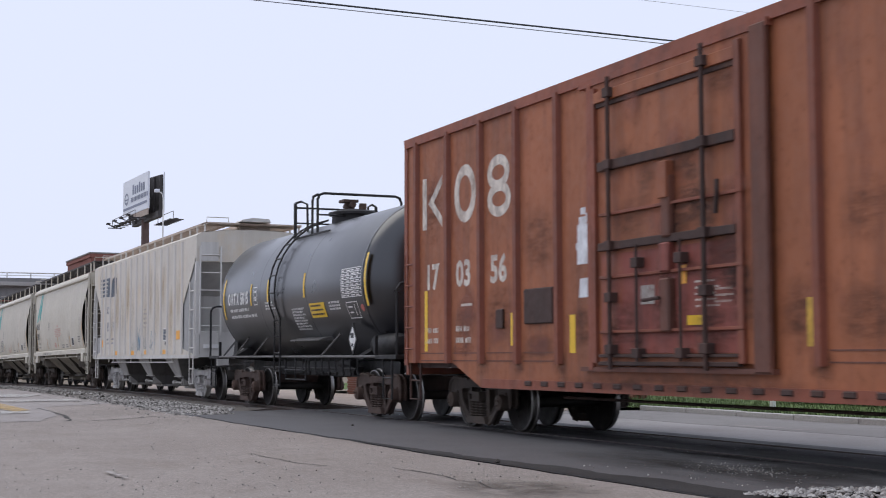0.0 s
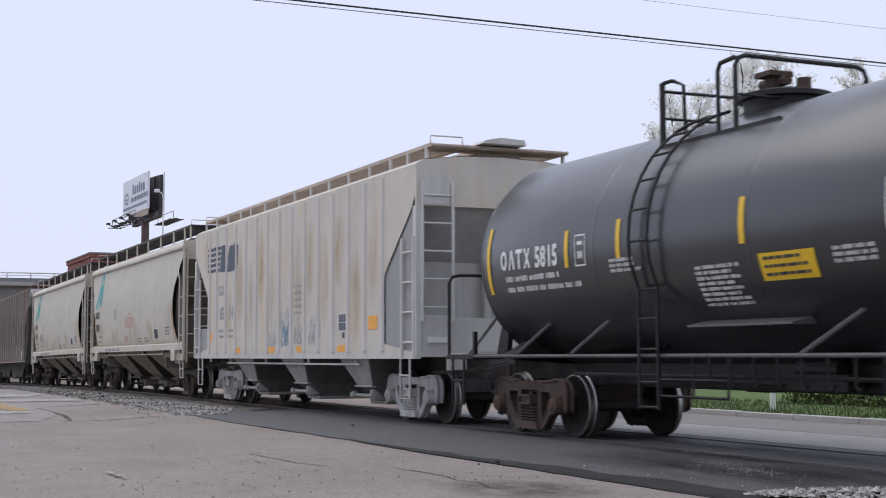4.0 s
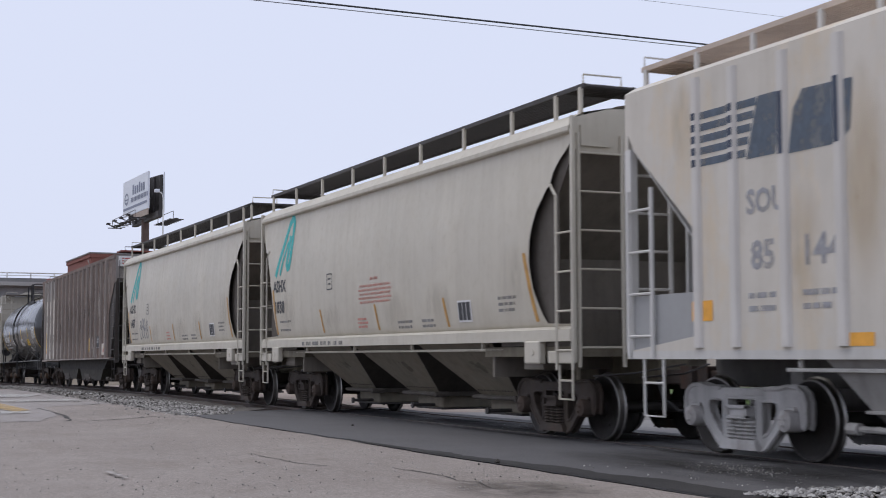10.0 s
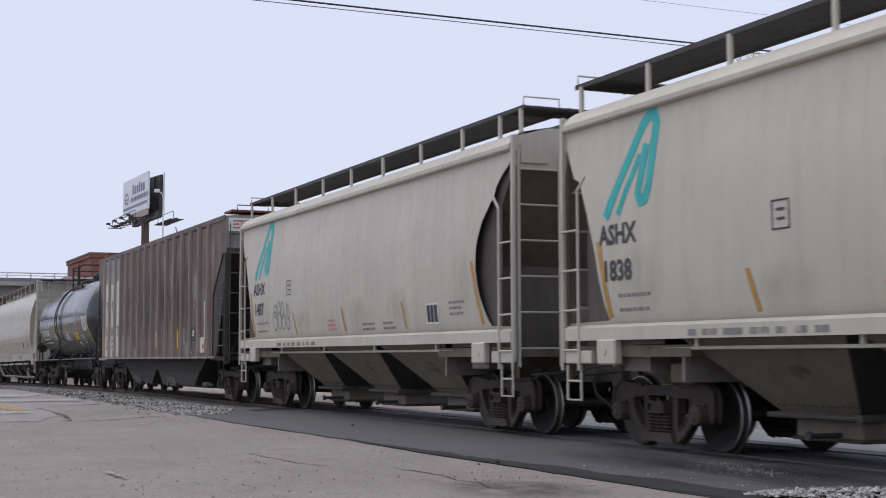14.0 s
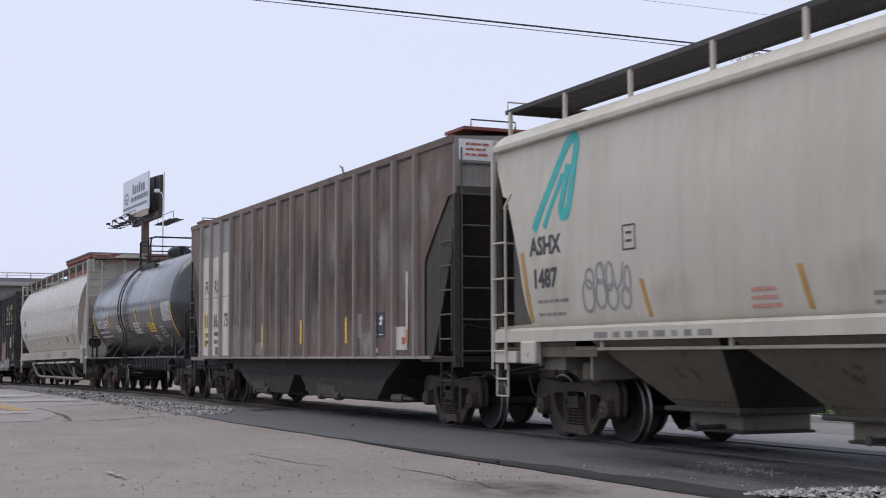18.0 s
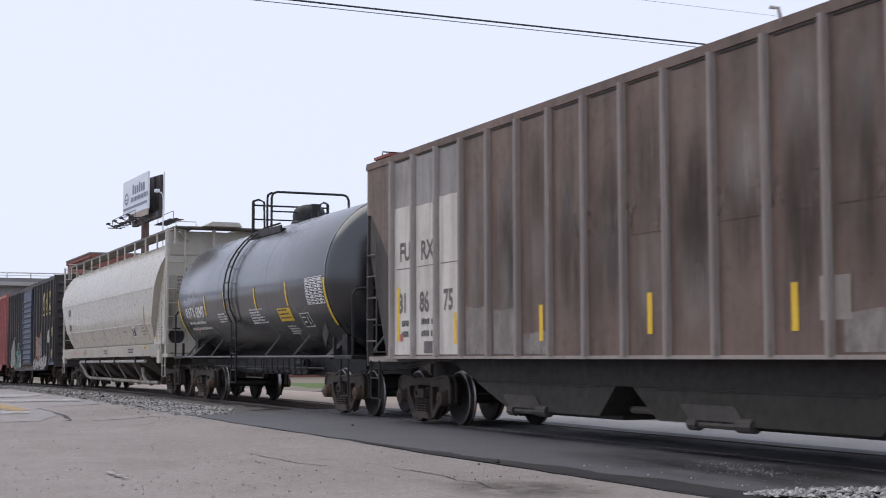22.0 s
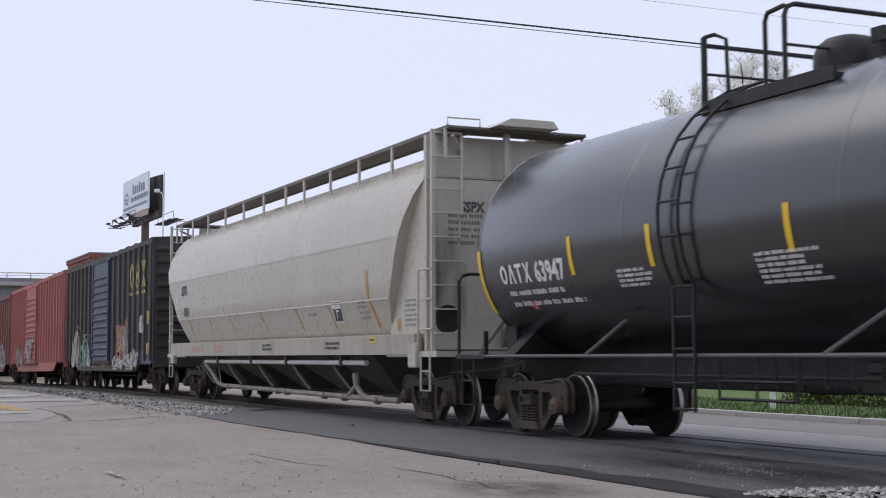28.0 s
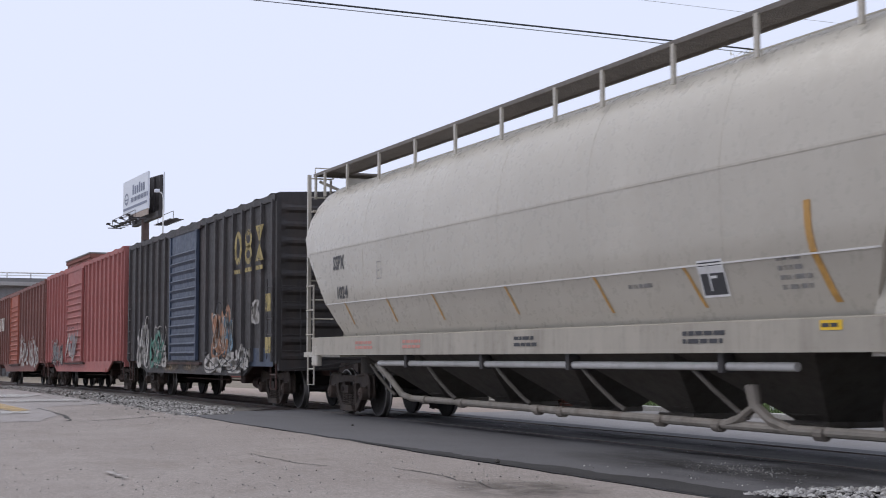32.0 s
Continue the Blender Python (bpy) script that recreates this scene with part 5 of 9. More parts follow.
        for q in (-1, 1):
            part("end_gusset", Geo().prism([(s * (H - 2.1), 1.18), (s * (H - 0.9), 1.18), (s * (H - 0.10), 3.0), (s * (H - 0.10), 3.74), (s * (H - 0.85), 3.95), (s * (H - 2.1), 2.95)], "y", q * 1.56 - 0.012, q * 1.56 + 0.012), M_FADEDEND, car)
        end_sill_step(car, s * (H - 0.35) - 0.2, 0.42, 1.1, M_FADEDLO)
        part("brake_equipment", Geo().cyl((s * (H - 1.0), -0.3, 1.6), (s * (H - 1.0), 0.5, 1.6), 0.22, 12).tube([(s * (H - 0.8), -1.2, 1.25), (s * (H - 0.9), -1.0, 1.7), (s * (H - 1.1), -0.4, 1.6)], 0.03, 6), M_FADEDLO, car)
        coupler(car, s * H, s)
        part("end_running_board", Geo().box(min(s * (H - 0.7), s * (H + 0.05)), max(s * (H - 0.7), s * (H + 0.05)), -1.45, 1.2, 4.79, 4.84), M_DOOR_RED, car, "dark red end running board")
        part("handhold", Geo().tube([(s * H, -1.3, 4.84), (s * H, -1.3, 4.96), (s * H, -0.5, 4.96), (s * H, -0.5, 4.84)], 0.014, 6), M_FADEDLO, car)
    part("handhold", Geo().tube([(3.55, -1.62, 4.66), (3.55, -1.66, 4.80), (3.42, -1.66, 4.84)], 0.02, 5), M_FADEDRIB, car)
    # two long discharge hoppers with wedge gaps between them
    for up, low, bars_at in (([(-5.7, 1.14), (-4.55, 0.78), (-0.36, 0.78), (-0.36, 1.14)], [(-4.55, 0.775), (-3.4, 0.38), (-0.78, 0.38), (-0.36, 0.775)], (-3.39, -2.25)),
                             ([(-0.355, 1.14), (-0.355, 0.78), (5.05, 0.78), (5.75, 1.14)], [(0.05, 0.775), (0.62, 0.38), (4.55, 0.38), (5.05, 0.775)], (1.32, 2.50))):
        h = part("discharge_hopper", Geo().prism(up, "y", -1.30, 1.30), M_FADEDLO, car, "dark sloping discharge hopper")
        part("trough", Geo().prism(low, "y", -1.325, 1.325), M_FADEDTROUGH, h, "lower hopper plate, brown darkened as in shade")
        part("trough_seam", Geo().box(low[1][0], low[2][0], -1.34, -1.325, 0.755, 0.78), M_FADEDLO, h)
        g0, g1 = bars_at
        part("slope_plate", Geo().prism([(g0 - 0.20, 0.60), (g0 + 0.02, 0.42), (g1 - 0.1, 0.42), (g1 - 0.28, 0.60)], "y", -1.345, -1.327), M_FADEDEND, h, "dusty brown gate plate")
        part("gate_shaft", Geo().cyl((g0, -1.30, 0.37), (g1, -1.30, 0.37), 0.04, 8).cyl((g0 - 0.02, -1.30, 0.37), (g0 + 0.16, -1.30, 0.37), 0.075, 10).cyl((g1 - 0.25, -1.30, 0.39), (g1 + 0.05, -1.30, 0.39), 0.085, 10), M_FADEDEND, h)
        part("bottom_gate", Geo().box(low[1][0] + 0.1, low[2][0] - 0.1, -0.9, 0.9, 0.31, 0.382, 0.01), M_STEELDK, h)
    part("gate_shaft", Geo().cyl((4.95, -1.15, 0.42), (5.85, -1.15, 0.42), 0.035, 8).cyl((4.95, -1.15, 0.42), (5.45, -1.15, 0.42), 0.075, 10), M_HOPPLATE, car)
    part("gate_shaft", Geo().cyl((-0.46, -1.0, 0.47), (0.28, -1.0, 0.47), 0.05, 8), M_HOPPLATE, car)
    y = -1.611
    rnd = random.Random(6)
    for n, x, z in (("FU", -7.0, 2.81), ("RX", -6.08, 2.79)):
        decal("stencil_mark", glyphs(n, 0.43, 0.95), on_side(x, z, y), M_DARKWORN, car, "worn dark stencil letters")
    for k, n in enumerate(("81", "86", "75")):
        decal("stencil_number", glyphs(n, 0.46, 0.84), on_side((-7.06, -6.13, -5.16)[k], 1.92, y), M_DARKWORN, car, "worn dark stencil number")
    for x, z in ((-6.9, 1.68), (-6.05, 1.70), (-6.9, 1.50), (-6.05, 1.50)):
        decal("small_print", typed(0.42, 0.10, rnd), on_side(x, z, y), M_DARKPRINT, car)
    decal("data_panel", rect(0.38, 0.20), on_side(-5.95, 1.22, y), M_DARKWORN, car)
    for x, z in ((-4.76, 1.36), (-1.90, 1.38), (0.87, 1.43), (3.6, 1.42)):
        decal("yellow_strip", rect(0.11, 0.50), on_side(x, z, y), M_YELLOW, car, "yellow reflective strip")
    decal("yellow_strip", rect(0.13, 0.92), on_side(-7.12, 1.43, y), M_YELLOW, car, "long yellow strip")
    for x in (5.02, 5.34):
        decal("data_panel", rect(0.28, 0.44), on_side(x, 1.52, y), M_DARKPRINT, car, "dark data panel with pale print")
        decal("data_panel_print", joined((bars(0.18, 2, 0.09, 0.05, rnd), 0.05, 0.30), (rect(0.20, 0.015), 0.04, 0.03), (rect(0.05, 0.12), 0.12, 0.26)), on_side(x, 1.52, y - 0.004), M_WHITE, car)
    decal("faded_panel", rect(0.46, 0.44), on_side(4.05, 1.52, y), M_FADEDRIB, car, "painted-out square panel")
    decal("pale_notice", rect(0.26, 0.08), on_side(5.05, 1.24, y), M_WHITEWORN, car)
    decal("white_placard", rect(0.70, 0.40), on_side(5.98, 1.28, y), M_FADEDLT, car, "pale repainted patch")
    decal("yellow_strip", rect(0.10, 1.0), on_side(6.62, 1.62, y - 0.003), M_FADEDLT, car, "long pale strip faded from yellow")
    decal("yellow_strip", rect(0.10, 0.22), on_side(6.62, 1.40, y - 0.003), M_YELLOWOLD, car, "worn yellow strip end")
    decal("red_square", rect(0.16, 0.12), on_side(6.44, 1.38, -1.617), M_SIGNRED, car)
    decal("end_notice", rect(0.74, 0.34), lambda u, w: (H + 0.006, -1.52 + u, 4.30 + w), M_WHITE, car, "white notice panel")
    decal("end_notice_print", bars(0.46, 3, 0.085, 0.04, rnd), lambda u, w: (H + 0.011, -1.40 + u, 4.54 + w), M_SIGNRED, car)
    # ghost of an old painted-out name
    decal("red_square", rect(0.15, 0.12), on_side(-7.0, 1.43, y - 0.003), M_SIGNRED, car)
    for x0, x1, hh in ((-4.30, -3.52, 0.72), (-3.34, -2.56, 0.66), (-2.38, -1.6, 0.30), (4.4, 5.1, 0.4)):
        v = [(u, 0) for u in (0, 0.26, 0.52, x1 - x0)] + [(u, hh + 0.025 * math.sin(7 * u + x0)) for u in (x1 - x0, 0.52, 0.26, 0)]
        decal("grey_wash", (v, [(0, 1, 6, 7), (1, 2, 5, 6), (2, 3, 4, 5)]), on_side(x0, 1.20, y + 0.001), M_WASH, car, "grey washed film on the brown paint")
    for x in [-7.24 + 0.9605 * k for k in range(15)]:
        part("panel_crease", Geo().box(x + 0.06, x + 0.78, -1.612, -1.598, 4.54, 4.56), M_FADEDLO, car)
        part("panel_crease", Geo().box(x + 0.06, x + 0.78, -1.608, -1.598, 2.663, 2.677), M_FADED, car)
    for k, x in enumerate((-1.02, -0.62, 0.0, 0.38, 1.05, 1.98, 2.32, 2.95, 3.28, 3.95, 4.9, 5.22)):
        decal("painted_out_mark", block_mark(k * 3 + 1, 0.26, 0.34), on_side(x, 2.72, y), M_GHOST, car, "faint painted-out lettering shape")
    for k in range(12):
        x = -4.29 + 0.9605 * k
        decal("pale_film", rect(0.80, 1.3), on_side(x + 0.02, 1.2 + rnd.uniform(0, 2.0), y + 0.0005), M_PALEFILM, car, "chalky grey runs on the brown paint")
        decal("dark_stain", rect(0.80, 1.8), on_side(x + 0.02, 1.3 + rnd.uniform(0, 1.4), y + 0.002), M_DARKFILM, car, "dark runs on the brown paint")
    for x, z, w, h in ((6.25, 3.2, 0.7, 1.2), (5.2, 2.2, 0.8, 1.6), (-7.3, 3.75, 0.7, 0.8), (7.12, 3.3, 0.7, 1.2), (7.14, 2.9, 0.7, 1.6), (6.25, 1.9, 0.7, 1.3), (7.8, 3.8, 0.75, 0.75), (-4.3, 1.3, 0.7, 2.6), (-3.4, 1.2, 0.75, 1.8)):
        decal("pale_film", rect(w, h), on_side(x, z, y - 0.001), M_PALEFILM, car, "chalky grey runs on the brown paint")
    for k in (1, 3, 4, 6, 8, 9):
        x = -4.29 + 0.9605 * k
        decal("dark_stain", rect(0.80, 2.6), on_side(x + 0.02, 1.5, y - 0.0005), M_DARKFILM, car, "dark runs on the brown paint")
        decal("pale_film", rect(0.10, 3.2), on_side(x - 0.10, 1.25, -1.698), M_PALEFILM, car, "chalky wear along a rib")
    decal("pale_film", rect(1.3, 0.8), lambda u, w: (H + 0.005, -1.5 + u, 3.8 + w), M_PALEFILM, car, "chalky grey film on the end panel")
    decal("pale_film", rect(1.0, 0.7), lambda u, w: (H + 0.006, -0.2 + u, 3.85 + w), M_PALEFILM, car, "chalky grey film on the end panel")
    for s in (-1, 1):
        truck(car, s * 7.27, "dark")
    return car


def pressure_hopper():
    """Long rounded grey car with slanted ends and discharge piping."""
    car = thing("covered_hopper_car", "long warm-grey rounded covered hopper car with discharge pipes", "freight car", "train")
    H = 9.68
    side = [(1.36, 1.55), (1.41, 1.70), (1.45, 1.80), (1.50, 1.98), (1.54, 2.12), (1.575, 2.20), (1.595, 2.5), (1.612, 2.9), (1.620, 3.24), (1.621, 3.28), (1.588, 3.6), (1.515, 3.95), (1.40, 4.24), (1.24, 4.48), (1.0, 4.64), (0.5, 4.74), (0, 4.77)]
    def ends(y, z):
        if z > 3.5:
            return 9.40 - 0.65 * ((z - 3.5) / 1.2) ** 2
        return 9.40 - (3.5 - z) * 0.95
    curve = ((1.5, 7.42), (1.8, 7.52), (2.06, 7.66), (2.9, 8.04), (3.4, 8.31), (3.85, 8.62), (4.1, 8.85), (4.35, 9.10), (9.0, 9.16))
    def ahead(y, z):
        for (za, xa), (zb, xb) in zip(curve, curve[1:]):
            if z <= zb:
                return xa + (xb - xa) * max(0.0, z - za) / (zb - za)
    prof = [(-y, z) for y, z in side] + [(y, z) for y, z in side[::-1][1:]]
    k0 = [z for y, z in side].index(3.28)
    part("body", shell(prof[k0:len(prof) - k0], ends, 32, ahead), M_WARMGREY, car, "warm grey rounded upper plating", True, solid=False)
    part("side_plating", shell([(-y, z) for y, z in side[:k0 + 1]], ends, 32, ahead), M_WARMGREY, car, "warm grey flat side plating", True, solid=False)
    part("side_plating", shell([(y, z) for y, z in side[:k0 + 1][::-1]], ends, 32, ahead), M_WARMGREY, car, "warm grey flat side plating", True, solid=False)
    # seams
    g = Geo()
    for x in (-6.0, -3.17, -0.4, 2.26, 5.2):
        g.tube([(x, -y + 0.004, z) for y, z in side[1:14]], 0.007, 4)
    part("weld_seam", g, M_WARMGREYSILL, car)
    part("knuckle_seam", Geo().tube([(-8.1, -1.572, 2.20), (7.7, -1.572, 2.20)], 0.014, 4), M_PALEPANEL, car, "pale bent edge along the side")
    part("lap_seam", Geo().tube([(-9.1, -1.619, 3.25), (8.1, -1.619, 3.25)], 0.007, 4), M_WARMGREYSILL, car)
    for s in (-1, 1):
        rows = []
        for y, z in side[:-1]:
            rows.append([(s * ((ahead if s > 0 else ends)(y, z) - 0.01), -y + 2 * y * i / 6, z) for i in range(7)])
        rows.append([(s * ((ahead if s > 0 else ends)(0, 4.77) - 0.01), 0, 4.77)] * 7)
        # rear sheet takes the shaded copy, front sheet the plain grey
        part("slope_sheet", Geo().sheet(rows), M_WARMGREYLO if s < 0 else M_WARMGREY, car, "grey sloping end", solid=False)
        E = s * 9.50
        a, b = sorted((E - s * 0.10, E - s * 0.14))
        part("end_wall", Geo().box(a, b, -1.47 if s > 0 else -0.75, 1.47, 1.28, 4.16, 0.01), M_WARMGREY, car, "flat grey end bulkhead")
        a, b = sorted((E - s * 0.30, E - s * 0.34))
        part("end_wall", Geo().box(a, b, -1.44 if s > 0 else -0.75, 1.44, 4.165, 4.90, 0.01), M_WARMGREY, car)
        a, b = sorted((E - s * 0.08, E - s * 0.30))
        part("end_ledge", Geo().box(a, b, -1.47, 1.47, 4.162, 4.20), M_WARMGREYSILL, car)
        if s > 0:
            part("opening", Geo().lathe([(0.0, -0.004), (0.20, -0.004), (0.225, 0.008), (0.24, 0.0), (0.24, -0.03)], "x", (E - s * 0.095, -1.19, 1.79), 20), M_BLACKGEAR, car, "dark round opening in the end", True)
        for q in (-1, 1):
            poly = [(s * 7.35, 1.26), (s * 7.42, 1.6), (s * 7.6, 2.06), (s * 8.5, 3.85), (s * 9.0, 4.33), (s * 9.38, 4.40), (s * 9.38, 1.26)]
            if s > 0:
                part("side_gusset", Geo().prism(poly, "y", q * 1.40 - 0.015, q * 1.40 + 0.015), M_WARMGREY, car, "flat grey gusset plate")
            part("corner_post", Geo().box(min(E, E - s * 0.07), max(E, E - s * 0.07), q * 1.49 - 0.035, q * 1.49 + 0.035, 1.2, 4.96), M_WARMGREY, car)
            if s > 0:
                part("corner_post", Geo().box(E - 0.36, E - 0.28, q * 1.47 - 0.03, q * 1.47 + 0.03, 1.2, 4.9), M_WARMGREY, car)
        part("corner_post", Geo().box(min(E, E - s * 0.08), max(E, E - s * 0.08), -0.16, -0.06, 3.8, 4.96), M_WARMGREY, car)
        part("ladder", Geo().cyl((E + s * 0.04, -0.99, 3.55), (E + s * 0.04, -0.99, 4.88), 0.028, 6), M_WARMGREY, car)
        for k in range(9):
            z = 1.55 + 0.40 * k + (0.15 if k > 6 else 0)
            part("grab_iron", Geo().tube([(E + s * 0.0, -1.48, z), (E + s * 0.05, -1.46, z), (E + s * 0.05, -1.0, z), (E - s * 0.1, -0.98, z)], 0.016, 5), M_WARMGREY, car)
        la = part("ladder", Geo().cyl((E - s * 0.52, -1.55, 1.30), (E - s * 0.52, -1.55, 2.64), 0.022, 6), M_WARMGREY, car)
        for z in (1.62, 2.12, 2.62):
            part("rung", Geo().cyl((E - s * 0.54, -1.55, z), (E, -1.53, z), 0.016, 6), M_WARMGREY, la)
        end_sill_step(car, E - s * 0.28 - 0.19, 0.60, 1.2, M_WARMGREY, 0.38, -1.52)
        x0, x1 = sorted((s * H, s * (H - 2.2)))
        part("end_deck", Geo().box(x0, x1, -1.52, 1.52, 1.16, 1.26), M_WARMGREY, car)
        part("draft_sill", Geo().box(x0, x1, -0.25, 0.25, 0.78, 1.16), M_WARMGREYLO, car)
        part("corner_bracket", Geo().box(min(s * (H - 1.05), s * (H - 0.72)), max(s * (H - 1.05), s * (H - 0.72)), -1.60, -1.48, 0.98, 1.4, 0.02), M_WARMGREY, car)
        for q in (-1, 1):
            part("roof_brace", Geo().tube([(s * (H - 0.05), q * 1.2, 4.85), (s * (H - 0.75), q * 0.6, 4.45)], 0.035, 6), M_WARMGREY, car)
        coupler(car, s * (H + 0.02), s)
        part("brake_equipment", Geo().cyl((s * (H - 0.35), -0.2, 1.5), (s * (H - 0.35), 0.3, 1.5), 0.20, 12).box(s * (H - 0.4) - 0.2, s * (H - 0.4) + 0.2, 0.4, 0.8, 1.26, 1.7), M_HOPEND, car)
    for s in (-1, 1):
        part("side_sill", Geo().prism([(s * 1.46, 1.20), (s * 1.60, 1.20), (s * 1.60, 1.54), (s * 1.46, 1.56)], "x", -H + 0.75, H - 0.75), M_WARMGREYSILL, car, "wide dusty grey side sill")
    for k in range(5):
        x = -5.2 + 2.6 * k
        bay(x - 1.3, x + 1.3, 0.42, 1.22, 1.42, 0.28, 0.40, M_WARMGREYLO, car, 0, M_WARMGREYLO, "discharge cone, grey darkened as in shade")
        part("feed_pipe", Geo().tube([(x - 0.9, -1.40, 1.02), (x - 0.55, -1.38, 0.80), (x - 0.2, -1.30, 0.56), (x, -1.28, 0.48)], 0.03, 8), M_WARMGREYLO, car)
    pipe = Geo().cyl((-5.6, -1.43, 1.05), (6.25, -1.43, 1.05), 0.05, 12)
    part("air_pipe", pipe, M_RIBGREYLT, car, "pale air pipe under the sill", True)
    for x in (-4.2, -1.2, 1.5, 5.0):
        part("pipe_clamp", Geo().box(x - 0.05, x + 0.05, -1.51, -1.35, 0.98, 1.22), M_STEELDK, car)
    p2 = Geo().tube([(-5.7, -1.43, 1.02), (-5.3, -1.36, 0.80), (-4.9, -1.28, 0.50), (-4.5, -1.26, 0.44), (6.0, -1.26, 0.38), (7.4, -1.24, 0.38)], 0.055, 10)
    dp = part("discharge_pipe", p2, M_PIPEPALE, car, "long pale discharge pipe near the ground", True)
    for x in (-3.9, -2.4, 0.2, 0.9, 3.4, 4.6, 6.4):
        part("pipe_joint", Geo().cyl((x - 0.07, -1.26, 0.44 - 0.08 * (x + 5.8) / 11.8), (x + 0.07, -1.26, 0.44 - 0.08 * (x + 5.8) / 11.8), 0.075, 12), M_PIPE, dp)
    part("elbow_pipe", Geo().tube([(5.22, -1.28, 0.84), (5.3, -1.28, 0.6), (5.0, -1.27, 0.45), (4.8, -1.26, 0.40)], 0.06, 8).tube([(5.3, -1.28, 0.84), (5.35, -1.28, 0.6), (5.6, -1.27, 0.45), (5.9, -1.26, 0.38)], 0.06, 8), M_PIPE, car, "", True)
    running_boards(car, H + 0.02, 5.0, 4.50, [-H + 0.1, -9.0, -7.66, -5.95, -4.22, -2.53, -0.83, 0.87, 2.17, 3.86, 5.52, 7.22, 8.75, H - 0.1], M_WARMGREY, M_GRATE, 1.32, 0.62)
    part("roof_hatch_cover", Geo().prism([(-0.40, 4.7), (-0.40, 4.88), (0, 4.95), (0.40, 4.88), (0.40, 4.7)], "x", -8.2, 8.2), M_WARMGREY, car)
    part("end_canopy", Geo().prism([(-0.55, 5.0), (-0.30, 5.13), (0.50, 5.13), (0.60, 5.0)], "x", H - 0.55, H + 0.35), M_WARMGREY, car)
    def skin(z):
        for (ya, za), (yb, zb) in zip(side, side[1:]):
            if za <= z <= zb:
                return -(ya + (yb - ya) * (z - za) / (zb - za)) - 0.007
        return -1.45
    def at(x, z):
        return lambda u, w: (x + u, skin(z + w), z + w)
    rnd = random.Random(12)
    decal("stencil_mark", glyphs("SSPX", 0.36, 0.80), at(-7.62, 2.86), M_DARKPRINT, car, "dark stencil letters")
    decal("stencil_number", glyphs("1024", 0.32, 0.98), at(-7.48, 2.29), M_DARKPRINT, car, "dark stencil number")
    decal("data_box", joined((rect(0.22, 0.02), 0, 0), (rect(0.22, 0.02), 0, 0.30), (rect(0.02, 0.3, 1, 3), 0, 0), (rect(0.02, 0.3, 1, 3), 0.2, 0), (rect(0.1, 0.03), 0.06, 0.14)), at(-5.3, 2.56), M_GREYPRINT, car)
    for x, h in ((-7.1, 0.42), (-4.95, 0.42), (-2.94, 0.44), (-0.28, 0.42), (2.30, 0.48), (4.36, 0.48)):
        sh = rect(0.062, h, 1, 8)
        decal("ochre_strip", ([(u + 0.55 * (h - w), w) for u, w in sh[0]], sh[1]), at(x, 2.20 - h), M_YELLOWOLD, car, "ochre reflective strip")
    sh = rect(0.11, 1.05, 1, 14)
    decal("ochre_strip", ([(u + 0.34 * max(0, 0.8 - w) ** 1.4, w) for u, w in sh[0]], sh[1]), at(6.62, 1.70), M_YELLOWOLD, car, "long curved ochre reflective strip")
    decal("data_panel", rect(0.50, 0.42, 1, 5), at(4.66, 1.83), M_WHITE, car)
    decal("data_panel_print", joined((rect(0.45, 0.37, 1, 4), 0.025, 0.015),), lambda u, w: (4.66 + u, skin(1.83 + w) - 0.004, 1.84 + w), M_DARKPRINT, car)
    decal("data_panel_print", joined((rect(0.03, 0.30, 1, 4), 0.18, 0.06), (rect(0.12, 0.03), 0.22, 0.20), (rect(0.12, 0.03), 0.22, 0.30)), lambda u, w: (4.66 + u, skin(1.83 + w) - 0.008, 1.84 + w), M_WHITE, car)
    decal("small_print", bars(0.55, 4, 0.10, 0.05, rnd), at(6.1, 2.16), M_GREYPRINT, car)
    decal("small_print", bars(0.8, 1, 0.10, 0.05, rnd), at(3.1, 2.0), M_GREYPRINT, car)
    for x, w, m in ((-6.4, 1.0, M_REDPRINT), (-4.1, 1.0, M_REDPRINT), (0.11, 0.7, M_DARKPRINT), (4.4, 0.9, M_DARKPRINT)):
        decal("sill_print", bars(w, 2, 0.09, 0.05, rnd), on_side(x, 1.40, -1.606), m, car)
    decal("yellow_notice", rect(0.34, 0.10), on_side(6.83, 1.42, -1.606), M_YELLOW, car, "yellow notice label")
    decal("small_print", bars(0.28, 1, 0.1, 0.04, rnd), on_side(6.86, 1.45, -1.609), M_DARKPRINT, car)
    decal("end_print", joined(*[(typed(rnd.uniform(0.6, 0.85), 0.06, rnd), 0, -0.115 * k) for k in range(5)]), lambda u, w: (9.407, -1.18 + u, 3.50 + w), M_DARKWORN, car)
    decal("end_mark", glyphs("SSPX", 0.24, 0.85), lambda u, w: (9.407, -0.95 + u, 3.60 + w), M_DARKPRINT, car)
    decal("end_number", glyphs("1024", 0.24), lambda u, w: (9.407, -0.36 + u, 3.60 + w), M_DARKPRINT, car)
    decal("soot_wash", rect(0.62, 2.1), lambda u, w: (9.404, -1.46 + u, 1.5 + w), M_SOOT, car, "brown soot above the opening")
    decal("gusset_print", bars(0.6, 6, 0.085, 0.04, rnd), lambda u, w: (8.1 + u, -1.421, 2.12 + w), M_GREYPRINT, car)
    decal("yellow_notice", rect(0.15, 0.22), lambda u, w: (7.75 + u, -1.421, 1.62 + w), M_YELLOWOLD, car)
    for s in (-1, 1):
        truck(car, s * 8.24, "dark")
    return car


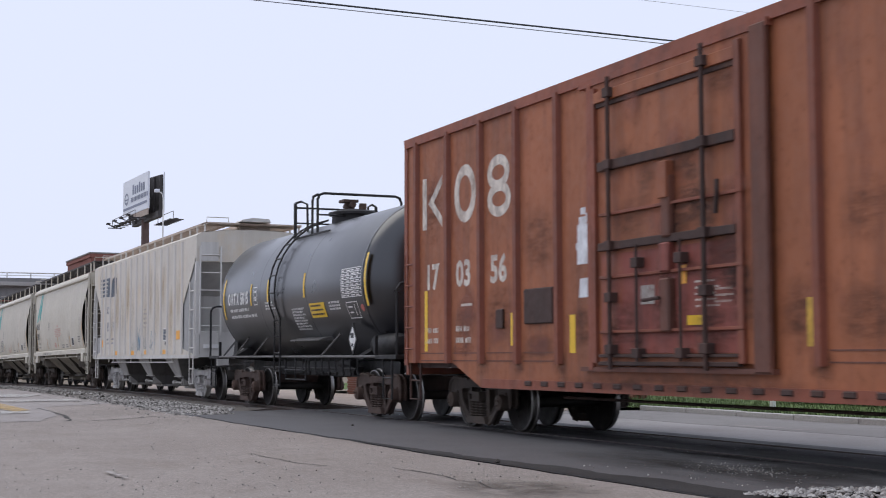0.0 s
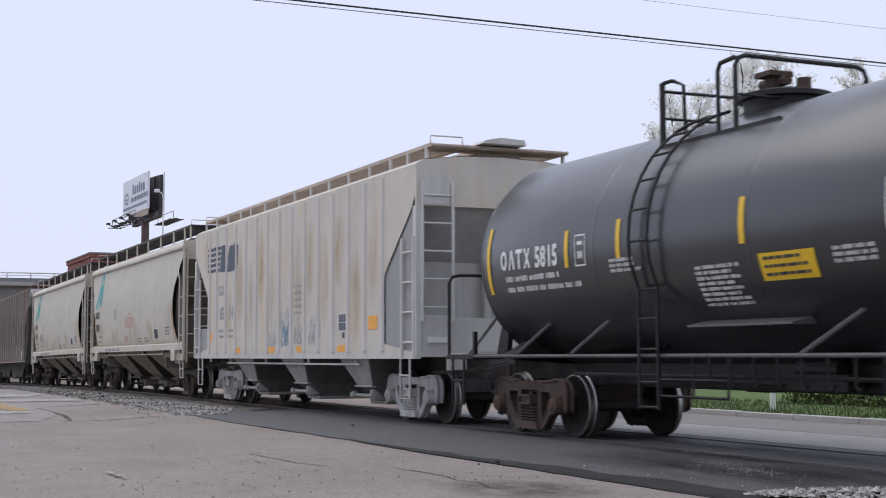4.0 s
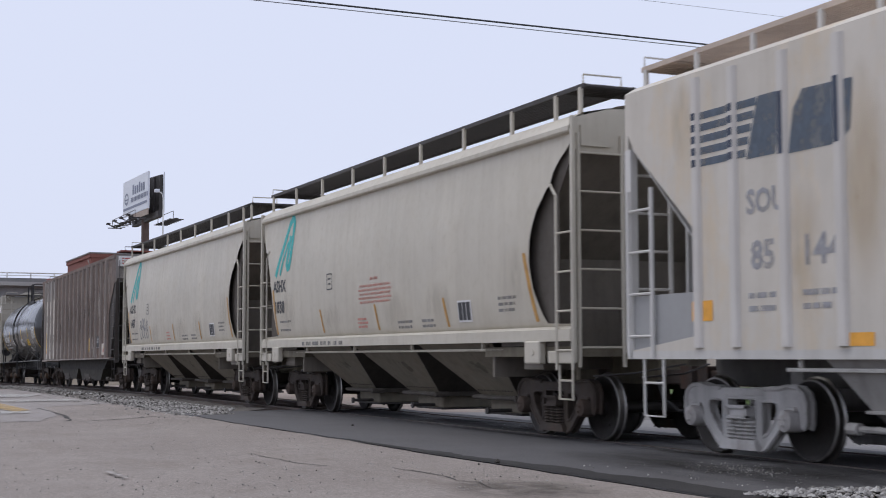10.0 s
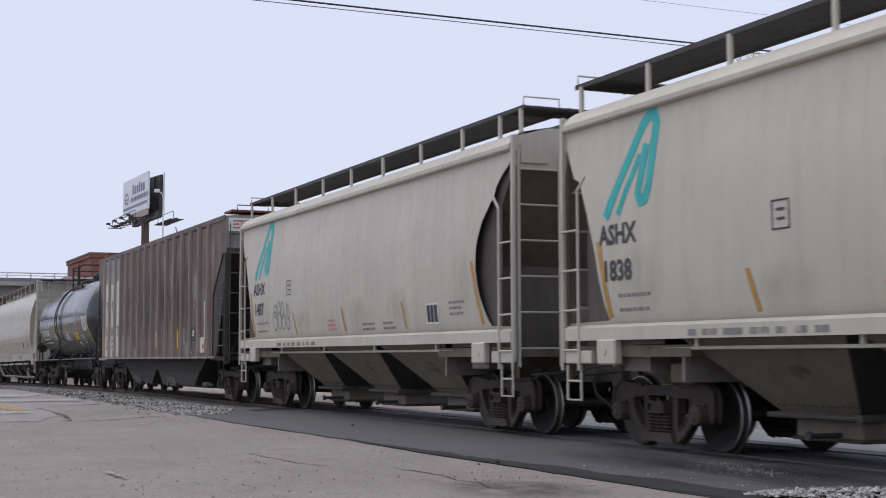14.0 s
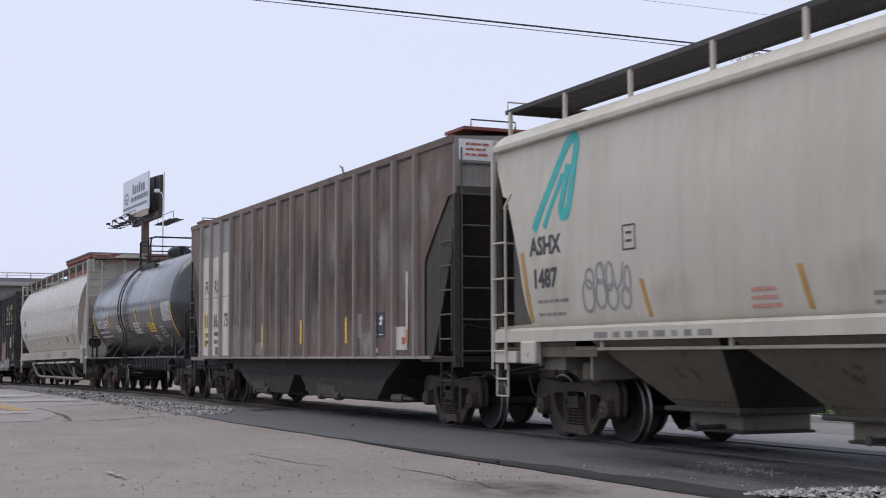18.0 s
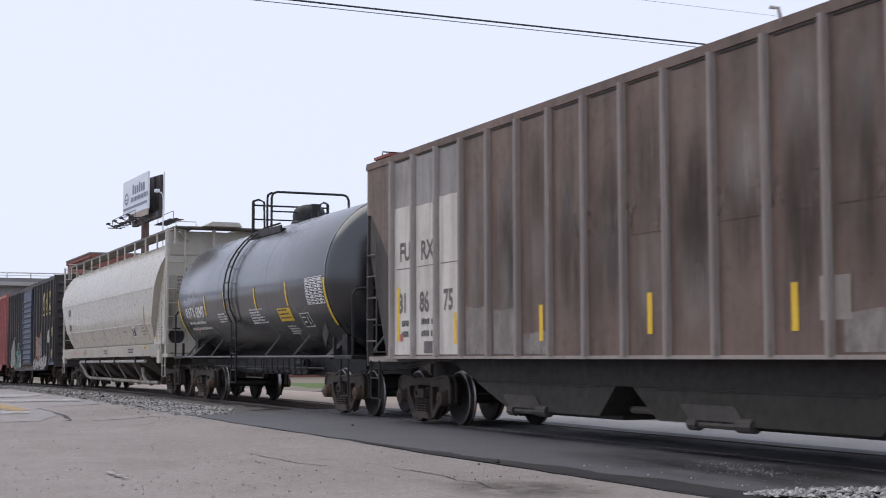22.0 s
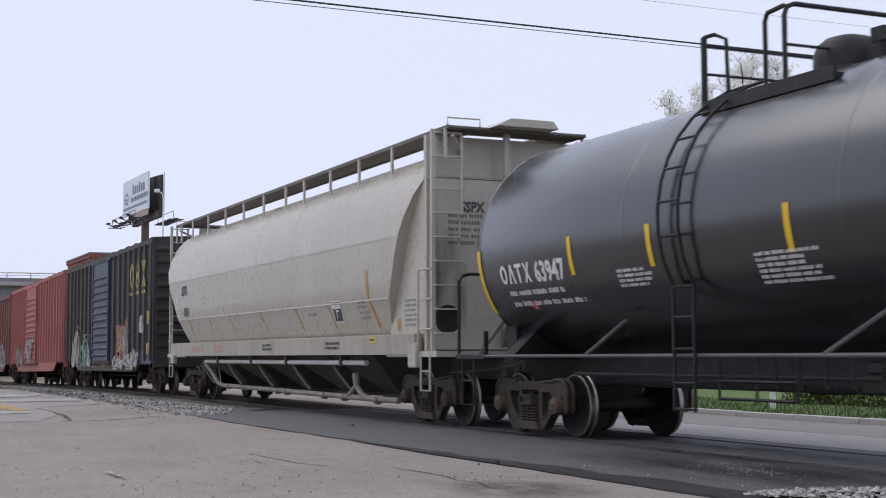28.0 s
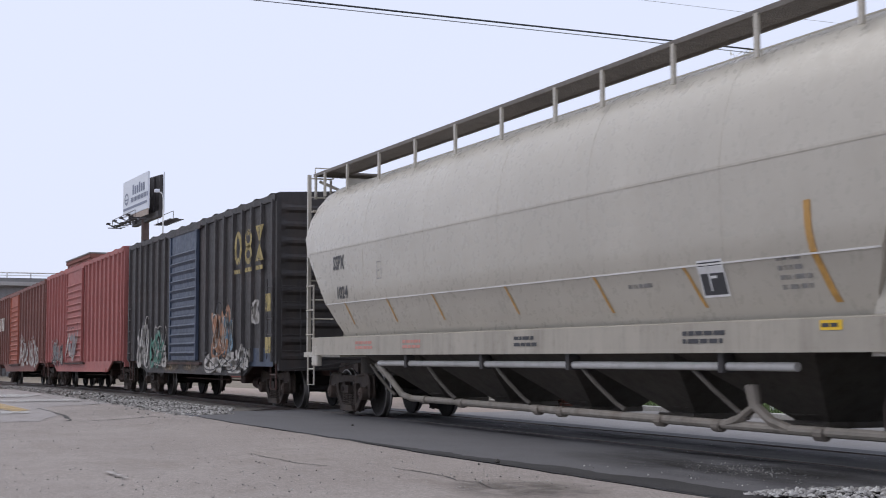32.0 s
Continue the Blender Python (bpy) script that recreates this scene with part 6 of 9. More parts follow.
# ---- tank cars ----
def tank_car(number, R, cyl, zc, sill_half, truck_x, plat, paint, style, dome, stripes, rnd, old):
    car = thing("tank_car", ("weathered" if old else "glossy") + " black tank car with yellow reflective strips", "freight car", "train")
    L0 = 0.62
    prof = [(0.0, -cyl - L0)] + [(R * math.sin(a), -cyl - L0 * math.cos(a)) for a in [math.pi / 2 * k / 8 for k in range(1, 9)]]
    prof += [(R, -cyl * 0.5), (R, 0), (R, cyl * 0.5)]
    prof += [(R * math.cos(a), cyl + L0 * math.sin(a)) for a in [math.pi / 2 * k / 8 for k in range(0, 8)]] + [(0.0, cyl + L0)]
    part("tank", Geo().lathe(prof, "x", (0, 0, zc), 72), paint, car, "black cylindrical tank shell", True)
    for x in (-cyl, -cyl / 3, cyl / 3, cyl):
        part("weld_band", Geo().lathe([(R, x - 0.03), (R + 0.003, x - 0.02), (R + 0.003, x + 0.02), (R, x + 0.03)], "x", (0, 0, zc), 72), paint, car, "", True)
    def skin(x, z, off=0.007):
        """A point of the near side of the shell at height z."""
        d = max(-1, min(1, (z - zc) / R))
        return (x, -(R + off) * math.sqrt(max(0, 1 - d * d)), zc + (R + off) * d)
    def arc(x, z):
        """Marks laid round the shell: heights are measured along the curve."""
        a0 = math.asin((z - zc) / R)
        return lambda u, w: (x + u, -(R + 0.007) * math.cos(a0 + w / R), zc + (R + 0.007) * math.sin(a0 + w / R))
    # frame
    S = sill_half
    for s in (-1, 1):
        part("side_sill", Geo().cyl((-S + 0.9, s * 1.47, 1.17), (S - 0.9, s * 1.47, 1.17), 0.026, 8), M_GREYEDGE, car, "slim side rail")
        part("draft_sill", Geo().box(min(s * (S - 2.6), s * S), max(s * (S - 2.6), s * S), -0.27, 0.27, 0.82, 1.22), M_BLACKGEAR, car)
        x0, x1 = sorted((s * S, s * (S - 1.0)))
        part("end_platform", Geo().box(x0, x1, -1.50, 1.50, 1.12, 1.20, 0.01), M_BLACKGEAR, car)
        part("saddle", Geo().prism([(-1.40, 1.12), (1.40, 1.12), (1.38, 1.20), (1.04, zc - R * 0.77), (0, zc - R), (-1.04, zc - R * 0.77), (-1.38, 1.20)], "x", s * truck_x - 0.16, s * truck_x + 0.16), M_BLACKGEAR, car)
        rail = [(s * (S - 0.03), -1.46, 1.2), (s * (S - 0.03), -1.46, 2.36), (s * (S - 0.03), -1.40, 2.45), (s * (S - 0.03), -1.28, 2.48), (s * (S - 0.03), 1.28, 2.48), (s * (S - 0.03), 1.40, 2.45), (s * (S - 0.03), 1.46, 2.36), (s * (S - 0.03), 1.46, 1.2)]
        part("end_railing", Geo().tube(rail, 0.028, 8), M_BLACKGEAR, car)
        part("end_stay", Geo().tube([(s * (S - 0.03), -1.10, 1.2), (s * (S - 0.03), -0.42, 2.02), (s * (S - 0.2), -0.30, 2.12)], 0.026, 6), M_GREYEDGE, car, "slanted steel stay")
        for x in ((-4.05, -2.45, 2.40) if old else (-3.25, 1.55, 3.65)):
            part("diagonal_brace", Geo().tube([(x, s * 1.47, 1.18), (x + 0.85, s * 1.36, 1.62)], 0.028, 6), M_GREYEDGE, car)
        part("head_brace", Geo().prism([(s * (S - 1.15), 1.2), (s * (cyl + 0.02), 2.0), (s * (cyl - 0.16), 2.02), (s * (S - 1.5), 1.2)], "y", -1.16, -1.08), M_BLACKGEAR, car)
        part("placard_bracket", Geo().box(s * (S - 1.02) - 0.03, s * (S - 1.02) + 0.03, -1.5, -1.44, 1.2, 1.55), M_BLACKGEAR, car)
        coupler(car, s * S, s)
        end_sill_step(car, s * (S - 0.42) - 0.21, 0.42, 1.12, M_BLACKGEAR, y=-1.48)
    if old:
        part("shell_ledge", Geo().prism([(-1.46, 1.50), (-1.46, 1.525), (-1.10, 1.60), (-1.10, 1.50)], "x", 0.33, 2.26), M_GREYEDGE, car, "narrow ledge along the shell")
        v = [(0, -0.22), (0.20, 0), (0, 0.22), (-0.20, 0)]
        decal("hazard_diamond", (v, [(0, 1, 2, 3)]), lambda u, w: (4.28 + u * 0.9, -1.50, 1.50 + w * 1.1), M_WHITE, car, "white diamond placard")
        decal("hazard_print", joined((rect(0.16, 0.10), -0.08, 0.04), (rect(0.10, 0.06), -0.05, -0.12)), lambda u, w: (4.28 + u, -1.506, 1.48 + w), M_DARKPRINT, car)
        part("placard_plate", Geo().prism([(4.04, 1.50), (4.28, 1.19), (4.52, 1.50), (4.28, 1.81)], "y", -1.494, -1.47), M_BLACKGEAR, car)
        part("air_reservoir", Geo().lathe([(0.0, -0.62), (0.16, -0.58), (0.22, -0.45), (0.22, 0.45), (0.16, 0.58), (0.0, 0.62)], "x", (5.22, -1.10, 1.38), 16), M_BLACKGEAR, car, "", True)
    else:
        part("placard_plate", Geo().prism([(S - 1.69, 1.62), (S - 1.50, 1.36), (S - 1.31, 1.62), (S - 1.50, 1.88)], "y", -1.494, -1.47), M_BLACKGEAR, car)
        part("brake_equipment", Geo().cyl((-S + 0.7, -0.9, 1.5), (-S + 0.7, -0.3, 1.5), 0.18, 12).box(-S + 0.45, -S + 0.75, -0.2, 0.2, 1.2, 1.8), M_BLACKGEAR, car)
    # under gear
    part("centre_sill", Geo().box(-truck_x + 0.6, truck_x - 0.6, -0.34, 0.34, 0.74, min(1.2, zc - R + 0.12), 0.01), M_BLACKGEAR, car)
    for k in range(9):
        x = 0.4 + 0.42 * k
        part("pipe_hanger", Geo().tube([(x, -1.2, 1.14), (x, -1.2, 0.86), (x + 0.06, -1.2, 0.80), (x + 0.1, -1.2, 0.86)], 0.018, 5), M_BLACKGEAR, car)
    part("outlet_valve", Geo().lathe([(0.26, 0.95), (0.28, 1.1), (0.28, zc - R + 0.15)], "z", (0, 0, 0), 14).box(-0.25, 0.25, -0.25, 0.25, 0.72, 0.95, 0.03), M_BLACKGEAR, car)
    part("brake_rigging", Geo().cyl((-truck_x + 1.3, -1.0, 0.92), (truck_x - 1.3, -1.0, 0.92), 0.025, 6).cyl((-truck_x + 1.3, -0.4, 0.8), (truck_x - 1.3, -0.4, 0.8), 0.03, 6).box(1.2, 2.2, -0.7, -0.5, 0.78, 0.96).cyl((1.3, -0.6, 1.02), (2.0, -0.6, 1.02), 0.10, 12), M_BLACKGEAR, car)
    g = Geo()
    for x in (-0.5, 0.2, 0.9):
        g.cyl((x, -1.3, 1.14), (x, -1.3, 0.66), 0.018, 5)
    g.cyl((-0.5, -1.3, 0.88), (0.9, -1.3, 0.88), 0.018, 5).cyl((-0.5, -1.3, 0.68), (0.9, -1.3, 0.68), 0.018, 5)
    part("guard_rail", g, M_BLACKGEAR, car)
    # side ladder, straight below and bent over the shell above
    lx = plat[0] + (0.24 if old else 0.08)
    la = Geo()
    for o in (0, 0.42):
        pts = [(lx + o, -1.53, 0.52), (lx + o, -1.53, 2.0)] + [tuple(Vector((lx + o, 0, zc)) + Vector((0, -math.cos(a), math.sin(a))) * (R + 0.10)) for a in [math.asin((2.35 - zc) / R) + k * (1.32 - math.asin((2.35 - zc) / R)) / 9 for k in range(10)]]
        la.tube(pts, 0.022, 6)
    lad = part("ladder", la, M_BLACKGEAR, car)
    for z in (0.55, 0.85, 1.25, 1.62, 1.98):
        part("rung", Geo().cyl((lx, -1.53, z), (lx + 0.42, -1.53, z), 0.016, 6), M_BLACKGEAR, lad)
    for k in range(6):
        a = math.asin((2.35 - zc) / R) + (k + 0.6) * 0.235
        p = Vector((lx, -math.cos(a) * (R + 0.10), zc + math.sin(a) * (R + 0.10)))
        part("rung", Geo().cyl(p, p + Vector((0.42, 0, 0)), 0.016, 6), M_BLACKGEAR, lad)
    # a platform across the crown, railed on both sides of the manway
    px0, px1, pz = plat[0], plat[0] + 2.4, plat[1]
    hx = px0 + 1.55
    for s in (-1, 1):
        deck = Geo().box(px0, px1, min(s * 0.60, s * 1.0), max(s * 0.60, s * 1.0), pz - 0.02, pz + 0.03)
        deck.box(px0, px1, s * 1.0 - 0.02, s * 1.0 + 0.02, pz - 0.06, pz + 0.10)
        for x in (px0 + 0.1, px0 + 1.2, px1 - 0.1):
            deck.box(x - 0.03, x + 0.03, min(s * 0.6, s * 0.95), max(s * 0.6, s * 0.95), pz - 0.22, pz)
        part("top_platform", deck, M_BLACKGEAR, car, "black grated walkway over the tank")
    h1, h2 = pz + 0.90, pz + 0.97
    def hoop(x, top, r, bend=0.14):
        return Geo().tube([(x, -0.98, pz - 0.1), (x, -0.98, top - bend), (x, -0.94, top - 0.04), (x, -0.84, top), (x, 0.84, top), (x, 0.94, top - 0.04), (x, 0.98, top - bend), (x, 0.98, pz - 0.1)], r, 8)
    part("platform_railing", hoop(hx, h2, 0.030), M_BLACKGEAR, car, "tall black guard hoop")
    part("platform_railing", Geo().cyl((hx, -0.98, pz + 0.50), (hx, 0.98, pz + 0.50), 0.02, 6), M_BLACKGEAR, car)
    part("platform_post", Geo().tube([(hx - 0.35, -0.98, pz), (hx - 0.35, -0.98, h2 - 0.14), (hx - 0.30, -0.98, h2 - 0.05), (hx, -0.98, h2 - 0.03)], 0.028, 8), M_BLACKGEAR, car)
    for s in (-1, 1):
        part("platform_post", Geo().cyl((px0, s * 0.98, pz - 0.18), (px0, s * 0.98, h1), 0.040, 8), M_BLACKGEAR, car)
        part("platform_railing", Geo().tube([(px0, s * 0.98, h1), (px0 + 0.05, s * 0.86, h1 + 0.04), (px0 + 0.12, s * 0.74, h1 - 0.02), (px0 + 0.14, s * 0.72, pz)], 0.026, 8), M_BLACKGEAR, car)
    part("platform_railing", Geo().cyl((px0, -0.98, h1 - 0.10), (px0, 0.98, h1 - 0.10), 0.024, 6), M_BLACKGEAR, car)
    part("platform_railing", Geo().cyl((px0, -0.98, pz + 0.45), (px0, 0.98, pz + 0.45), 0.020, 6), M_BLACKGEAR, car)
    zt = zc + R
    if dome == "valves":
        part("manway", Geo().lathe([(0.50, zt - 0.08), (0.50, zt + 0.10), (0.58, zt + 0.11), (0.58, zt + 0.17), (0.30, zt + 0.24), (0.0, zt + 0.26)], "z", (0.35, 0, 0), 22), M_BLACKGEAR, car, "bolted manway lid", True)
        part("valve", Geo().cyl((0.30, -0.1, zt + 0.15), (0.30, -0.1, zt + 0.42), 0.12, 10).cyl((0.05, -0.1, zt + 0.34), (0.55, -0.1, zt + 0.34), 0.07, 8).cyl((0.6, 0.1, zt + 0.12), (0.6, 0.1, zt + 0.36), 0.09, 8).box(0.15, 0.47, -0.3, 0.05, zt + 0.40, zt + 0.46), M_TRUCKRUST, car, "rusty valve on the manway")
    else:
        part("dome", Geo().lathe([(0.44, zt - 0.12), (0.44, zt - 0.02), (0.40, zt + 0.02), (0.40, zt + 0.18), (0.36, zt + 0.30), (0.26, zt + 0.38), (0.12, zt + 0.42), (0.0, zt + 0.43)], "z", (0.30, 0, 0), 26), M_BLACKGEAR, car, "black fitting housing", True)
        part("valve", Geo().cyl((1.0, -0.1, zt - 0.05), (1.0, -0.1, zt + 0.32), 0.10, 10).box(0.9, 1.1, -0.2, 0.0, zt + 0.2, zt + 0.36), M_BLACKGEAR, car)
    # marks
    for x, z, h in stripes:
        decal("yellow_strip", rect(0.10, h, 1, 10), arc(x, z), M_YELLOW, car, "yellow reflective strip on the shell")
    M = dict(num=(-4.32, 2.42, 2.0), txt=((-1.25, 2.36, 0.8, 3), (0.58, 2.16, 0.9, 8), (3.0, 2.22, 0.7, 3)), notice=(1.80, 1.97), table=(3.82, 2.30), panel=(3.98, 1.90), red=(4.72, 2.02)) if old else dict(num=(-5.52, 2.22, 2.05), txt=((-2.31, 2.22, 0.85, 4), (0.54, 2.24, 1.1, 6), (2.9, 1.82, 0.75, 4)), notice=(2.68, 1.95), table=(4.88, 2.24), panel=(4.09, 1.80), red=(-4.9, 1.84))
    nx, nz, nw = M["num"]
    decal("stencil_mark", joined(*[(block_mark(k, 0.205, 0.285), 0.24 * k, 0) for k in range(4)]), arc(nx, nz), M_WHITE, car, "white reporting-mark blocks")
    decal("stencil_number", glyphs(number, 0.40, 0.84), arc(nx + 1.06, nz), M_WHITE, car, "white stencil number")
    for w, dz in ((1.6, -0.17), (2.1, -0.32)):
        decal("small_print", typed(w, 0.075, rnd), arc(nx + 0.12, nz + dz), M_WHITE, car)
    for x, z, w, n in M["txt"]:
        decal("small_print", joined(*[(typed(w * rnd.uniform(0.7, 1.0), 0.042, rnd), 0, -0.066 * k) for k in range(n)]), arc(x, z), M_WHITE, car)
    bx_, bz_ = M["notice"]
    decal("yellow_notice", rect(0.92, 0.31, 1, 4), arc(bx_, bz_), M_YELLOW, car, "yellow printed notice panel")
    decal("yellow_notice_print", bars(0.78, 3, 0.09, 0.035, rnd), lambda u, w: tuple(Vector(arc(bx_ + 0.07, bz_ + 0.22)(u, w)) + Vector((0, -0.004, 0))), M_DARKPRINT, car)
    dx, dz = M["table"]
    table = [(rect(1.08, 0.014), 0, 0.068 * k) for k in range(9)] + [(rect(0.016, 0.55, 1, 6), 0.266 * k, 0) for k in range(5)]
    table += [(rect(rnd.uniform(0.10, 0.2), 0.024), 0.04 + 0.266 * (k % 4), 0.024 + 0.068 * (k // 4)) for k in range(32)]
    decal("data_table", joined(*table), arc(dx, dz), M_WHITE, car, "white printed data table")
    qx, qz = M["panel"]
    decal("data_panel", joined((rect(0.60, 0.018), 0, 0), (rect(0.60, 0.018), 0, 0.32), (rect(0.018, 0.32, 1, 4), 0, 0), (rect(0.018, 0.32, 1, 4), 0.58, 0), (rect(0.22, 0.03), 0.08, 0.22), (rect(0.03, 0.22, 1, 3), 0.4, 0.06), (rect(0.18, 0.03), 0.1, 0.11)), arc(qx, qz), M_WHITE, car)
    if old:
        decal("data_box", joined((rect(0.28, 0.02), 0, 0), (rect(0.28, 0.02), 0, 0.40), (rect(0.02, 0.42, 1, 4), 0, 0), (rect(0.02, 0.42, 1, 4), 0.26, 0), (rect(0.14, 0.05), 0.07, 0.28), (rect(0.05, 0.1), 0.08, 0.1), (rect(0.05, 0.1), 0.15, 0.1)), arc(-2.12, 2.36), M_WHITE, car)
    decal("red_mark", oval(0.18, 0.14), arc(*M["red"]), M_SIGNRED, car)
    for s in (-1, 1):
        truck(car, s * truck_x, style, bearing=None if old else M_ROLLER)
    return car


# ---- box cars ----
def sprayed(car, x, z, w, h, y, paint, rnd):
    """Layers of spray paint: broad filled loops, then a thin outline."""
    decal("spray_paint", joined((scribble(w, h, 3, 0.16, rnd), 0, 0),), on_side(x, z, y), paint, car, "broad loops of spray-painted graffiti")
    decal("spray_line", scribble(w * 1.05, h * 1.15, 4, 0.03, rnd), on_side(x, z, y - 0.006), M_TAG_DARK if rnd.random() < 0.6 else M_TAG_WHITE, car, "thin spray-painted outline")


def boxcar(label, H, wall, post_m, door_x, door_m, posts, eave, style, sill_in=2.9, low=0.70, rib_rise=0.045):
    car = thing("boxcar", label, "freight car", "train")
    W = 1.52
    zb = 1.06
    for s in (-1, 1):
        x_a, x_b = H - sill_in + 1.0, H - sill_in - 0.0
        poly = [(-H, zb), (-x_a, zb), (-x_b, low), (x_b, low), (x_a, zb), (H, zb), (H, eave), (-H, eave)]
        part("side_wall", Geo().prism(poly, "y", s * W - 0.03, s * W + 0.03), wall, car, "")
        part("side_sill", Geo().box(-x_b + 0.1, x_b - 0.1, s * (W + 0.045) - 0.015, s * (W + 0.045) + 0.015, low - 0.005, low + 0.13), post_m, car)
        part("top_chord", Geo().box(-H, H, s * (W + 0.05) - 0.03, s * (W + 0.05) + 0.03, eave - 0.10, eave + 0.03), post_m, car)
        for x in posts:
            me = cached(("post", label, round(x - int(x), 0) * 0), lambda: Geo().prism([(-0.075, -W - 0.02), (-0.05, -W - 0.105), (0.05, -W - 0.105), (0.075, -W - 0.02)], "z", 1.06, eave - 0.06).mesh("side_post", post_m, False, True))
            p = part("side_post", me, post_m, car, at=(x, 0, 0))
            if s > 0:
                p.rotation_euler, p.location = (0, 0, math.pi), (x, 0, 0)
    part("roof", Geo().prism([(-1.60, eave - 0.02), (1.60, eave - 0.02), (1.60, eave + 0.05), (1.50, eave + 0.09), (0, eave + 0.17), (-1.50, eave + 0.09), (-1.60, eave + 0.05)], "x", -H - 0.02, H + 0.02), post_m, car, "shallow pitched steel roof")
    for k in range(13):
        x = -H + 0.65 + (2 * H - 1.3) * k / 12
        part("roof_rib", Geo().prism([(-1.58, eave + 0.05), (1.58, eave + 0.05), (1.5, eave + 0.085 + rib_rise), (0, eave + 0.17 + rib_rise), (-1.5, eave + 0.085 + rib_rise)], "x", x - 0.05, x + 0.05), post_m, car)
    for s in (-1, 1):
        g = Geo()
        x0 = s * H
        n = 10
        rows = []
        for k in range(n * 6 + 1):
            z = zb + (eave - zb) * k / (n * 6)
            b = 0.07 * max(0, math.sin(2 * math.pi * k / 6)) ** 0.7
            rows.append([(x0 + s * (0.02 + (b if 0 < j < 5 else 0)), -W + 2 * W * jf, z) for j, jf in enumerate((0, 0.04, 0.08, 0.92, 0.96, 1))])
        g.sheet(rows)
        part("corrugated_end", g, wall, car, "corrugated steel end wall", True, solid=False)
        part("end_sill", Geo().box(min(x0, x0 + s * 0.1), max(x0, x0 + s * 0.1), -W, W, 0.86, 1.10), post_m, car)
        part("draft_sill", Geo().box(min(x0, x0 - s * 3), max(x0, x0 - s * 3), -0.3, 0.3, 0.74, 1.06), M_BOXBROWN_DARK, car)
        for y in (-W, W):
            part("corner_post", Geo().box(min(x0 - s * 0.06, x0 + s * 0.07), max(x0 - s * 0.06, x0 + s * 0.07), y - 0.05, y + 0.05, 1.02, eave), post_m, car)
        ladder(car, (x0 - s * 0.50, -W - 0.09, 1.12), (x0 - s * 0.50, -W - 0.09, 2.9), 0.44 * s, 5, post_m, "x", 0.016, 0.012)
        ladder(car, (x0 + s * 0.14, -W + 0.05, 1.12), (x0 + s * 0.14, -W + 0.05, 2.9), 0.44, 5, post_m, "y", 0.016, 0.012)
        end_sill_step(car, x0 - s * 0.30 - 0.2, 0.45, 1.04, M_BOXBROWN_DARK, y=-W)
        coupler(car, x0, s)
    part("floor_frame", Geo().box(-H + 0.1, H - 0.1, -1.40, 1.40, 0.98, 1.10).box(-H + 2, H - 2, -0.3, 0.3, 0.72, 1.0), M_BOXBROWN_DARK, car)
    for k in range(9):
        x = -5.2 + 1.3 * k
        part("cross_bearer", Geo().box(x - 0.06, x + 0.06, -1.42, 1.42, 0.76, 1.0), M_BOXBROWN_DARK, car)
    part("brake_equipment", Geo().box(2.9, 3.3, -0.9, -0.4, 0.50, 0.75, 0.03).cyl((-4.5, -0.5, 0.55), (5.0, -0.5, 0.55), 0.022, 6).cyl((3.4, -0.6, 0.52), (3.9, -0.6, 0.52), 0.14, 12), M_BOXBROWN_DARK, car)
    # doors
    for s in (-1, 1):
        d0, d1 = door_x
        y = s * (W + 0.07)
        dz0, dz1 = 1.08, eave - 0.16
        door = part("door", Geo().box(d0, d1, y - 0.025, y + 0.025, dz0, dz1), door_m, car, "")
        part("door_track", Geo().box(d0 - 0.35, d1 + 0.35, y - 0.05, y + 0.05, dz1, dz1 + 0.09), post_m, car)
        part("door_track", Geo().box(d0 - 0.35, d1 + 0.35, y - 0.05, y + 0.05, dz0 - 0.11, dz0 - 0.05), M_BOXBROWN_MID if style == "plug" else M_BOXBROWN_DARK, car)
        yo = y + s * 0.035
        if style == "corrugated":
            n = 12
            me = None
            for k in range(n):
                z = dz0 + 0.2 + (dz1 - dz0 - 0.75) * k / (n - 1)
                part("door_rib", Geo().prism([(yo - s * 0.02, z - 0.09), (yo + s * 0.05, z), (yo - s * 0.02, z + 0.05)], "x", d0 + 0.1, d1 - 0.1), door_m, door)
            for x in (d0 + 0.05, d1 - 0.05):
                part("door_edge", Geo().box(x - 0.06, x + 0.06, yo - 0.03, yo + 0.05, dz0, dz1), door_m, door)
        else:
            def bar(name, x0, x1, z0, z1, m, rise, c=0.006):
                part(name, Geo().box(x0, x1, min(yo - s * 0.02, yo + s * rise), max(yo - s * 0.02, yo + s * rise), z0, z1, c), m, door)
            for x in (d0 + 0.05, d1 - 0.16):
                bar("door_stile", x - 0.05, x + 0.05, dz0, dz1 - 0.05, post_m, 0.045)
            bar("door_rail", d0 + 0.1, d1 - 0.2, 4.42, 4.56, wall, 0.05)
            bar("door_rail", d0 + 0.1, d1 - 0.2, 4.36, 4.418, M_BOXBROWN_DARK, 0.02)
            for z0, z1 in ((3.52, 3.64), (2.50, 2.60), (1.05, 1.10), (1.15, 1.19)):
                bar("door_rail", d0 + 0.18, d1 - 0.2, z0, z1, M_BOXBROWN_DARK, 0.06)
            for z in (2.96, 2.16, 1.47):
                bar("tie_bar", d0 + 0.2, d1 - 0.1, z - 0.018, z + 0.018, post_m, 0.055, 0.004)
            bar("repainted_panel", d0 + 0.2, d1 - 0.24, 1.20, 2.45, M_DOOR_RED, 0.008, 0)
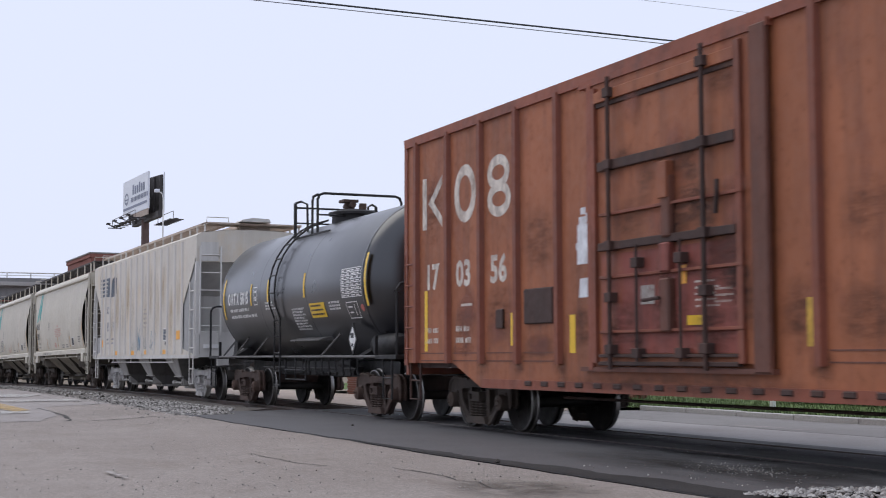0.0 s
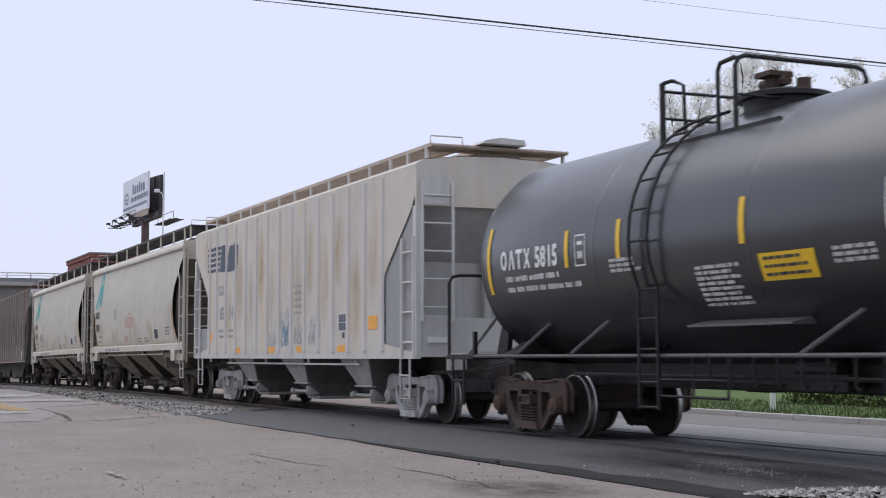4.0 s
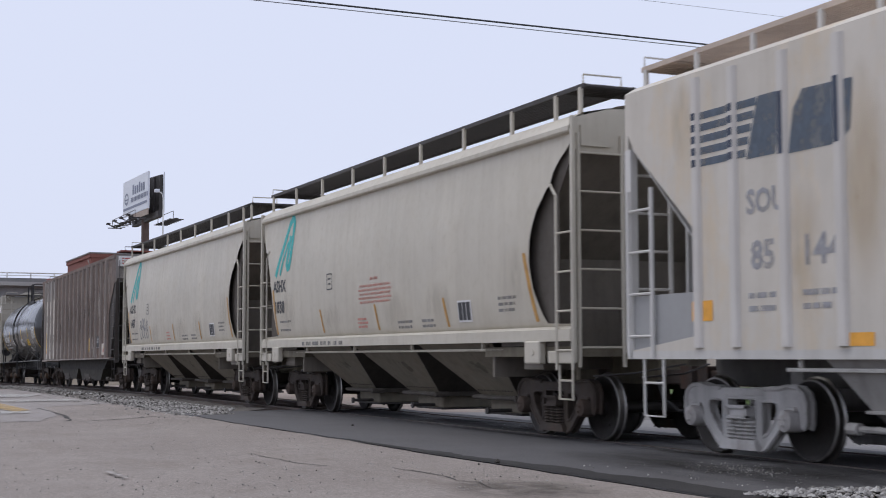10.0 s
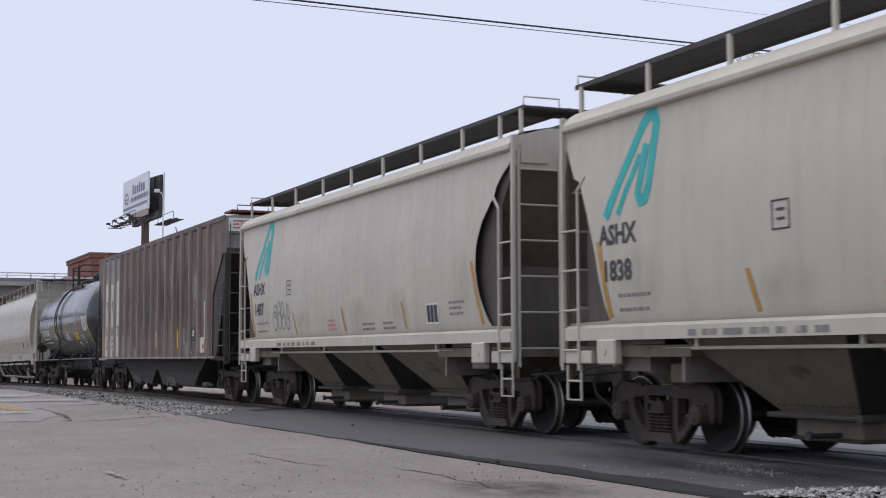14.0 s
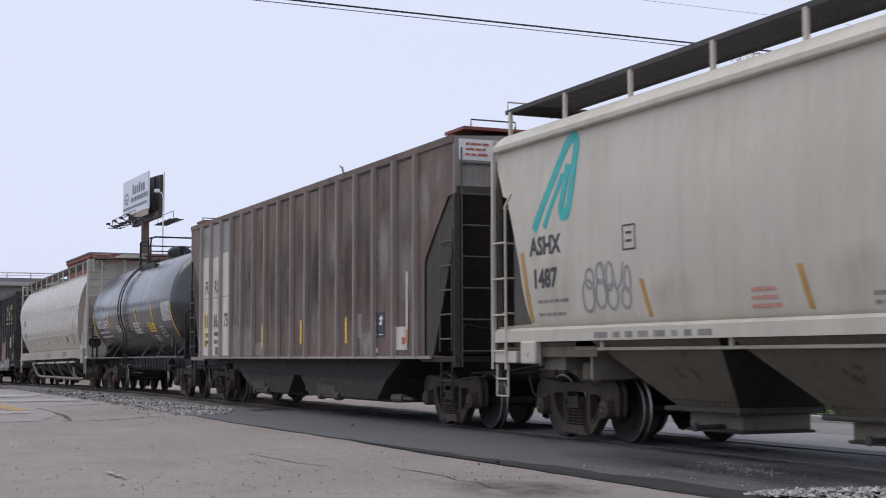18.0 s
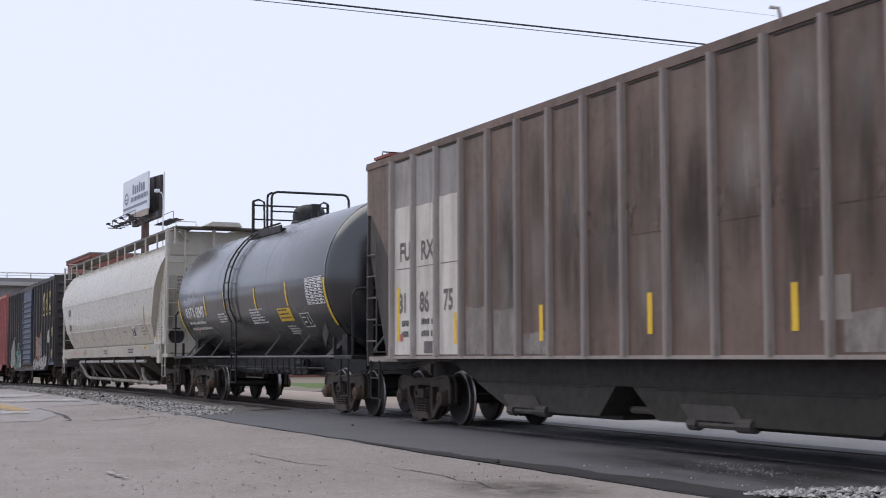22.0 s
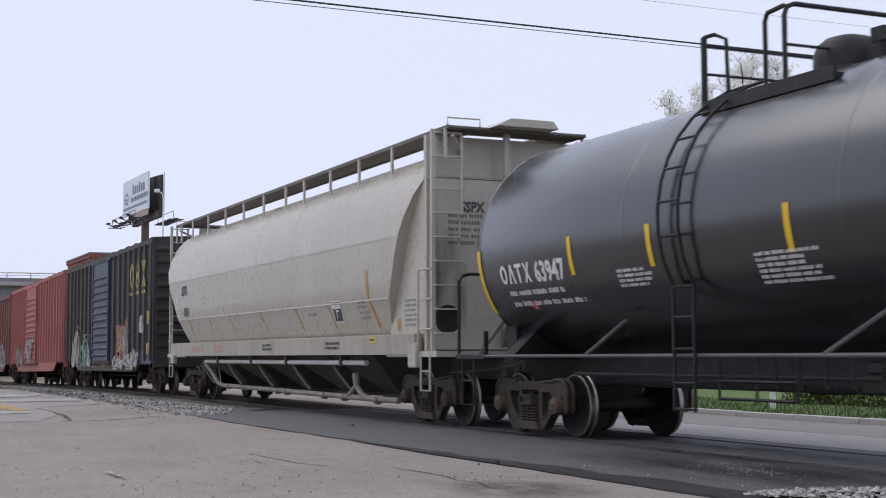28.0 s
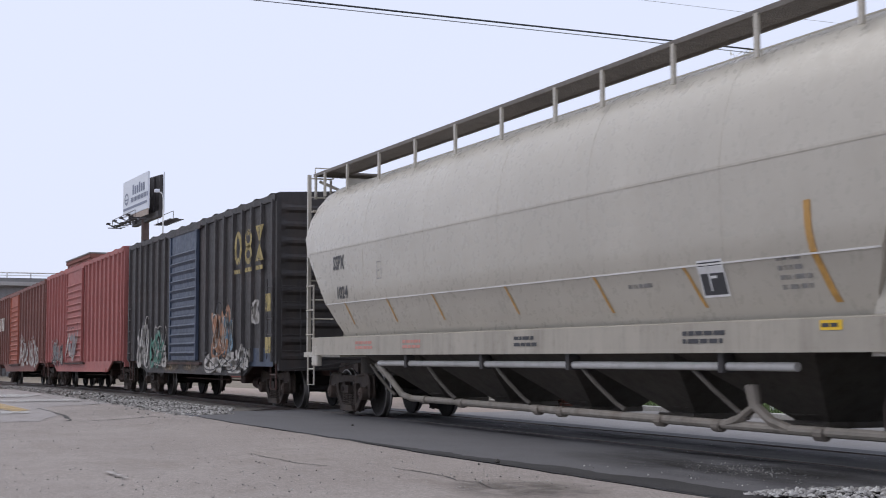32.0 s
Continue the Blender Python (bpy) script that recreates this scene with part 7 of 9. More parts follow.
            for x in (-1.15, 0.90, -0.52, 0.42):
                long_ = x in (-1.15, 0.90)
                z0, z1 = (dz0 - 0.08, dz1 + 0.02) if long_ else (1.1, 2.52)
                part("lock_rod", Geo().cyl((x, yo + s * 0.085, z0), (x, yo + s * 0.085, z1), 0.030 if long_ else 0.018, 8), M_BOXBROWN_DARK, door)
                for z in ((4.5, 3.58, 2.55, 1.9, 1.25) if long_ else (2.3, 1.2)):
                    bar("rod_bracket", x - 0.075, x + 0.075, z - 0.06, z + 0.06, M_BOXBROWN_DARK, 0.125)
            bar("lock_box", 0.03, 0.21, 2.56, 3.30, M_BOXBROWN_MID, 0.09, 0.02)
            bar("lock_plate", 0.02, 0.20, 3.02, 3.46, door_m, 0.115, 0.01)
            bar("lock_box", 0.0, 0.20, 1.45, 2.08, M_BOXBROWN_MID, 0.10, 0.02)
            bar("lock_box", -0.02, 0.2, 2.15, 2.5, M_DOOR_RED, 0.10, 0.02)
            part("door_handle", Geo().tube([(0.05, yo + s * 0.13, 1.85), (-0.3, yo + s * 0.14, 1.83)], 0.022, 6), M_BOXBROWN_DARK, door)
            part("door_handle", Geo().tube([(1.1, yo + s * 0.06, 2.75), (1.16, yo + s * 0.08, 3.0), (1.15, yo + s * 0.07, 3.12)], 0.03, 6), M_BOXBROWN_DARK, door)
            part("door_frame", Geo().box(d1 + 0.05, d1 + 0.33, min(y, y + s * 0.07), max(y, y + s * 0.07), dz0 - 0.1, dz1 + 0.05, 0.015), M_BOXBROWN_MID, car, "grimy heavy door post")
            part("door_frame", Geo().box(d0 - 0.14, d0 - 0.02, min(y, y + s * 0.06), max(y, y + s * 0.06), dz0 - 0.1, dz1 + 0.05, 0.015), post_m, car)
            for k in range(16):
                x = -3.6 + 0.48 * k
                part("sill_bracket", Geo().box(x - 0.1, x + 0.1, min(s * 1.55, s * 1.60), max(s * 1.55, s * 1.60), 0.75, 0.82, 0.012), M_BOXBROWN_DARK, car)
    return car


def brown_boxcar():
    H = 8.12
    posts = [-7.63, -6.36, -5.14, -3.94, -2.71, 2.70, 3.94, 5.14, 6.36, 7.63]
    car = boxcar("rust-brown boxcar with big white marks and a heavy plug door", H, M_BOXBROWN, M_BOXBROWN_POST, (-1.66, 1.66), M_BOXBROWN, posts, 4.84, "plug", rib_rise=0.004)
    y = -1.556
    # big flaked marks drawn as plain shapes
    decal("big_mark", joined((rect(0.17, 0.86), 0, 0), (([(0.24, 0.43), (0.80, 0.86), (0.80, 0.70), (0.46, 0.43), (0.80, 0.16), (0.80, 0.0)], [(0, 3, 2, 1), (0, 5, 4, 3)]), 0, 0)), on_side(-7.42, 3.27, y), M_WHITEWORN, car, "flaked white bar and wedge mark")
    decal("big_mark", oval(0.80, 0.92, 0.17), on_side(-6.14, 3.26, y), M_WHITEWORN, car, "flaked white ring mark")
    decal("big_mark", joined((oval(0.74, 0.54, 0.155), 0, 0.40), (oval(0.78, 0.54, 0.155), 0, 0)), on_side(-4.94, 3.24, y), M_WHITEWORN, car, "flaked white double ring mark")
    for k, n in enumerate(("17", "03", "56")):
        decal("stencil_number", glyphs(n, 0.56), on_side(-7.32 + 1.23 * k, 2.28, y), M_WHITEWORN, car, "flaked white stencil number")
    rnd = random.Random(2)
    part("placard_board", Geo().box(-3.70, -2.86, -1.60, -1.55, 1.62, 2.12, 0.015), M_BOXBROWN_DARK, car, "dark square placard board")
    for x, z, w, h, m in ((-7.34, 1.25, 0.12, 1.0, M_YELLOW), (-4.19, 1.32, 0.15, 0.48, M_YELLOW), (-2.44, 1.21, 0.15, 0.51, M_YELLOW), (2.47, 1.26, 0.13, 0.50, M_YELLOWDIM), (-5.9, 1.95, 0.40, 0.04, M_WHITEWORN)):
        decal("sticker" if m is not M_YELLOW else "yellow_strip", rect(w, h), on_side(x, z, y), m, car, "yellow reflective strip" if m is M_YELLOW else "torn white paper sticker")
    torn = joined((rect(0.36, 0.20), 0.03, 0.0), (rect(0.42, 0.09), 0.0, 0.20), (rect(0.33, 0.24), 0.04, 0.29), (rect(0.20, 0.10), 0.08, 0.53), (rect(0.09, 0.12), 0.26, 0.55), (rect(0.13, 0.09), 0.13, 0.66))
    decal("sticker", torn, on_side(-2.25, 2.38, y), M_STICKER, car, "torn white paper sticker")
    decal("sticker", ([(0, 0), (0.30, 0), (0.36, 0.06), (0.36, 0.26), (0.03, 0.25)], [(0, 1, 2, 3, 4)]), on_side(-2.18, 1.94, y), M_STICKER, car, "torn white paper sticker")
    for x, z, w, h in ((-6.10, 1.25, 0.85, 1.05), (-6.24, 1.15, 0.9, 0.25), (-5.05, 1.28, 0.7, 0.5), (-3.75, 1.14, 0.9, 0.36)):
        decal("repainted_patch", rect(w, h), on_side(x, z, y + 0.002), M_PINKPATCH, car, "dusty red repainted patch")
    for z in (1.22, 1.10):
        for x0, x1 in ((-7.5, -6.5), (-6.22, -5.3), (-5.0, -4.1), (-3.8, -2.85), (2.8, 3.85), (4.05, 5.05), (5.25, 6.25)):
            part("wall_seam", Geo().box(x0, x1, -1.556, -1.548, z - 0.009, z + 0.009), M_BOXBROWN_MID, car)
    part("stub_board", Geo().box(-4.62, -4.40, -1.59, -1.55, 1.58, 1.86, 0.01), M_BOXBROWN_DARK, car, "small dark board")
    for x in (-6.36, -5.14, -3.94, -2.71, 2.70, 3.94):
        decal("grease_smudge", rect(0.5, 0.4), on_side(x - 0.25, 0.86, y - 0.002), M_SMUDGE, car, "dark grease smudge under a post")
    for k in range(26):
        x, z = rnd.uniform(-1.5, 1.4), rnd.uniform(1.1, 2.6) if k < 18 else rnd.uniform(2.6, 4.2)
        decal("grease_smudge", rect(rnd.uniform(0.25, 0.7), rnd.uniform(0.25, 0.8)), on_side(x, z, -1.6425 - 0.0004 * k), M_SMUDGE if k % 3 else M_PINKPATCH, car, "dark grease smudge on the door")
    for x, z, w, h in ((-2.5, 1.1, 0.9, 0.9), (2.0, 1.15, 0.75, 0.9), (2.95, 2.2, 0.9, 0.8), (2.9, 1.1, 1.0, 0.9), (4.05, 1.9, 1.0, 0.9), (4.0, 1.1, 1.1, 0.6), (-5.05, 1.2, 1.0, 1.2), (-3.85, 2.3, 1.1, 1.0), (5.3, 1.5, 1.0, 1.2), (6.5, 1.2, 1.0, 1.5), (-6.3, 1.3, 1.0, 0.8), (-3.9, 1.05, 1.2, 0.5), (-7.5, 2.9, 0.9, 1.4)):
        decal("grease_smudge", rect(w, h), on_side(x, z, y + 0.003), M_SMUDGE, car, "dark grease smudge")
    for x, z, w, h in ((-1.4, 1.1, 1.0, 0.9), (-0.4, 1.2, 1.0, 0.9), (0.5, 1.1, 1.0, 0.7), (0.7, 1.7, 0.8, 0.8), (-1.3, 2.5, 1.1, 0.7), (0.1, 2.5, 0.9, 0.7), (-0.2, 3.2, 0.9, 0.5), (0.8, 4.0, 0.7, 0.5)):
        decal("grease_smudge", rect(w, h), on_side(x, z, -1.640), M_SMUDGE, car, "dark grease smudge")
    decal("grease_smudge", rect(6.4, 0.26), on_side(-3.2, 0.70, -1.583), M_SMUDGE, car, "grimy sill")
    decal("small_print", bars(0.5, 5, 0.07, 0.025, rnd), on_side(0.62, 2.0, -1.64), M_WHITEWORN, car)
    decal("small_print", bars(0.4, 3, 0.07, 0.025, rnd), on_side(1.0, 1.9, -1.64), M_WHITEWORN, car)
    for x, z in ((-7.3, 1.55), (-7.3, 1.38), (-6.1, 1.56), (-6.1, 1.38)):
        decal("small_print", typed(0.5, 0.085, rnd), on_side(x, z, y), M_WHITEWORN, car)
    decal("yellow_notice", rect(0.37, 0.11), on_side(0.46, 1.52, -1.645), M_YELLOW, car)
    decal("pale_notice", rect(0.30, 0.23), on_side(-0.52, 1.79, -1.645), M_TAG_WHITE, car)
    decal("orange_sticker", rect(0.10, 0.22), on_side(0.36, 2.0, -1.645), M_ORANGE, car)
    for s in (-1, 1):
        truck(car, s * 6.33, "dark")
    return car


def navy_boxcar():
    H = 8.02
    posts = [-7.85, -6.9, -6.1, -5.3, -4.45, -3.6, -2.75, 2.0, 2.95, 3.75, 4.6, 5.4, 6.2, 7.0, 7.85]
    car = boxcar("dark navy boxcar with a blue corrugated door and spray paint", H, M_NAVY, M_NAVY, (-1.95, 1.15), M_NAVYDOOR, posts, 4.74, "corrugated", 2.6, 0.72)
    y = -1.632
    decal("big_mark", oval(0.62, 0.82, 0.16), on_side(4.86, 3.36, y), M_GOLDWORN, car, "flaked gold ring mark")
    decal("big_mark", joined((oval(0.58, 0.46, 0.13), 0, 0.36), (oval(0.58, 0.46, 0.13), 0, 0)), on_side(5.76, 3.34, y), M_GOLDWORN, car, "flaked gold double ring mark")
    decal("big_mark", ([(0, 0), (0.66, 0), (0.33, 0.41), (0.66, 0.82), (0, 0.82)], [(0, 1, 2), (2, 3, 4)]), on_side(6.62, 3.36, y), M_GOLDWORN, car, "flaked gold hourglass mark")
    for x in (4.86, 5.78, 6.66):
        decal("underline", rect(0.55, 0.10), on_side(x, 3.16, y), M_GOLDWORN, car)
    rnd = random.Random(21)
    for x, z, w, h, m in ((-6.3, 0.80, 1.5, 1.45, M_TAG_WHITE), (-5.9, 1.2, 0.9, 1.1, M_TAG_WHITE), (-4.4, 0.78, 1.9, 1.25, M_TAG_TEAL), (-3.6, 0.9, 1.2, 0.6, M_TAG_WHITE), (2.9, 1.05, 1.5, 1.45, M_TAG_ORANGE), (2.9, 1.3, 1.2, 0.9, M_TAG_ORANGE), (2.2, 0.78, 3.2, 0.5, M_TAG_WHITE), (3.9, 1.2, 0.8, 1.0, M_TAG_BLUE), (5.2, 0.85, 0.9, 0.6, M_TAG_WHITE), (6.4, 1.95, 0.5, 0.5, M_TAG_WHITE)):
        sprayed(car, x, z, w, h, y, m, rnd)
    for x, z, w, h, m in ((-6.4, 0.8, 1.9, 0.9, M_TAG_WHITE), (-4.6, 0.8, 1.9, 1.0, M_TAG_TEAL), (2.9, 1.1, 1.5, 1.4, M_TAG_ORANGE), (2.4, 0.75, 2.4, 0.45, M_TAG_WHITE), (5.0, 0.8, 1.4, 0.7, M_TAG_WHITE)):
        decal("spray_paint", smear(w, h, rnd, 9), on_side(x, z, y - 0.002), m, car, "filled patches of spray paint")
    for x, z, w, h in ((7.45, 2.18, 0.42, 0.4), (7.45, 1.25, 0.42, 0.36)):
        decal("yellow_panel", rect(w, h), on_side(x, z, y), M_GOLDWORN, car)
    decal("grey_patch", rect(1.9, 0.42), on_side(5.9, 0.95, -1.556), M_NAVYDOOR, car)
    for x, w in ((-3.4, 2.6), (-0.8, 2.4), (1.6, 2.2), (3.8, 1.4)):
        decal("rust_patch", rect(w, 0.34), on_side(x, 0.74, -1.586), M_SILLRUST, car, "tan rusty stain along the sill")
    for s in (-1, 1):
        truck(car, s * 6.35, "dark")
    return car


def red_boxcar():
    H = 8.6
    posts = [-8.4, -7.6, -6.8, -6.0, -5.2, -4.4, -3.6, 1.4, 2.2, 3.0, 3.8, 4.6, 5.4, 6.2, 7.0, 7.8, 8.4]
    car = boxcar("faded red boxcar with a ribbed door and grey spray paint", H, M_RED, M_RED, (-2.8, 0.85), M_RED, posts, 4.80, "corrugated", 2.9, 0.68)
    rnd = random.Random(31)
    y = -1.632
    for x, z, w, h, m in ((-6.6, 0.85, 1.3, 1.2, M_TAG_DARK), (-6.0, 1.0, 1.2, 1.0, M_TAG_WHITE), (-4.6, 0.9, 1.0, 0.9, M_TAG_DARK), (-2.6, 1.1, 2.6, 1.3, M_TAG_WHITE)):
        sprayed(car, x, z, w, h, y if x < -3 else -1.68, m, rnd)
    for x, z, w, h, m in ((-6.4, 0.9, 1.8, 1.0, M_TAG_GREY), (-2.4, 1.2, 2.4, 1.2, M_TAG_GREY), (-4.6, 0.9, 0.9, 0.7, M_TAG_WHITE)):
        decal("spray_paint", smear(w, h, rnd, 8), on_side(x, z, y - 0.002 if x < -3 else -1.70), m, car, "filled patches of grey spray paint")
    for s in (-1, 1):
        truck(car, s * 6.9, "dark")
    return car


def old_brown_boxcar():
    H = 8.5
    posts = [-8.3, -7.3, -6.3, -5.3, -4.3, 0.2, 1.2, 2.2, 3.2, 4.2, 5.2, 6.2, 7.2, 8.3]
    car = boxcar("dark brown boxcar with an orange-red door and pale spray paint", H, M_BROWN, M_BROWN, (-3.4, -0.2), M_ORANGEDOOR, posts, 4.72, "corrugated", 2.9, 0.68)
    rnd = random.Random(41)
    y = -1.632
    decal("big_mark", joined((rect(0.42, 0.7), 0, 0), (rect(0.42, 0.7), 0.7, 0), (rect(0.42, 0.7), 1.4, 0)), on_side(-8.0, 2.9, y), M_WHITEWORN, car, "flaked white block marks")
    for x, z, w, h in ((0.6, 0.9, 1.6, 1.4), (2.2, 1.0, 1.4, 1.2), (4.2, 0.9, 1.5, 1.3), (5.8, 0.9, 1.2, 1.0)):
        sprayed(car, x, z, w, h, y, M_TAG_WHITE, rnd)
    for s in (-1, 1):
        truck(car, s * 6.9, "dark")
    return car


def train():
    rnd = random.Random(9)
    ROLLING.append((brown_boxcar(), -13.83))
    s1 = [(-4.78, 2.09, 1.0), (-2.40, 2.36, 0.50), (-1.07, 2.40, 0.50), (1.51, 2.39, 0.52), (5.08, 2.11, 1.0)]
    ROLLING.append((tank_car("5815", 1.57, 4.95, 2.60, 6.45, 4.45, (-0.85, 3.74), M_BLACK, "rust", "valves", s1, rnd, True), -29.05))
    ROLLING.append((ribbed_hopper(), -44.08))
    ROLLING.append((round_hopper("1838", False, M_HOP), -60.22))
    ROLLING.append((round_hopper("1487", True, M_HOP2), -76.06))
    ROLLING.append((brown_hopper(), -93.2))
    s2 = [(-6.20, 1.82, 1.0), (-3.44, 2.25, 0.52), (-1.50, 2.25, 0.52), (1.14, 2.24, 0.52), (3.50, 2.26, 0.52), (6.02, 1.80, 1.02)]
    ROLLING.append((tank_car("63947", 1.64, 6.12, 2.78, 7.3, 5.65, (-1.15, 4.14), M_BLACK2, "dark", "dome", s2, rnd, False), -110.2))
    ROLLING.append((pressure_hopper(), -127.9))
    ROLLING.append((navy_boxcar(), -147.45))
    ROLLING.append((red_boxcar(), -165.0))
    ROLLING.append((old_brown_boxcar(), -182.8))


# ---- the ground, the crossing and the track ----
def rough_line(x, seed, amp):
    return amp * (noise.noise(Vector((x * 0.35, seed, 0))) + 0.5 * noise.noise(Vector((x * 1.3, seed + 7, 0))) + 0.22 * noise.noise(Vector((x * 5.0, seed, 3))))


def spread(a, b, step_at):
    out, x = [a], a
    while x < b:
        x = min(b, x + step_at(x))
        out.append(x)
    return out


def flat_sheet(xs, rows, height):
    """A paved surface: rows are functions of x for the edge lines, with skirts at both edges."""
    pts = []
    first, last = rows[0], rows[-1]
    pts.append([(x, first(x), height(x, first(x)) - 0.22) for x in xs])
    for r in rows:
        pts.append([(x, r(x), height(x, r(x))) for x in xs])
    pts.append([(x, last(x), height(x, last(x)) - 0.22) for x in xs])
    return Geo().sheet(pts)


def mud(x, y, amp=0.012):
    return amp * noise.noise(Vector((x * 0.5, y * 0.5, 1))) + amp * 0.5 * noise.noise(Vector((x * 2, y * 2, 5)))


def ground():
    xs = spread(-900, 300, lambda x: 4 if -150 < x < 30 else 60)
    ys = [-300, -100, -40, -15, 0, 6, 9, 12, 16, 18, 22, 28, 40, 70, 150, 400, 900]
    g = Geo().sheet([[(x, y, grade(x) - 0.30) for x in xs] for y in ys])
    solo("ground", g, M_SOIL, kind="structure", solid=False)
    near = spread(-130, 40, lambda x: 0.35 if -32 < x < -6 else 1.2)
    edge = lambda x: 6.90 + rough_line(x, 2.0, 0.07)
    def wide(y):
        return lambda x: y
    rows = [wide(-60.0), wide(-25.0), wide(-10.0)] + [wide(-4 + 0.6 * k) for k in range(17)] + [lambda x: 6.45 + rough_line(x, 2.0, 0.05), edge]
    solo("pavement_near", flat_sheet(near, rows, lambda x, y: grade(x) - 0.030 + mud(x, y)), M_ASPHALT, "worn light grey asphalt with cracks", kind="structure", smooth=True, solid=False)
    cx = spread(-29.8, -9.6, lambda x: 0.3)
    skew = lambda x: edge(x) + 0.035
    lanes = [skew] + [(lambda k: lambda x: skew(x) + (9.88 - skew(x)) * k / 9)(k) for k in range(1, 10)]
    solo("pavement_crossing", flat_sheet(cx, lanes, lambda x, y: -0.020 + 0.013 * max(0.0, min(1.0, (y - 8.6) / 1.2)) + mud(x, y, 0.010) * max(0.15, min(1.0, (9.9 - y) / 1.5))), M_CROSSING, "dark asphalt across the track", kind="structure", smooth=True, solid=False)
    solo("pavement_between_rails", flat_sheet(cx, [wide(10.07), wide(10.5), wide(10.9), wide(11.33)], lambda x, y: -0.012 + mud(x, y, 0.008)), M_CROSSING, kind="structure", smooth=True, solid=False)
    solo("pavement_far_edge", flat_sheet(cx, [wide(11.50), wide(11.75), lambda x: 12.0 + rough_line(x, 9.0, 0.15)], lambda x, y: -0.016), M_CROSSING, kind="structure", smooth=True, solid=False)
    fx = spread(-27.5, 40, lambda x: 0.8)
    slope = lambda x, y: -0.03 - 0.01 * (y - 12) + mud(x, y)
    joint = lambda x: 14.42 + 0.05 * noise.noise(Vector((x * 1.2, 2, 0)))
    solo("road_far", flat_sheet(fx, [lambda x: 12.0 + rough_line(x, 9.0, 0.15) + 0.01, wide(12.8), wide(13.6), lambda x: joint(x) - 0.02], slope), M_STRIP, "pale concrete strip beyond the track", kind="structure", smooth=True, solid=False)
    solo("road_carriageway", flat_sheet(fx, [lambda x: joint(x) + 0.03, wide(15.3), wide(16.2), wide(17.2)], slope), M_FARROAD, "grey asphalt road beyond the track", kind="structure", smooth=True, solid=False)
    solo("road_joint", flat_sheet(fx, [lambda x: joint(x) - 0.018, lambda x: joint(x) + 0.028], lambda x, y: slope(x, y) - 0.006), M_CRACK, "dark joint in the road", kind="structure", solid=False)
    solo("road_patch", Geo().add([(x, y_, slope(x, y_) + 0.005) for x, y_ in ((-20.6, 14.75), (-18.6, 14.72), (-18.3, 14.98), (-19.9, 15.02))], [(0, 1, 2, 3)]), M_PATCHPALE, "pale filled patch in the road", kind="structure", solid=False)
    solo("apron_far", flat_sheet(spread(-70, -27.52, lambda x: 1.2), [wide(12.3), wide(13.4), wide(14.5), wide(15.9)], lambda x, y: grade(x) - 0.05 + mud(x, y)), M_TAN, "sandy concrete apron", kind="structure", smooth=True, solid=False)
    kerb = Geo()
    for k in range(16):
        x = -27.4 + 1.85 * k
        kerb.box(x, x + 1.83, 17.21, 17.38, -0.25, 0.03 + 0.006 * math.sin(k * 2.1), 0.012)
    solo("kerb", kerb, M_CONCRETE, "pale concrete kerb", kind="structure")
    lawn = Geo().sheet([[(x, y, -0.02 + 0.05 * noise.noise(Vector((x * 0.4, y * 0.4, 2)))) for x in spread(-60, 30, lambda x: 1.0)] for y in (17.39, 18.2, 19.5, 21, 23, 26, 32)])
    solo("lawn", lawn, M_LAWN, "short spring lawn", kind="structure", smooth=True, solid=False)
    # painted lines on the paving further off
    for name, pts, m in (("line_white", [(-47.6, 5.0), (-46.0, 6.5), (-43.4, 5.7), (-43.2, 4.6)], M_LINEW), ("line_white", [(-39.9, 4.3), (-40.3, 6.5), (-38.5, 6.6), (-38.5, 4.5)], M_LINEW),
                         ("line_yellow", [(-38.2, 4.2), (-32.3, 4.3), (-31.4, 3.85), (-34.3, 3.75)], M_LINEY), ("line_white", [(-31.6, 3.3), (-31.6, 4.16), (-30.6, 4.1), (-30.3, 3.3)], M_LINEW), ("line_white", [(-14.66, 2.70), (-14.55, 2.78), (-13.77, 2.79), (-13.80, 2.73)], M_CHALK)):
        g = Geo().add([(x, y, grade(x) - 0.004) for x, y in pts], [(0, 1, 2, 3)])
        solo(name, g, m, "worn painted road line", kind="structure", solid=False)
    rnd = random.Random(3)
    # a sealed joint between the two pavings
    seam = Geo()
    xs2 = spread(-29.8, -9.0, lambda x: 0.12)
    seam.sheet([[(x, edge(x) - 0.012 - 0.012 * rnd.random(), -0.022) for x in xs2], [(x, edge(x) + 0.05 + 0.02 * rnd.random(), -0.024) for x in xs2]])
    def crack(pts, wide, seed):
        """A ragged open crack along a line of ground points."""
        r, a, b = random.Random(seed), [], []
        for (x0, y0), (x1, y1) in zip(pts, pts[1:]):
            n = max(3, int(math.hypot(x1 - x0, y1 - y0) / 0.18))
            d = Vector((x1 - x0, y1 - y0)).normalized()
            for k in range(n):
                f = k / n
                j, w = r.gauss(0, 0.025), wide * r.uniform(0.25, 1.2)
                cx_, cy_ = x0 + (x1 - x0) * f - d.y * j, y0 + (y1 - y0) * f + d.x * j
                z = grade(cx_) - 0.030 + mud(cx_, cy_) + 0.005
                a.append((cx_ - d.y * w / 2, cy_ + d.x * w / 2, z))
                b.append((cx_ + d.y * w / 2, cy_ - d.x * w / 2, z))
        solo("pavement_crack", Geo().sheet([a, b]), M_CRACK, "ragged tarry crack in the asphalt", kind="structure", solid=False)
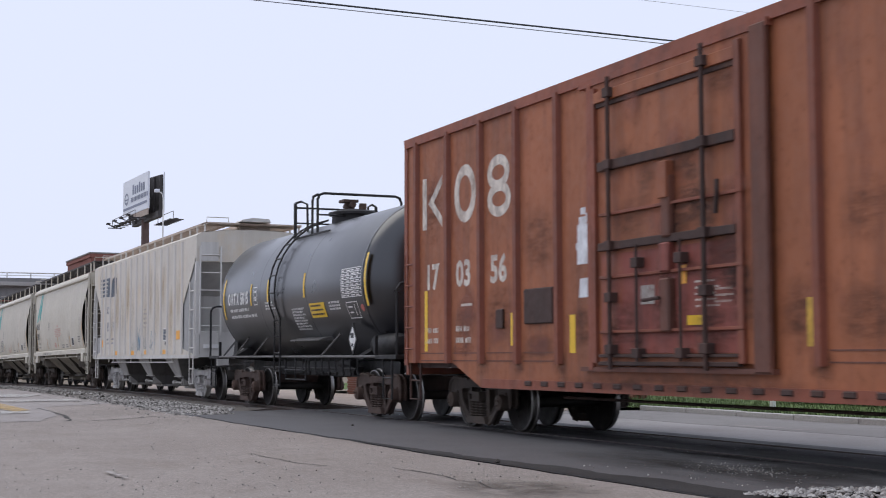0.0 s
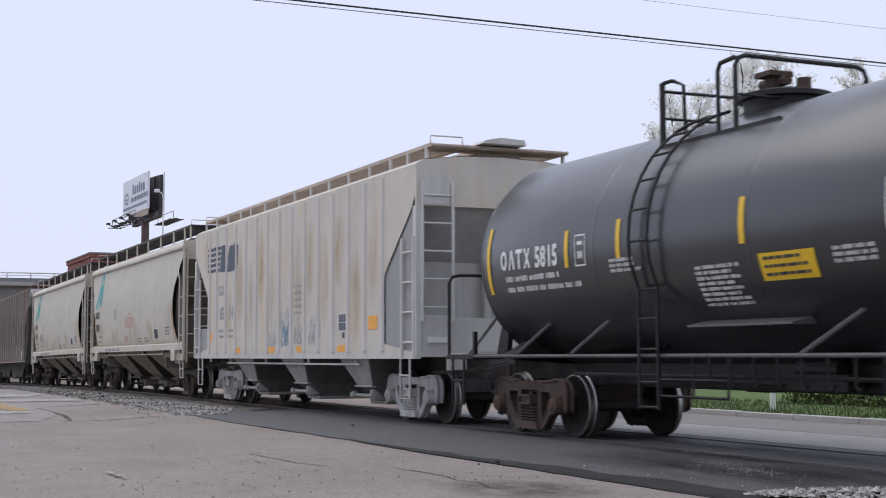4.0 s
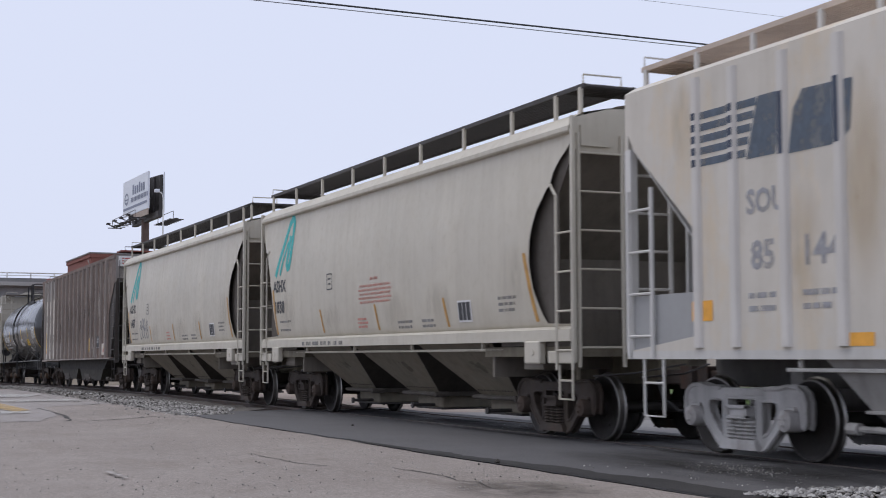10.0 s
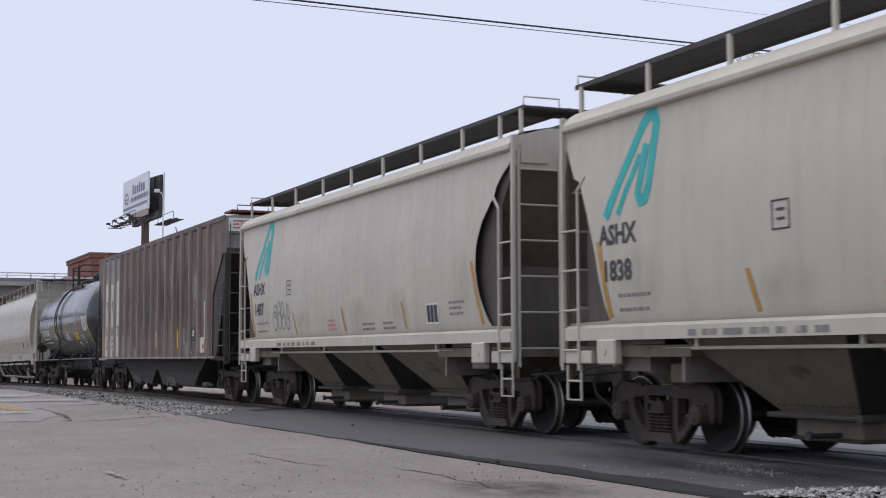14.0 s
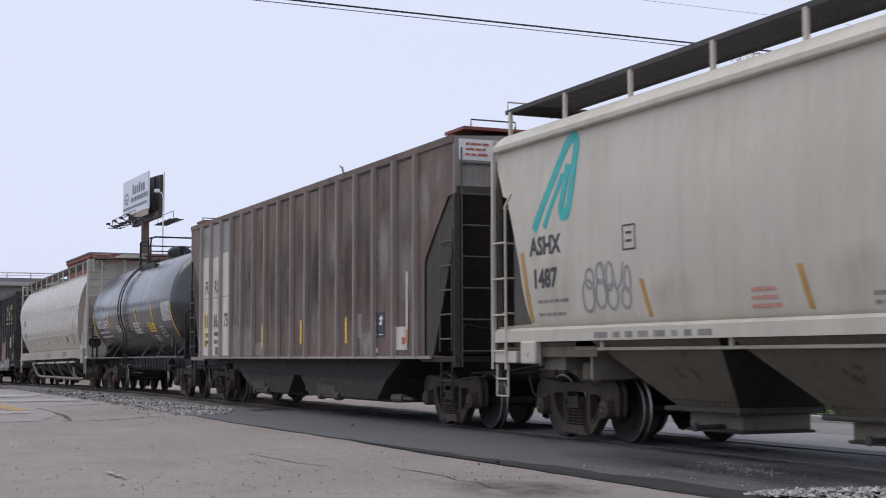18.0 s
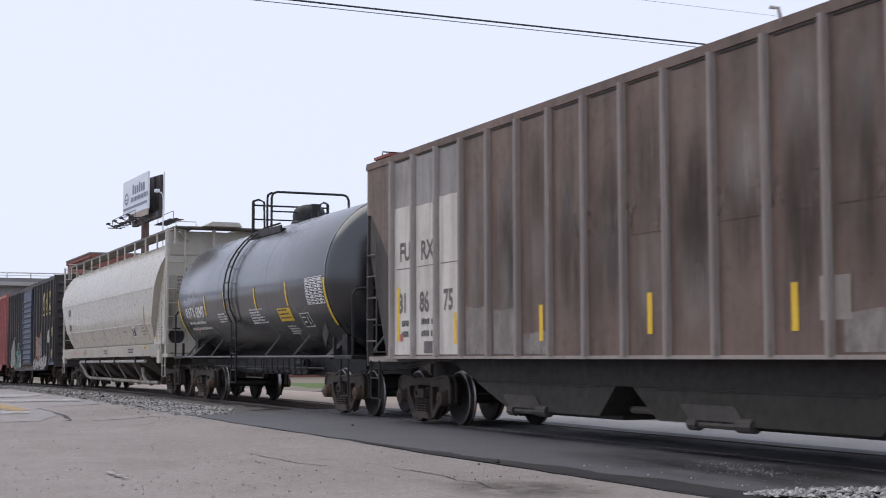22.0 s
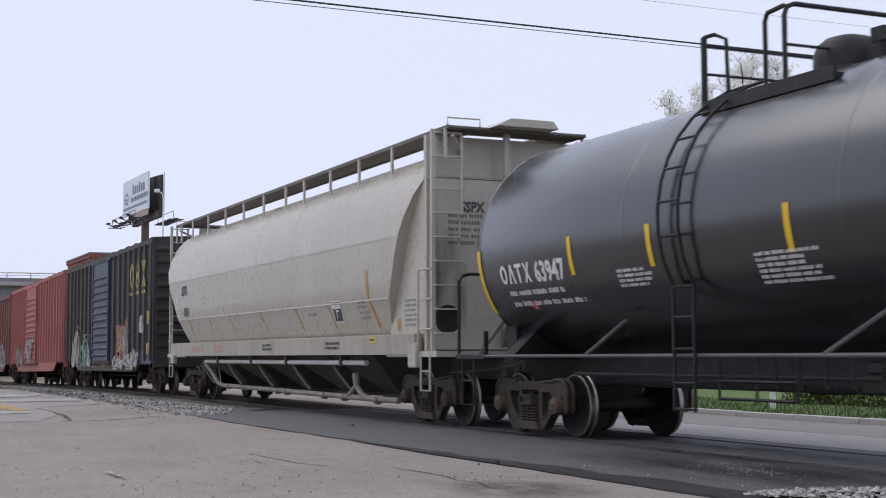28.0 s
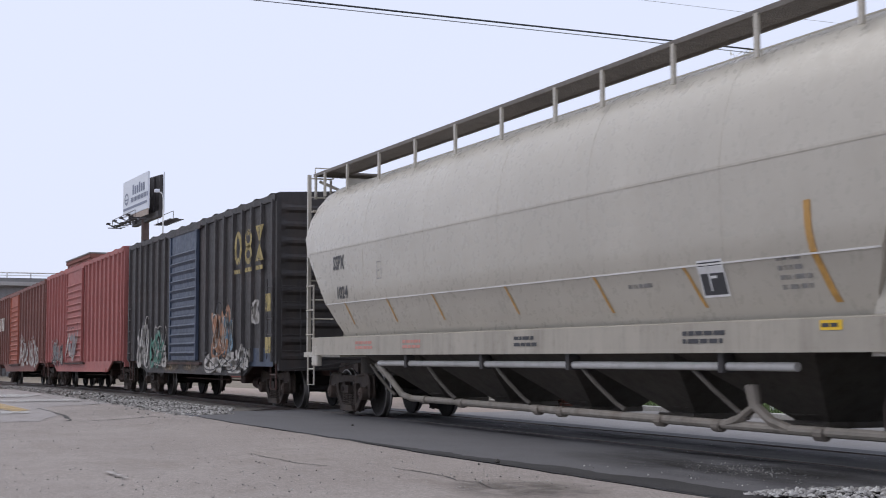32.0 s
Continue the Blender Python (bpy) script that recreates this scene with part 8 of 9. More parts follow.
    for k, (pts, wide) in enumerate(((((-34.0, 4.72), (-29.8, 4.58), (-27.3, 4.42), (-26.6, 4.2)), 0.10), (((-26.8, 4.73), (-27.04, 5.25), (-28.0, 6.11), (-28.3, 6.86)), 0.09), (((-24.8, 5.2), (-25.3, 5.64)), 0.09),
                                   (((-16.9, 4.88), (-15.9, 4.90), (-15.1, 4.97), (-14.3, 5.15)), 0.022), (((-13.9, 5.64), (-12.9, 5.76), (-12.5, 5.68), (-12.0, 5.70), (-11.4, 5.60), (-11.0, 5.57)), 0.028))):
        crack(pts, wide, k)
    v, f = rect(2.2, 1.6, 6, 5)
    xs3 = spread(-19.0, -9.6, lambda x: 0.11)
    tar_w = lambda x: max(0.02, 0.06 * (x + 19.0)) * (1 + 0.5 * noise.noise(Vector((x * 1.1, 4, 0)))) + 0.05 * noise.noise(Vector((x * 6.0, 9, 0)))
    hgt = lambda x, y: -0.020 + mud(x, y, 0.010) + 0.004
    solo("tar_margin", Geo().sheet([[(x, edge(x) + 0.036 + max(0.012, tar_w(x)) * k / 3, hgt(x, edge(x) + 0.036 + tar_w(x) * k / 3)) for x in xs3] for k in range(4)]), M_TAR, "older blacker tar along the edge of the crossing", kind="structure", smooth=True, solid=False)
    # dark sheets lay the train's shade, with oil, on the asphalt
    solo("oil_film", Geo().sheet([[(-24.0 + 15.0 * i / 12, y, -0.001) for i in range(13)] for y in (9.45, 9.87)]), M_SHADEOIL, "black film of train shade and oil beside the rail", kind="structure", solid=False)
    solo("oil_film", Geo().sheet([[(-15.5 + 7.4 * i / 12, 7.55 + 2.3 * j / 6, 0.004 + mud(-15.5 + 7.4 * i / 12, 7.55 + 2.3 * j / 6, 0.010) * 0.5) for i in range(13)] for j in range(7)]), M_SHADEOIL, "black film of train shade and oil on the crossing asphalt", kind="structure", solid=False)
    # paler paving at the far end of the lot, with a ragged edge
    pedge = lambda y: -26.6 - (0.3 if y < 3.8 else 0.3 + 2.7 * min(1.0, (y - 3.8) / 0.7) ** 0.8 + 5.0 * max(0.0, min(1.0, (y - 4.5) / 0.4)) + 0.8 * max(0.0, y - 4.9)) + 0.25 * noise.noise(Vector((y * 2.2, 5, 0)))
    ysp = [-4.0, -2.0, 0.0, 1.0, 2.0] + [2.4 + 0.12 * k for k in range(38)]
    solo("pavement_pale", Geo().sheet([[(pedge(y) - (44 + pedge(y) + 12 * (k / 6)) * (k / 6), y, grade(pedge(y) - (44 + pedge(y) + 12 * (k / 6)) * (k / 6)) - 0.030 + mud(pedge(y) - (44 + pedge(y) + 12 * (k / 6)) * (k / 6), y) + 0.006) for y in ysp] for k in range(7)]), M_PATCHPALE, "paler worn paving with a ragged edge", kind="structure", smooth=True, solid=False)
    # same painted shade and oil under the train, between the rails
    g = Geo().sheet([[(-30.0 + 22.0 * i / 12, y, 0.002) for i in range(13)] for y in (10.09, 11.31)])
    solo("oil_film", g, M_SHADEOIL, "black film of train shade and oil between the rails", kind="structure", solid=False)
    solo("dirt_film", Geo().add([(-12.3 + u, 5.0 + w, -0.022 + mud(-12.3 + u, 5.0 + w)) for u, w in v], f), M_DIRT, "brown dirt washed over the asphalt", kind="structure", solid=False)
    solo("pavement_joint", seam, M_BLACKGEAR, "tarred crack between pavings", kind="structure", solid=False)


def stones(g, n, place, size, rnd):
    """Loose angular stones, a few faces each."""
    base = [(1, .1, -.1), (.35, .9, .0), (-.7, .65, -.1), (-.95, -.3, .05), (-.2, -1, -.1), (.75, -.65, .0), (.45, .15, .75), (-.35, .3, .8), (-.1, -.5, .7), (0, 0, -.6)]
    faces = [(0, 1, 6), (1, 2, 7, 6), (2, 3, 7), (3, 4, 8, 7), (4, 5, 8), (5, 0, 6, 8), (6, 7, 8), (1, 0, 9), (2, 1, 9), (3, 2, 9), (4, 3, 9), (5, 4, 9), (0, 5, 9)]
    v, f = [], []
    for _ in range(n):
        x, y, z = place()
        s = size * rnd.uniform(0.45, 1.25)
        a = rnd.uniform(0, 6.3)
        c, d = math.cos(a) * s, math.sin(a) * s
        k = len(v)
        for px, py, pz in base:
            px, py, pz = px * rnd.uniform(.7, 1.2), py * rnd.uniform(.7, 1.2), pz * rnd.uniform(.6, 1.1)
            v.append((x + px * c - py * d, y + px * d + py * c, z + pz * s * 0.95))
        f += [tuple(i + k for i in q) for q in faces]
    g.add(v, f)
    return g


def mound(x, y):
    """Top of the ballast beside the rail, away from the crossing."""
    f = max(0.0, min(1.0, (y - 7.0) / 1.6))
    return grade(x) - 0.04 + 0.03 * math.sin(math.pi * f) + 0.05 * noise.noise(Vector((x * 0.8, y * 1.5, 4)))


def track():
    xs = spread(-230, 40, lambda x: 2.0)
    bed = Geo().sheet([[(x, y, grade(x) + z) for x in xs] for y, z in ((6.6, -0.26), (7.4, -0.20), (8.6, -0.15), (9.4, -0.16), (12.0, -0.16), (12.6, -0.20), (13.6, -0.27))])
    solo("ballast_bed", bed, M_BALLASTBED, "dark dirty ballast under the track", kind="structure", smooth=True, solid=False)
    for s in (-1, 1):
        y = DC + s * 0.7525
        prof = [(-0.07, -0.17), (0.07, -0.17), (0.07, -0.155), (0.012, -0.13), (0.012, -0.045), (0.036, -0.035), (0.036, -0.004), (-0.036, -0.004), (-0.036, -0.035), (-0.012, -0.045), (-0.012, -0.13), (-0.07, -0.155)]
        rail = thing("rail", "rusty steel rail with a polished head", "rail", "track rails", "structure")
        part("rail_web", Geo().sheet([[(x, y + p, grade(x) + z) for x in xs] for p, z in prof + prof[:1]]), M_RAIL, rail, solid=False)
        part("rail_head", Geo().sheet([[(x, y + p, grade(x) + z) for x in xs] for p, z in ((-0.037, -0.012), (-0.030, 0.0), (0.030, 0.0), (0.037, -0.012))]), M_RAILTOP, rail, solid=False)
    tie = Geo().box(-0.11, 0.11, -1.3, 1.3, -0.18, 0.0, 0.012).mesh("sleeper", M_TIE, False, True)
    ties = thing("sleepers", "dark creosoted wooden sleepers", "sleeper", kind="structure")
    for k in range(110):
        x = -30.2 - 0.53 * k
        part("sleeper", tie, M_TIE, ties, at=(x, DC, grade(x) - 0.165))
    for k in range(30):
        x = -9.2 + 0.53 * k
        part("sleeper", tie, M_TIE, ties, at=(x, DC, -0.165))
    rnd = random.Random(17)
    def left():
        if rnd.random() < 0.62:                        # thick near the crossing
            x = -28.2 - 11.0 * rnd.random() ** 1.3
            lo, hi = 6.75 + 0.35 * noise.noise(Vector((x * 0.9, 0, 0))), 7.9 + 0.9 * min(1.0, max(0.0, (-28.6 - x) / 3.0))
        else:
            x = -36.0 - 34.0 * rnd.random()
            lo, hi = 7.0 + 0.30 * noise.noise(Vector((x * 0.7, 0, 0))), 8.8
        y = lo + (hi - lo) * rnd.random() ** 0.9
        return x, y, mound(x, y) - 0.02 * rnd.random()
    solo("ballast_heap", Geo().sheet([[(x, 6.95 + 0.2 * noise.noise(Vector((x * 0.7, 0, 0))) + (2.85 * k / 6) * min(1, max(0.05, (-29.3 - x) / 2.5)), mound(x, 7 + 2.8 * k / 6) - (0.03 if k else 0.08)) for x in spread(-75, -29.4, lambda x: 0.5)] for k in range(7)]), M_DUSTBED, "dusty grey ballast shoulder beside the rail", kind="structure", smooth=True, solid=False)
    solo("ballast_stones", stones(Geo(), 4300, left, 0.046, rnd), M_STONEGREY, "loose pale crushed stone beside the rail", "gravel", kind="stuff", solid=False)
    def strays():
        x = -26.0 - 22.0 * rnd.random()
        return x, 6.9 - 0.9 * rnd.random() ** 2.5, grade(x) - 0.028
    solo("stray_stones", stones(Geo(), 170, strays, 0.030, rnd), M_STONEGREY, "stray stones on the asphalt edge", "gravel", kind="stuff", solid=False)
    def right():
        y = 7.25 + 2.3 * rnd.random()
        lo = -10.15 + 0.30 * abs(y - 7.9) + 0.25 * noise.noise(Vector((y * 2.4, 3, 0)))
        x = lo + 5.0 * rnd.random() ** 1.1
        return x, y, -0.018 + 0.075 * rnd.random() * min(1, max(0, x - lo))
    solo("crossing_stones", stones(Geo(), 3000, right, 0.026, rnd), M_STONE, "heap of loose white crushed stone", "gravel", kind="stuff", solid=False)
    def scatter():
        if rnd.random() < 0.72:
            return -11.9 + rnd.gauss(0, 0.42), 8.75 + rnd.gauss(0, 0.22), -0.010
        return -13.2 + 3.0 * rnd.random(), 7.5 + 1.9 * rnd.random(), -0.012
    solo("scattered_grit", stones(Geo(), 300, scatter, 0.011, rnd), M_STONE, "loose grit on the asphalt", "gravel", kind="stuff", solid=False)
    def lot():
        x = -11 - 26 * rnd.random() ** 1.6
        y = -3 + 9.6 * rnd.random()
        return x, y, grade(x) - 0.026
    solo("pavement_grit", stones(Geo(), 1500, lot, 0.011, rnd), M_PEBBLE, "grit on the old asphalt", "gravel", kind="stuff", solid=False)
    for x, y, s in ((-22.55, 8.38, 0.05), (-14.05, 6.95, 0.045), (-13.8, 6.6, 0.03)):
        solo("stone", stones(Geo(), 1, lambda: (x, y, -0.01), s, rnd), M_BALLASTBED, "single dark stone on the asphalt", "stone", solid=False)


# ---- beyond the track ----
def leaves(g, n, place, size, rnd):
    v, f = [], []
    for _ in range(n):
        p = Vector(place())
        a = Vector((rnd.gauss(0, 1), rnd.gauss(0, 1), rnd.gauss(0, 1))).normalized()
        b = a.orthogonal().normalized()
        s = size * rnd.uniform(0.6, 1.3)
        k = len(v)
        v += [p - a * s, p + b * s * 0.55, p + a * s, p - b * s * 0.55]
        f.append((k, k + 1, k + 2, k + 3))
    g.add(v, f)
    return g


def hedge():
    rnd = random.Random(5)
    h = thing("hedge", "clipped yellow-green hedge beside the lawn", "hedge", at=(0, 0, 0))
    def spot(x0, x1):
        def f():
            x = rnd.uniform(x0, x1)
            top = 1.05 + 0.14 * noise.noise(Vector((x * 1.1, 0, 0)))
            a = rnd.random()
            y = 22.6 + rnd.uniform(-0.75, 0.75)
            z = rnd.uniform(-0.02, top)
            if a < 0.6:
                y = 22.6 - 0.72 + 0.25 * noise.noise(Vector((x * 1.6, z * 2, 1))) + rnd.uniform(0, 0.18)
            elif a < 0.85:
                z = top - rnd.uniform(0, 0.12)
            return x, y, z
        return f
    part("foliage", leaves(Geo(), 15000, spot(-28.2, -12.0), 0.055, rnd), M_LEAF, h, "small yellow-green leaves", solid=False)
    core = Geo().box(-28.0, -12.2, 22.05, 23.1, 0.0, 0.88)
    part("stems", core, M_BARK, h, "dark inner twigs")
    sh = thing("shrub", "low russet shrub on the lawn", "shrub")
    part("foliage", leaves(Geo(), 1600, lambda: (lambda a, r, z: (-33.6 + r * math.cos(a) * math.sqrt(max(0.0, 1 - z * z)) * 0.9, 20.4 + r * math.sin(a) * math.sqrt(max(0.0, 1 - z * z)) * 0.75, 0.66 * z))(rnd.uniform(0, 6.3), rnd.uniform(0.65, 1.05), rnd.random()), 0.07, rnd), M_LEAFRED, sh, solid=False)
    part("stems", Geo().tube([(-33.6, 20.4, -0.05), (-33.5, 20.4, 0.35)], 0.03, 5).tube([(-33.6, 20.4, -0.05), (-33.9, 20.3, 0.4)], 0.02, 5), M_BARK, sh)
    blades = Geo()
    v, f = [], []
    for _ in range(9000):
        x, y = rnd.uniform(-40, -14), 17.42 + 5.0 * rnd.random() ** 1.5
        hgt, a = rnd.uniform(0.04, 0.12), rnd.uniform(0, 6.3)
        c, s = math.cos(a) * 0.012, math.sin(a) * 0.012
        k = len(v)
        v += [(x - c, y - s, -0.03), (x + c, y + s, -0.03), (x + rnd.gauss(0, 0.03), y + rnd.gauss(0, 0.03), hgt)]
        f.append((k, k + 1, k + 2))
    blades.add(v, f)
    solo("grass", blades, M_GRASS, "short green grass blades", "grass", kind="stuff", solid=False)
    p = thing("marker_post", "thin white marker post on the verge", "post")
    part("post", Geo().box(-24.55, -24.45, 18.7, 18.8, -0.1, 0.95, 0.01), M_POST, p)
    part("cap", Geo().box(-24.57, -24.43, 18.68, 18.82, 0.95, 0.985, 0.008), M_POST, p)


def low_wall():
    w = thing("brick_wall", "low red brick wall beyond the track", "wall")
    y = 16.15
    x0, x1, z0, z1 = -44.0, -27.6, -0.32, 1.35
    part("mortar", Geo().box(x0, x1, y + 0.012, y + 0.20, z0, z1 - 0.02), M_MORTAR, w)
    rest = Geo()
    bw, bh = 0.215, 0.075
    brick = Geo().box(0, bw - 0.012, 0, 0.09, 0, bh - 0.012).mesh("brick", M_BRICK, False, True)
    r = 0
    z = z0
    while z < z1 - 0.06:
        x = x0 + (bw / 2 if r % 2 else 0)
        while x < x1 - bw:
            if x > -30.9:
                part("brick", brick, M_BRICK, w, at=(x, y + 0.002 * (r % 3), z))
            else:
                rest.box(x, x + bw - 0.012, y, y + 0.09, z, z + bh - 0.012)
            x += bw
        z += bh
        r += 1
    tagged(part("brick_courses", rest, M_BRICKLOW, w), kind="stuff")
    part("coping", Geo().box(x0, x1, y - 0.04, y + 0.24, z1 - 0.03, z1 + 0.05, 0.01), M_CONCRETE, w)
    st = thing("steps", "short flight of pale concrete steps against the wall", "steps")
    for k in range(4):
        part("step", Geo().box(-32.4, -31.0, 14.98 + 0.29 * k, 16.12, -0.32 if k == 0 else -0.25 + 0.17 * k, -0.08 + 0.17 * k, 0.012), M_STEPS, st)
    rnd = random.Random(15)
    bush = thing("bare_bush", "dark leafless bush beside the steps", "bush")
    twigs = Geo()
    for _ in range(150):
        x, y_ = -29.6 + rnd.gauss(0, 0.30), 15.7 + rnd.gauss(0, 0.22)
        p = Vector((x, y_, -0.30))
        q = p + Vector((rnd.gauss(0, 0.28), rnd.gauss(0, 0.25), rnd.uniform(0.7, 1.5)))
        twigs.tube([p, p.lerp(q, 0.5) + Vector((rnd.gauss(0, 0.05), rnd.gauss(0, 0.05), 0)), q], [0.022, 0.015, 0.006], 4)
    part("stems", twigs, M_BARK, bush, "dark thin stems", solid=False)
    part("foliage", leaves(Geo(), 1500, lambda: (-29.6 + rnd.gauss(0, 0.42), 15.7 + rnd.gauss(0, 0.25), rnd.uniform(-0.15, 1.2)), 0.05, rnd), M_DEADLEAF, bush, "withered brown leaves", solid=False)
    tuft = Geo()
    v, f = [], []
    for _ in range(700):
        x, y_ = rnd.uniform(-36.0, -27.3), 16.05 - abs(rnd.gauss(0, 0.16))
        if x < -29.0 and rnd.random() < 0.6:
            continue
        hgt, a = rnd.uniform(0.05, 0.30), rnd.uniform(0, 6.3)
        c, d = math.cos(a) * 0.016, math.sin(a) * 0.016
        k = len(v)
        v += [(x - c, y_ - d, -0.32), (x + c, y_ + d, -0.32), (x + rnd.gauss(0, 0.06), y_ + rnd.gauss(0, 0.05), -0.30 + hgt)]
        f.append((k, k + 1, k + 2))
    tuft.add(v, f)
    solo("weeds", tuft, M_WEED, "dry weeds along the foot of the wall", "weeds", kind="stuff", solid=False)


def pear_tree():
    for base, seed, label, crowns in (((-42.1, 30.0), 11, "pear tree in full white blossom, dark limbs showing", ((0.4, 1.3, 11.7), (1.3, 1.3, 11.2), (-0.5, 1.3, 11.2), (-2.3, 1.0, 10.6), (-1.5, 1.4, 9.6), (0.4, 1.5, 10.4), (1.9, 1.4, 10.0), (-2.7, 1.0, 9.4))),
                                      ((-38.2, 30.6), 12, "smaller pear tree in white blossom", ((0.2, 1.0, 10.9), (1.6, 0.9, 10.6), (-0.8, 1.0, 10.2), (3.1, 0.7, 9.9)))):
        rnd = random.Random(seed)
        t = thing("blossom_tree", label, "tree", "blossom trees")
        wood, tips = Geo(), []
        def limb(p, q, r0, r1, n, jitter):
            pts = []
            for k in range(n + 1):
                f = k / n
                w = jitter * math.sin(math.pi * f)
                pts.append(p.lerp(q, f) + Vector((rnd.gauss(0, w), rnd.gauss(0, w), rnd.gauss(0, w * 0.5))))
            wood.tube(pts, [r0 + (r1 - r0) * k / n for k in range(n + 1)], 6 if r0 > 0.03 else 4)
            return pts
        root = Vector((*base, -0.1))
        trunk = limb(root, root + Vector((0.05, 0, 3.4)), 0.24, 0.17, 4, 0.03)
        for dx, spread_, top in crowns:
            end = Vector((base[0] + dx, base[1] + rnd.uniform(-1.2, 1.2), top))
            start = trunk[rnd.choice((3, 4))]
            bend = start.lerp(end, 0.45) + Vector((dx * 0.22, rnd.uniform(-0.4, 0.4), -0.2))
            low = limb(start, bend, 0.12, 0.075, 4, 0.05)
            up = limb(low[-1], end, 0.09, 0.022, 8, 0.07)
            for k, p in enumerate(low[2:] + up):
                for _ in range(3):
                    a = rnd.uniform(0, 6.3)
                    ln = spread_ * rnd.uniform(0.55, 1.25) * (1.15 - 0.06 * k)
                    d = Vector((math.cos(a) * 0.75, math.sin(a) * 0.75, rnd.uniform(0.35, 1.1))).normalized()
                    tw = limb(p, p + d * ln, 0.030, 0.010, 3, 0.05)
                    tips.extend(tw[1:])
                    for q in tw[1:]:
                        for _ in range(2):
                            e = Vector((rnd.gauss(0, 0.5), rnd.gauss(0, 0.5), rnd.uniform(0.1, 0.8))).normalized()
                            sp = limb(q, q + e * rnd.uniform(0.22, 0.5), 0.007, 0.004, 2, 0.02)
                            tips.extend(sp[1:])
        part("trunk", wood, M_BARK, t, "dark tapered trunk and limbs", True, solid=False)
        knots = [p for p in tips if rnd.random() < 0.8]
        def spot():
            p = rnd.choice(knots)
            return p + Vector((rnd.gauss(0, 0.085), rnd.gauss(0, 0.085), rnd.gauss(0, 0.08)))
        part("crown", leaves(Geo(), 24000 if seed == 11 else 11000, spot, 0.070, rnd), M_BLOSSOM, t, "loose clusters of white blossom", solid=False)


def wires():
    for x, z, r in ((-30.4, 9.46, 0.023), (-30.4, 9.36, 0.012), (-30.2, 10.40, 0.005)):
        pts = [(x, y, z + 0.0001 * (y - 18) ** 2) for y in range(-36, 85, 4)]
        solo("overhead_wire", Geo().tube(pts, r, 5), M_WIRE if r > 0.02 else M_WIREGREY, "thin dark overhead cable across the track", "cable", "overhead wires", smooth=True)
    for y in (-36.0, 84.0):
        p = thing("utility_pole", "brown wooden utility pole with a crossarm", "utility pole", "utility poles")
        part("pole", Geo().lathe([(0.17, -0.5), (0.12, 10.6)], "z", (-29.2, y, 0), 12), M_BARK, p, "", True)
        top = 9.33 + 0.0001 * (y - 18) ** 2
        part("crossarm", Geo().box(-31.0, -27.0, y - 0.06, y + 0.06, top - 0.1, top + 0.05, 0.01), M_BARK, p)
        for x, z in ((-30.4, 9.46), (-30.4, 9.36), (-30.2, 10.40)):
            part("insulator", Geo().cyl((x, y, top), (x, y, z + 0.0001 * (y - 18) ** 2 + 0.03), 0.05, 8), M_CONCRETE, p)


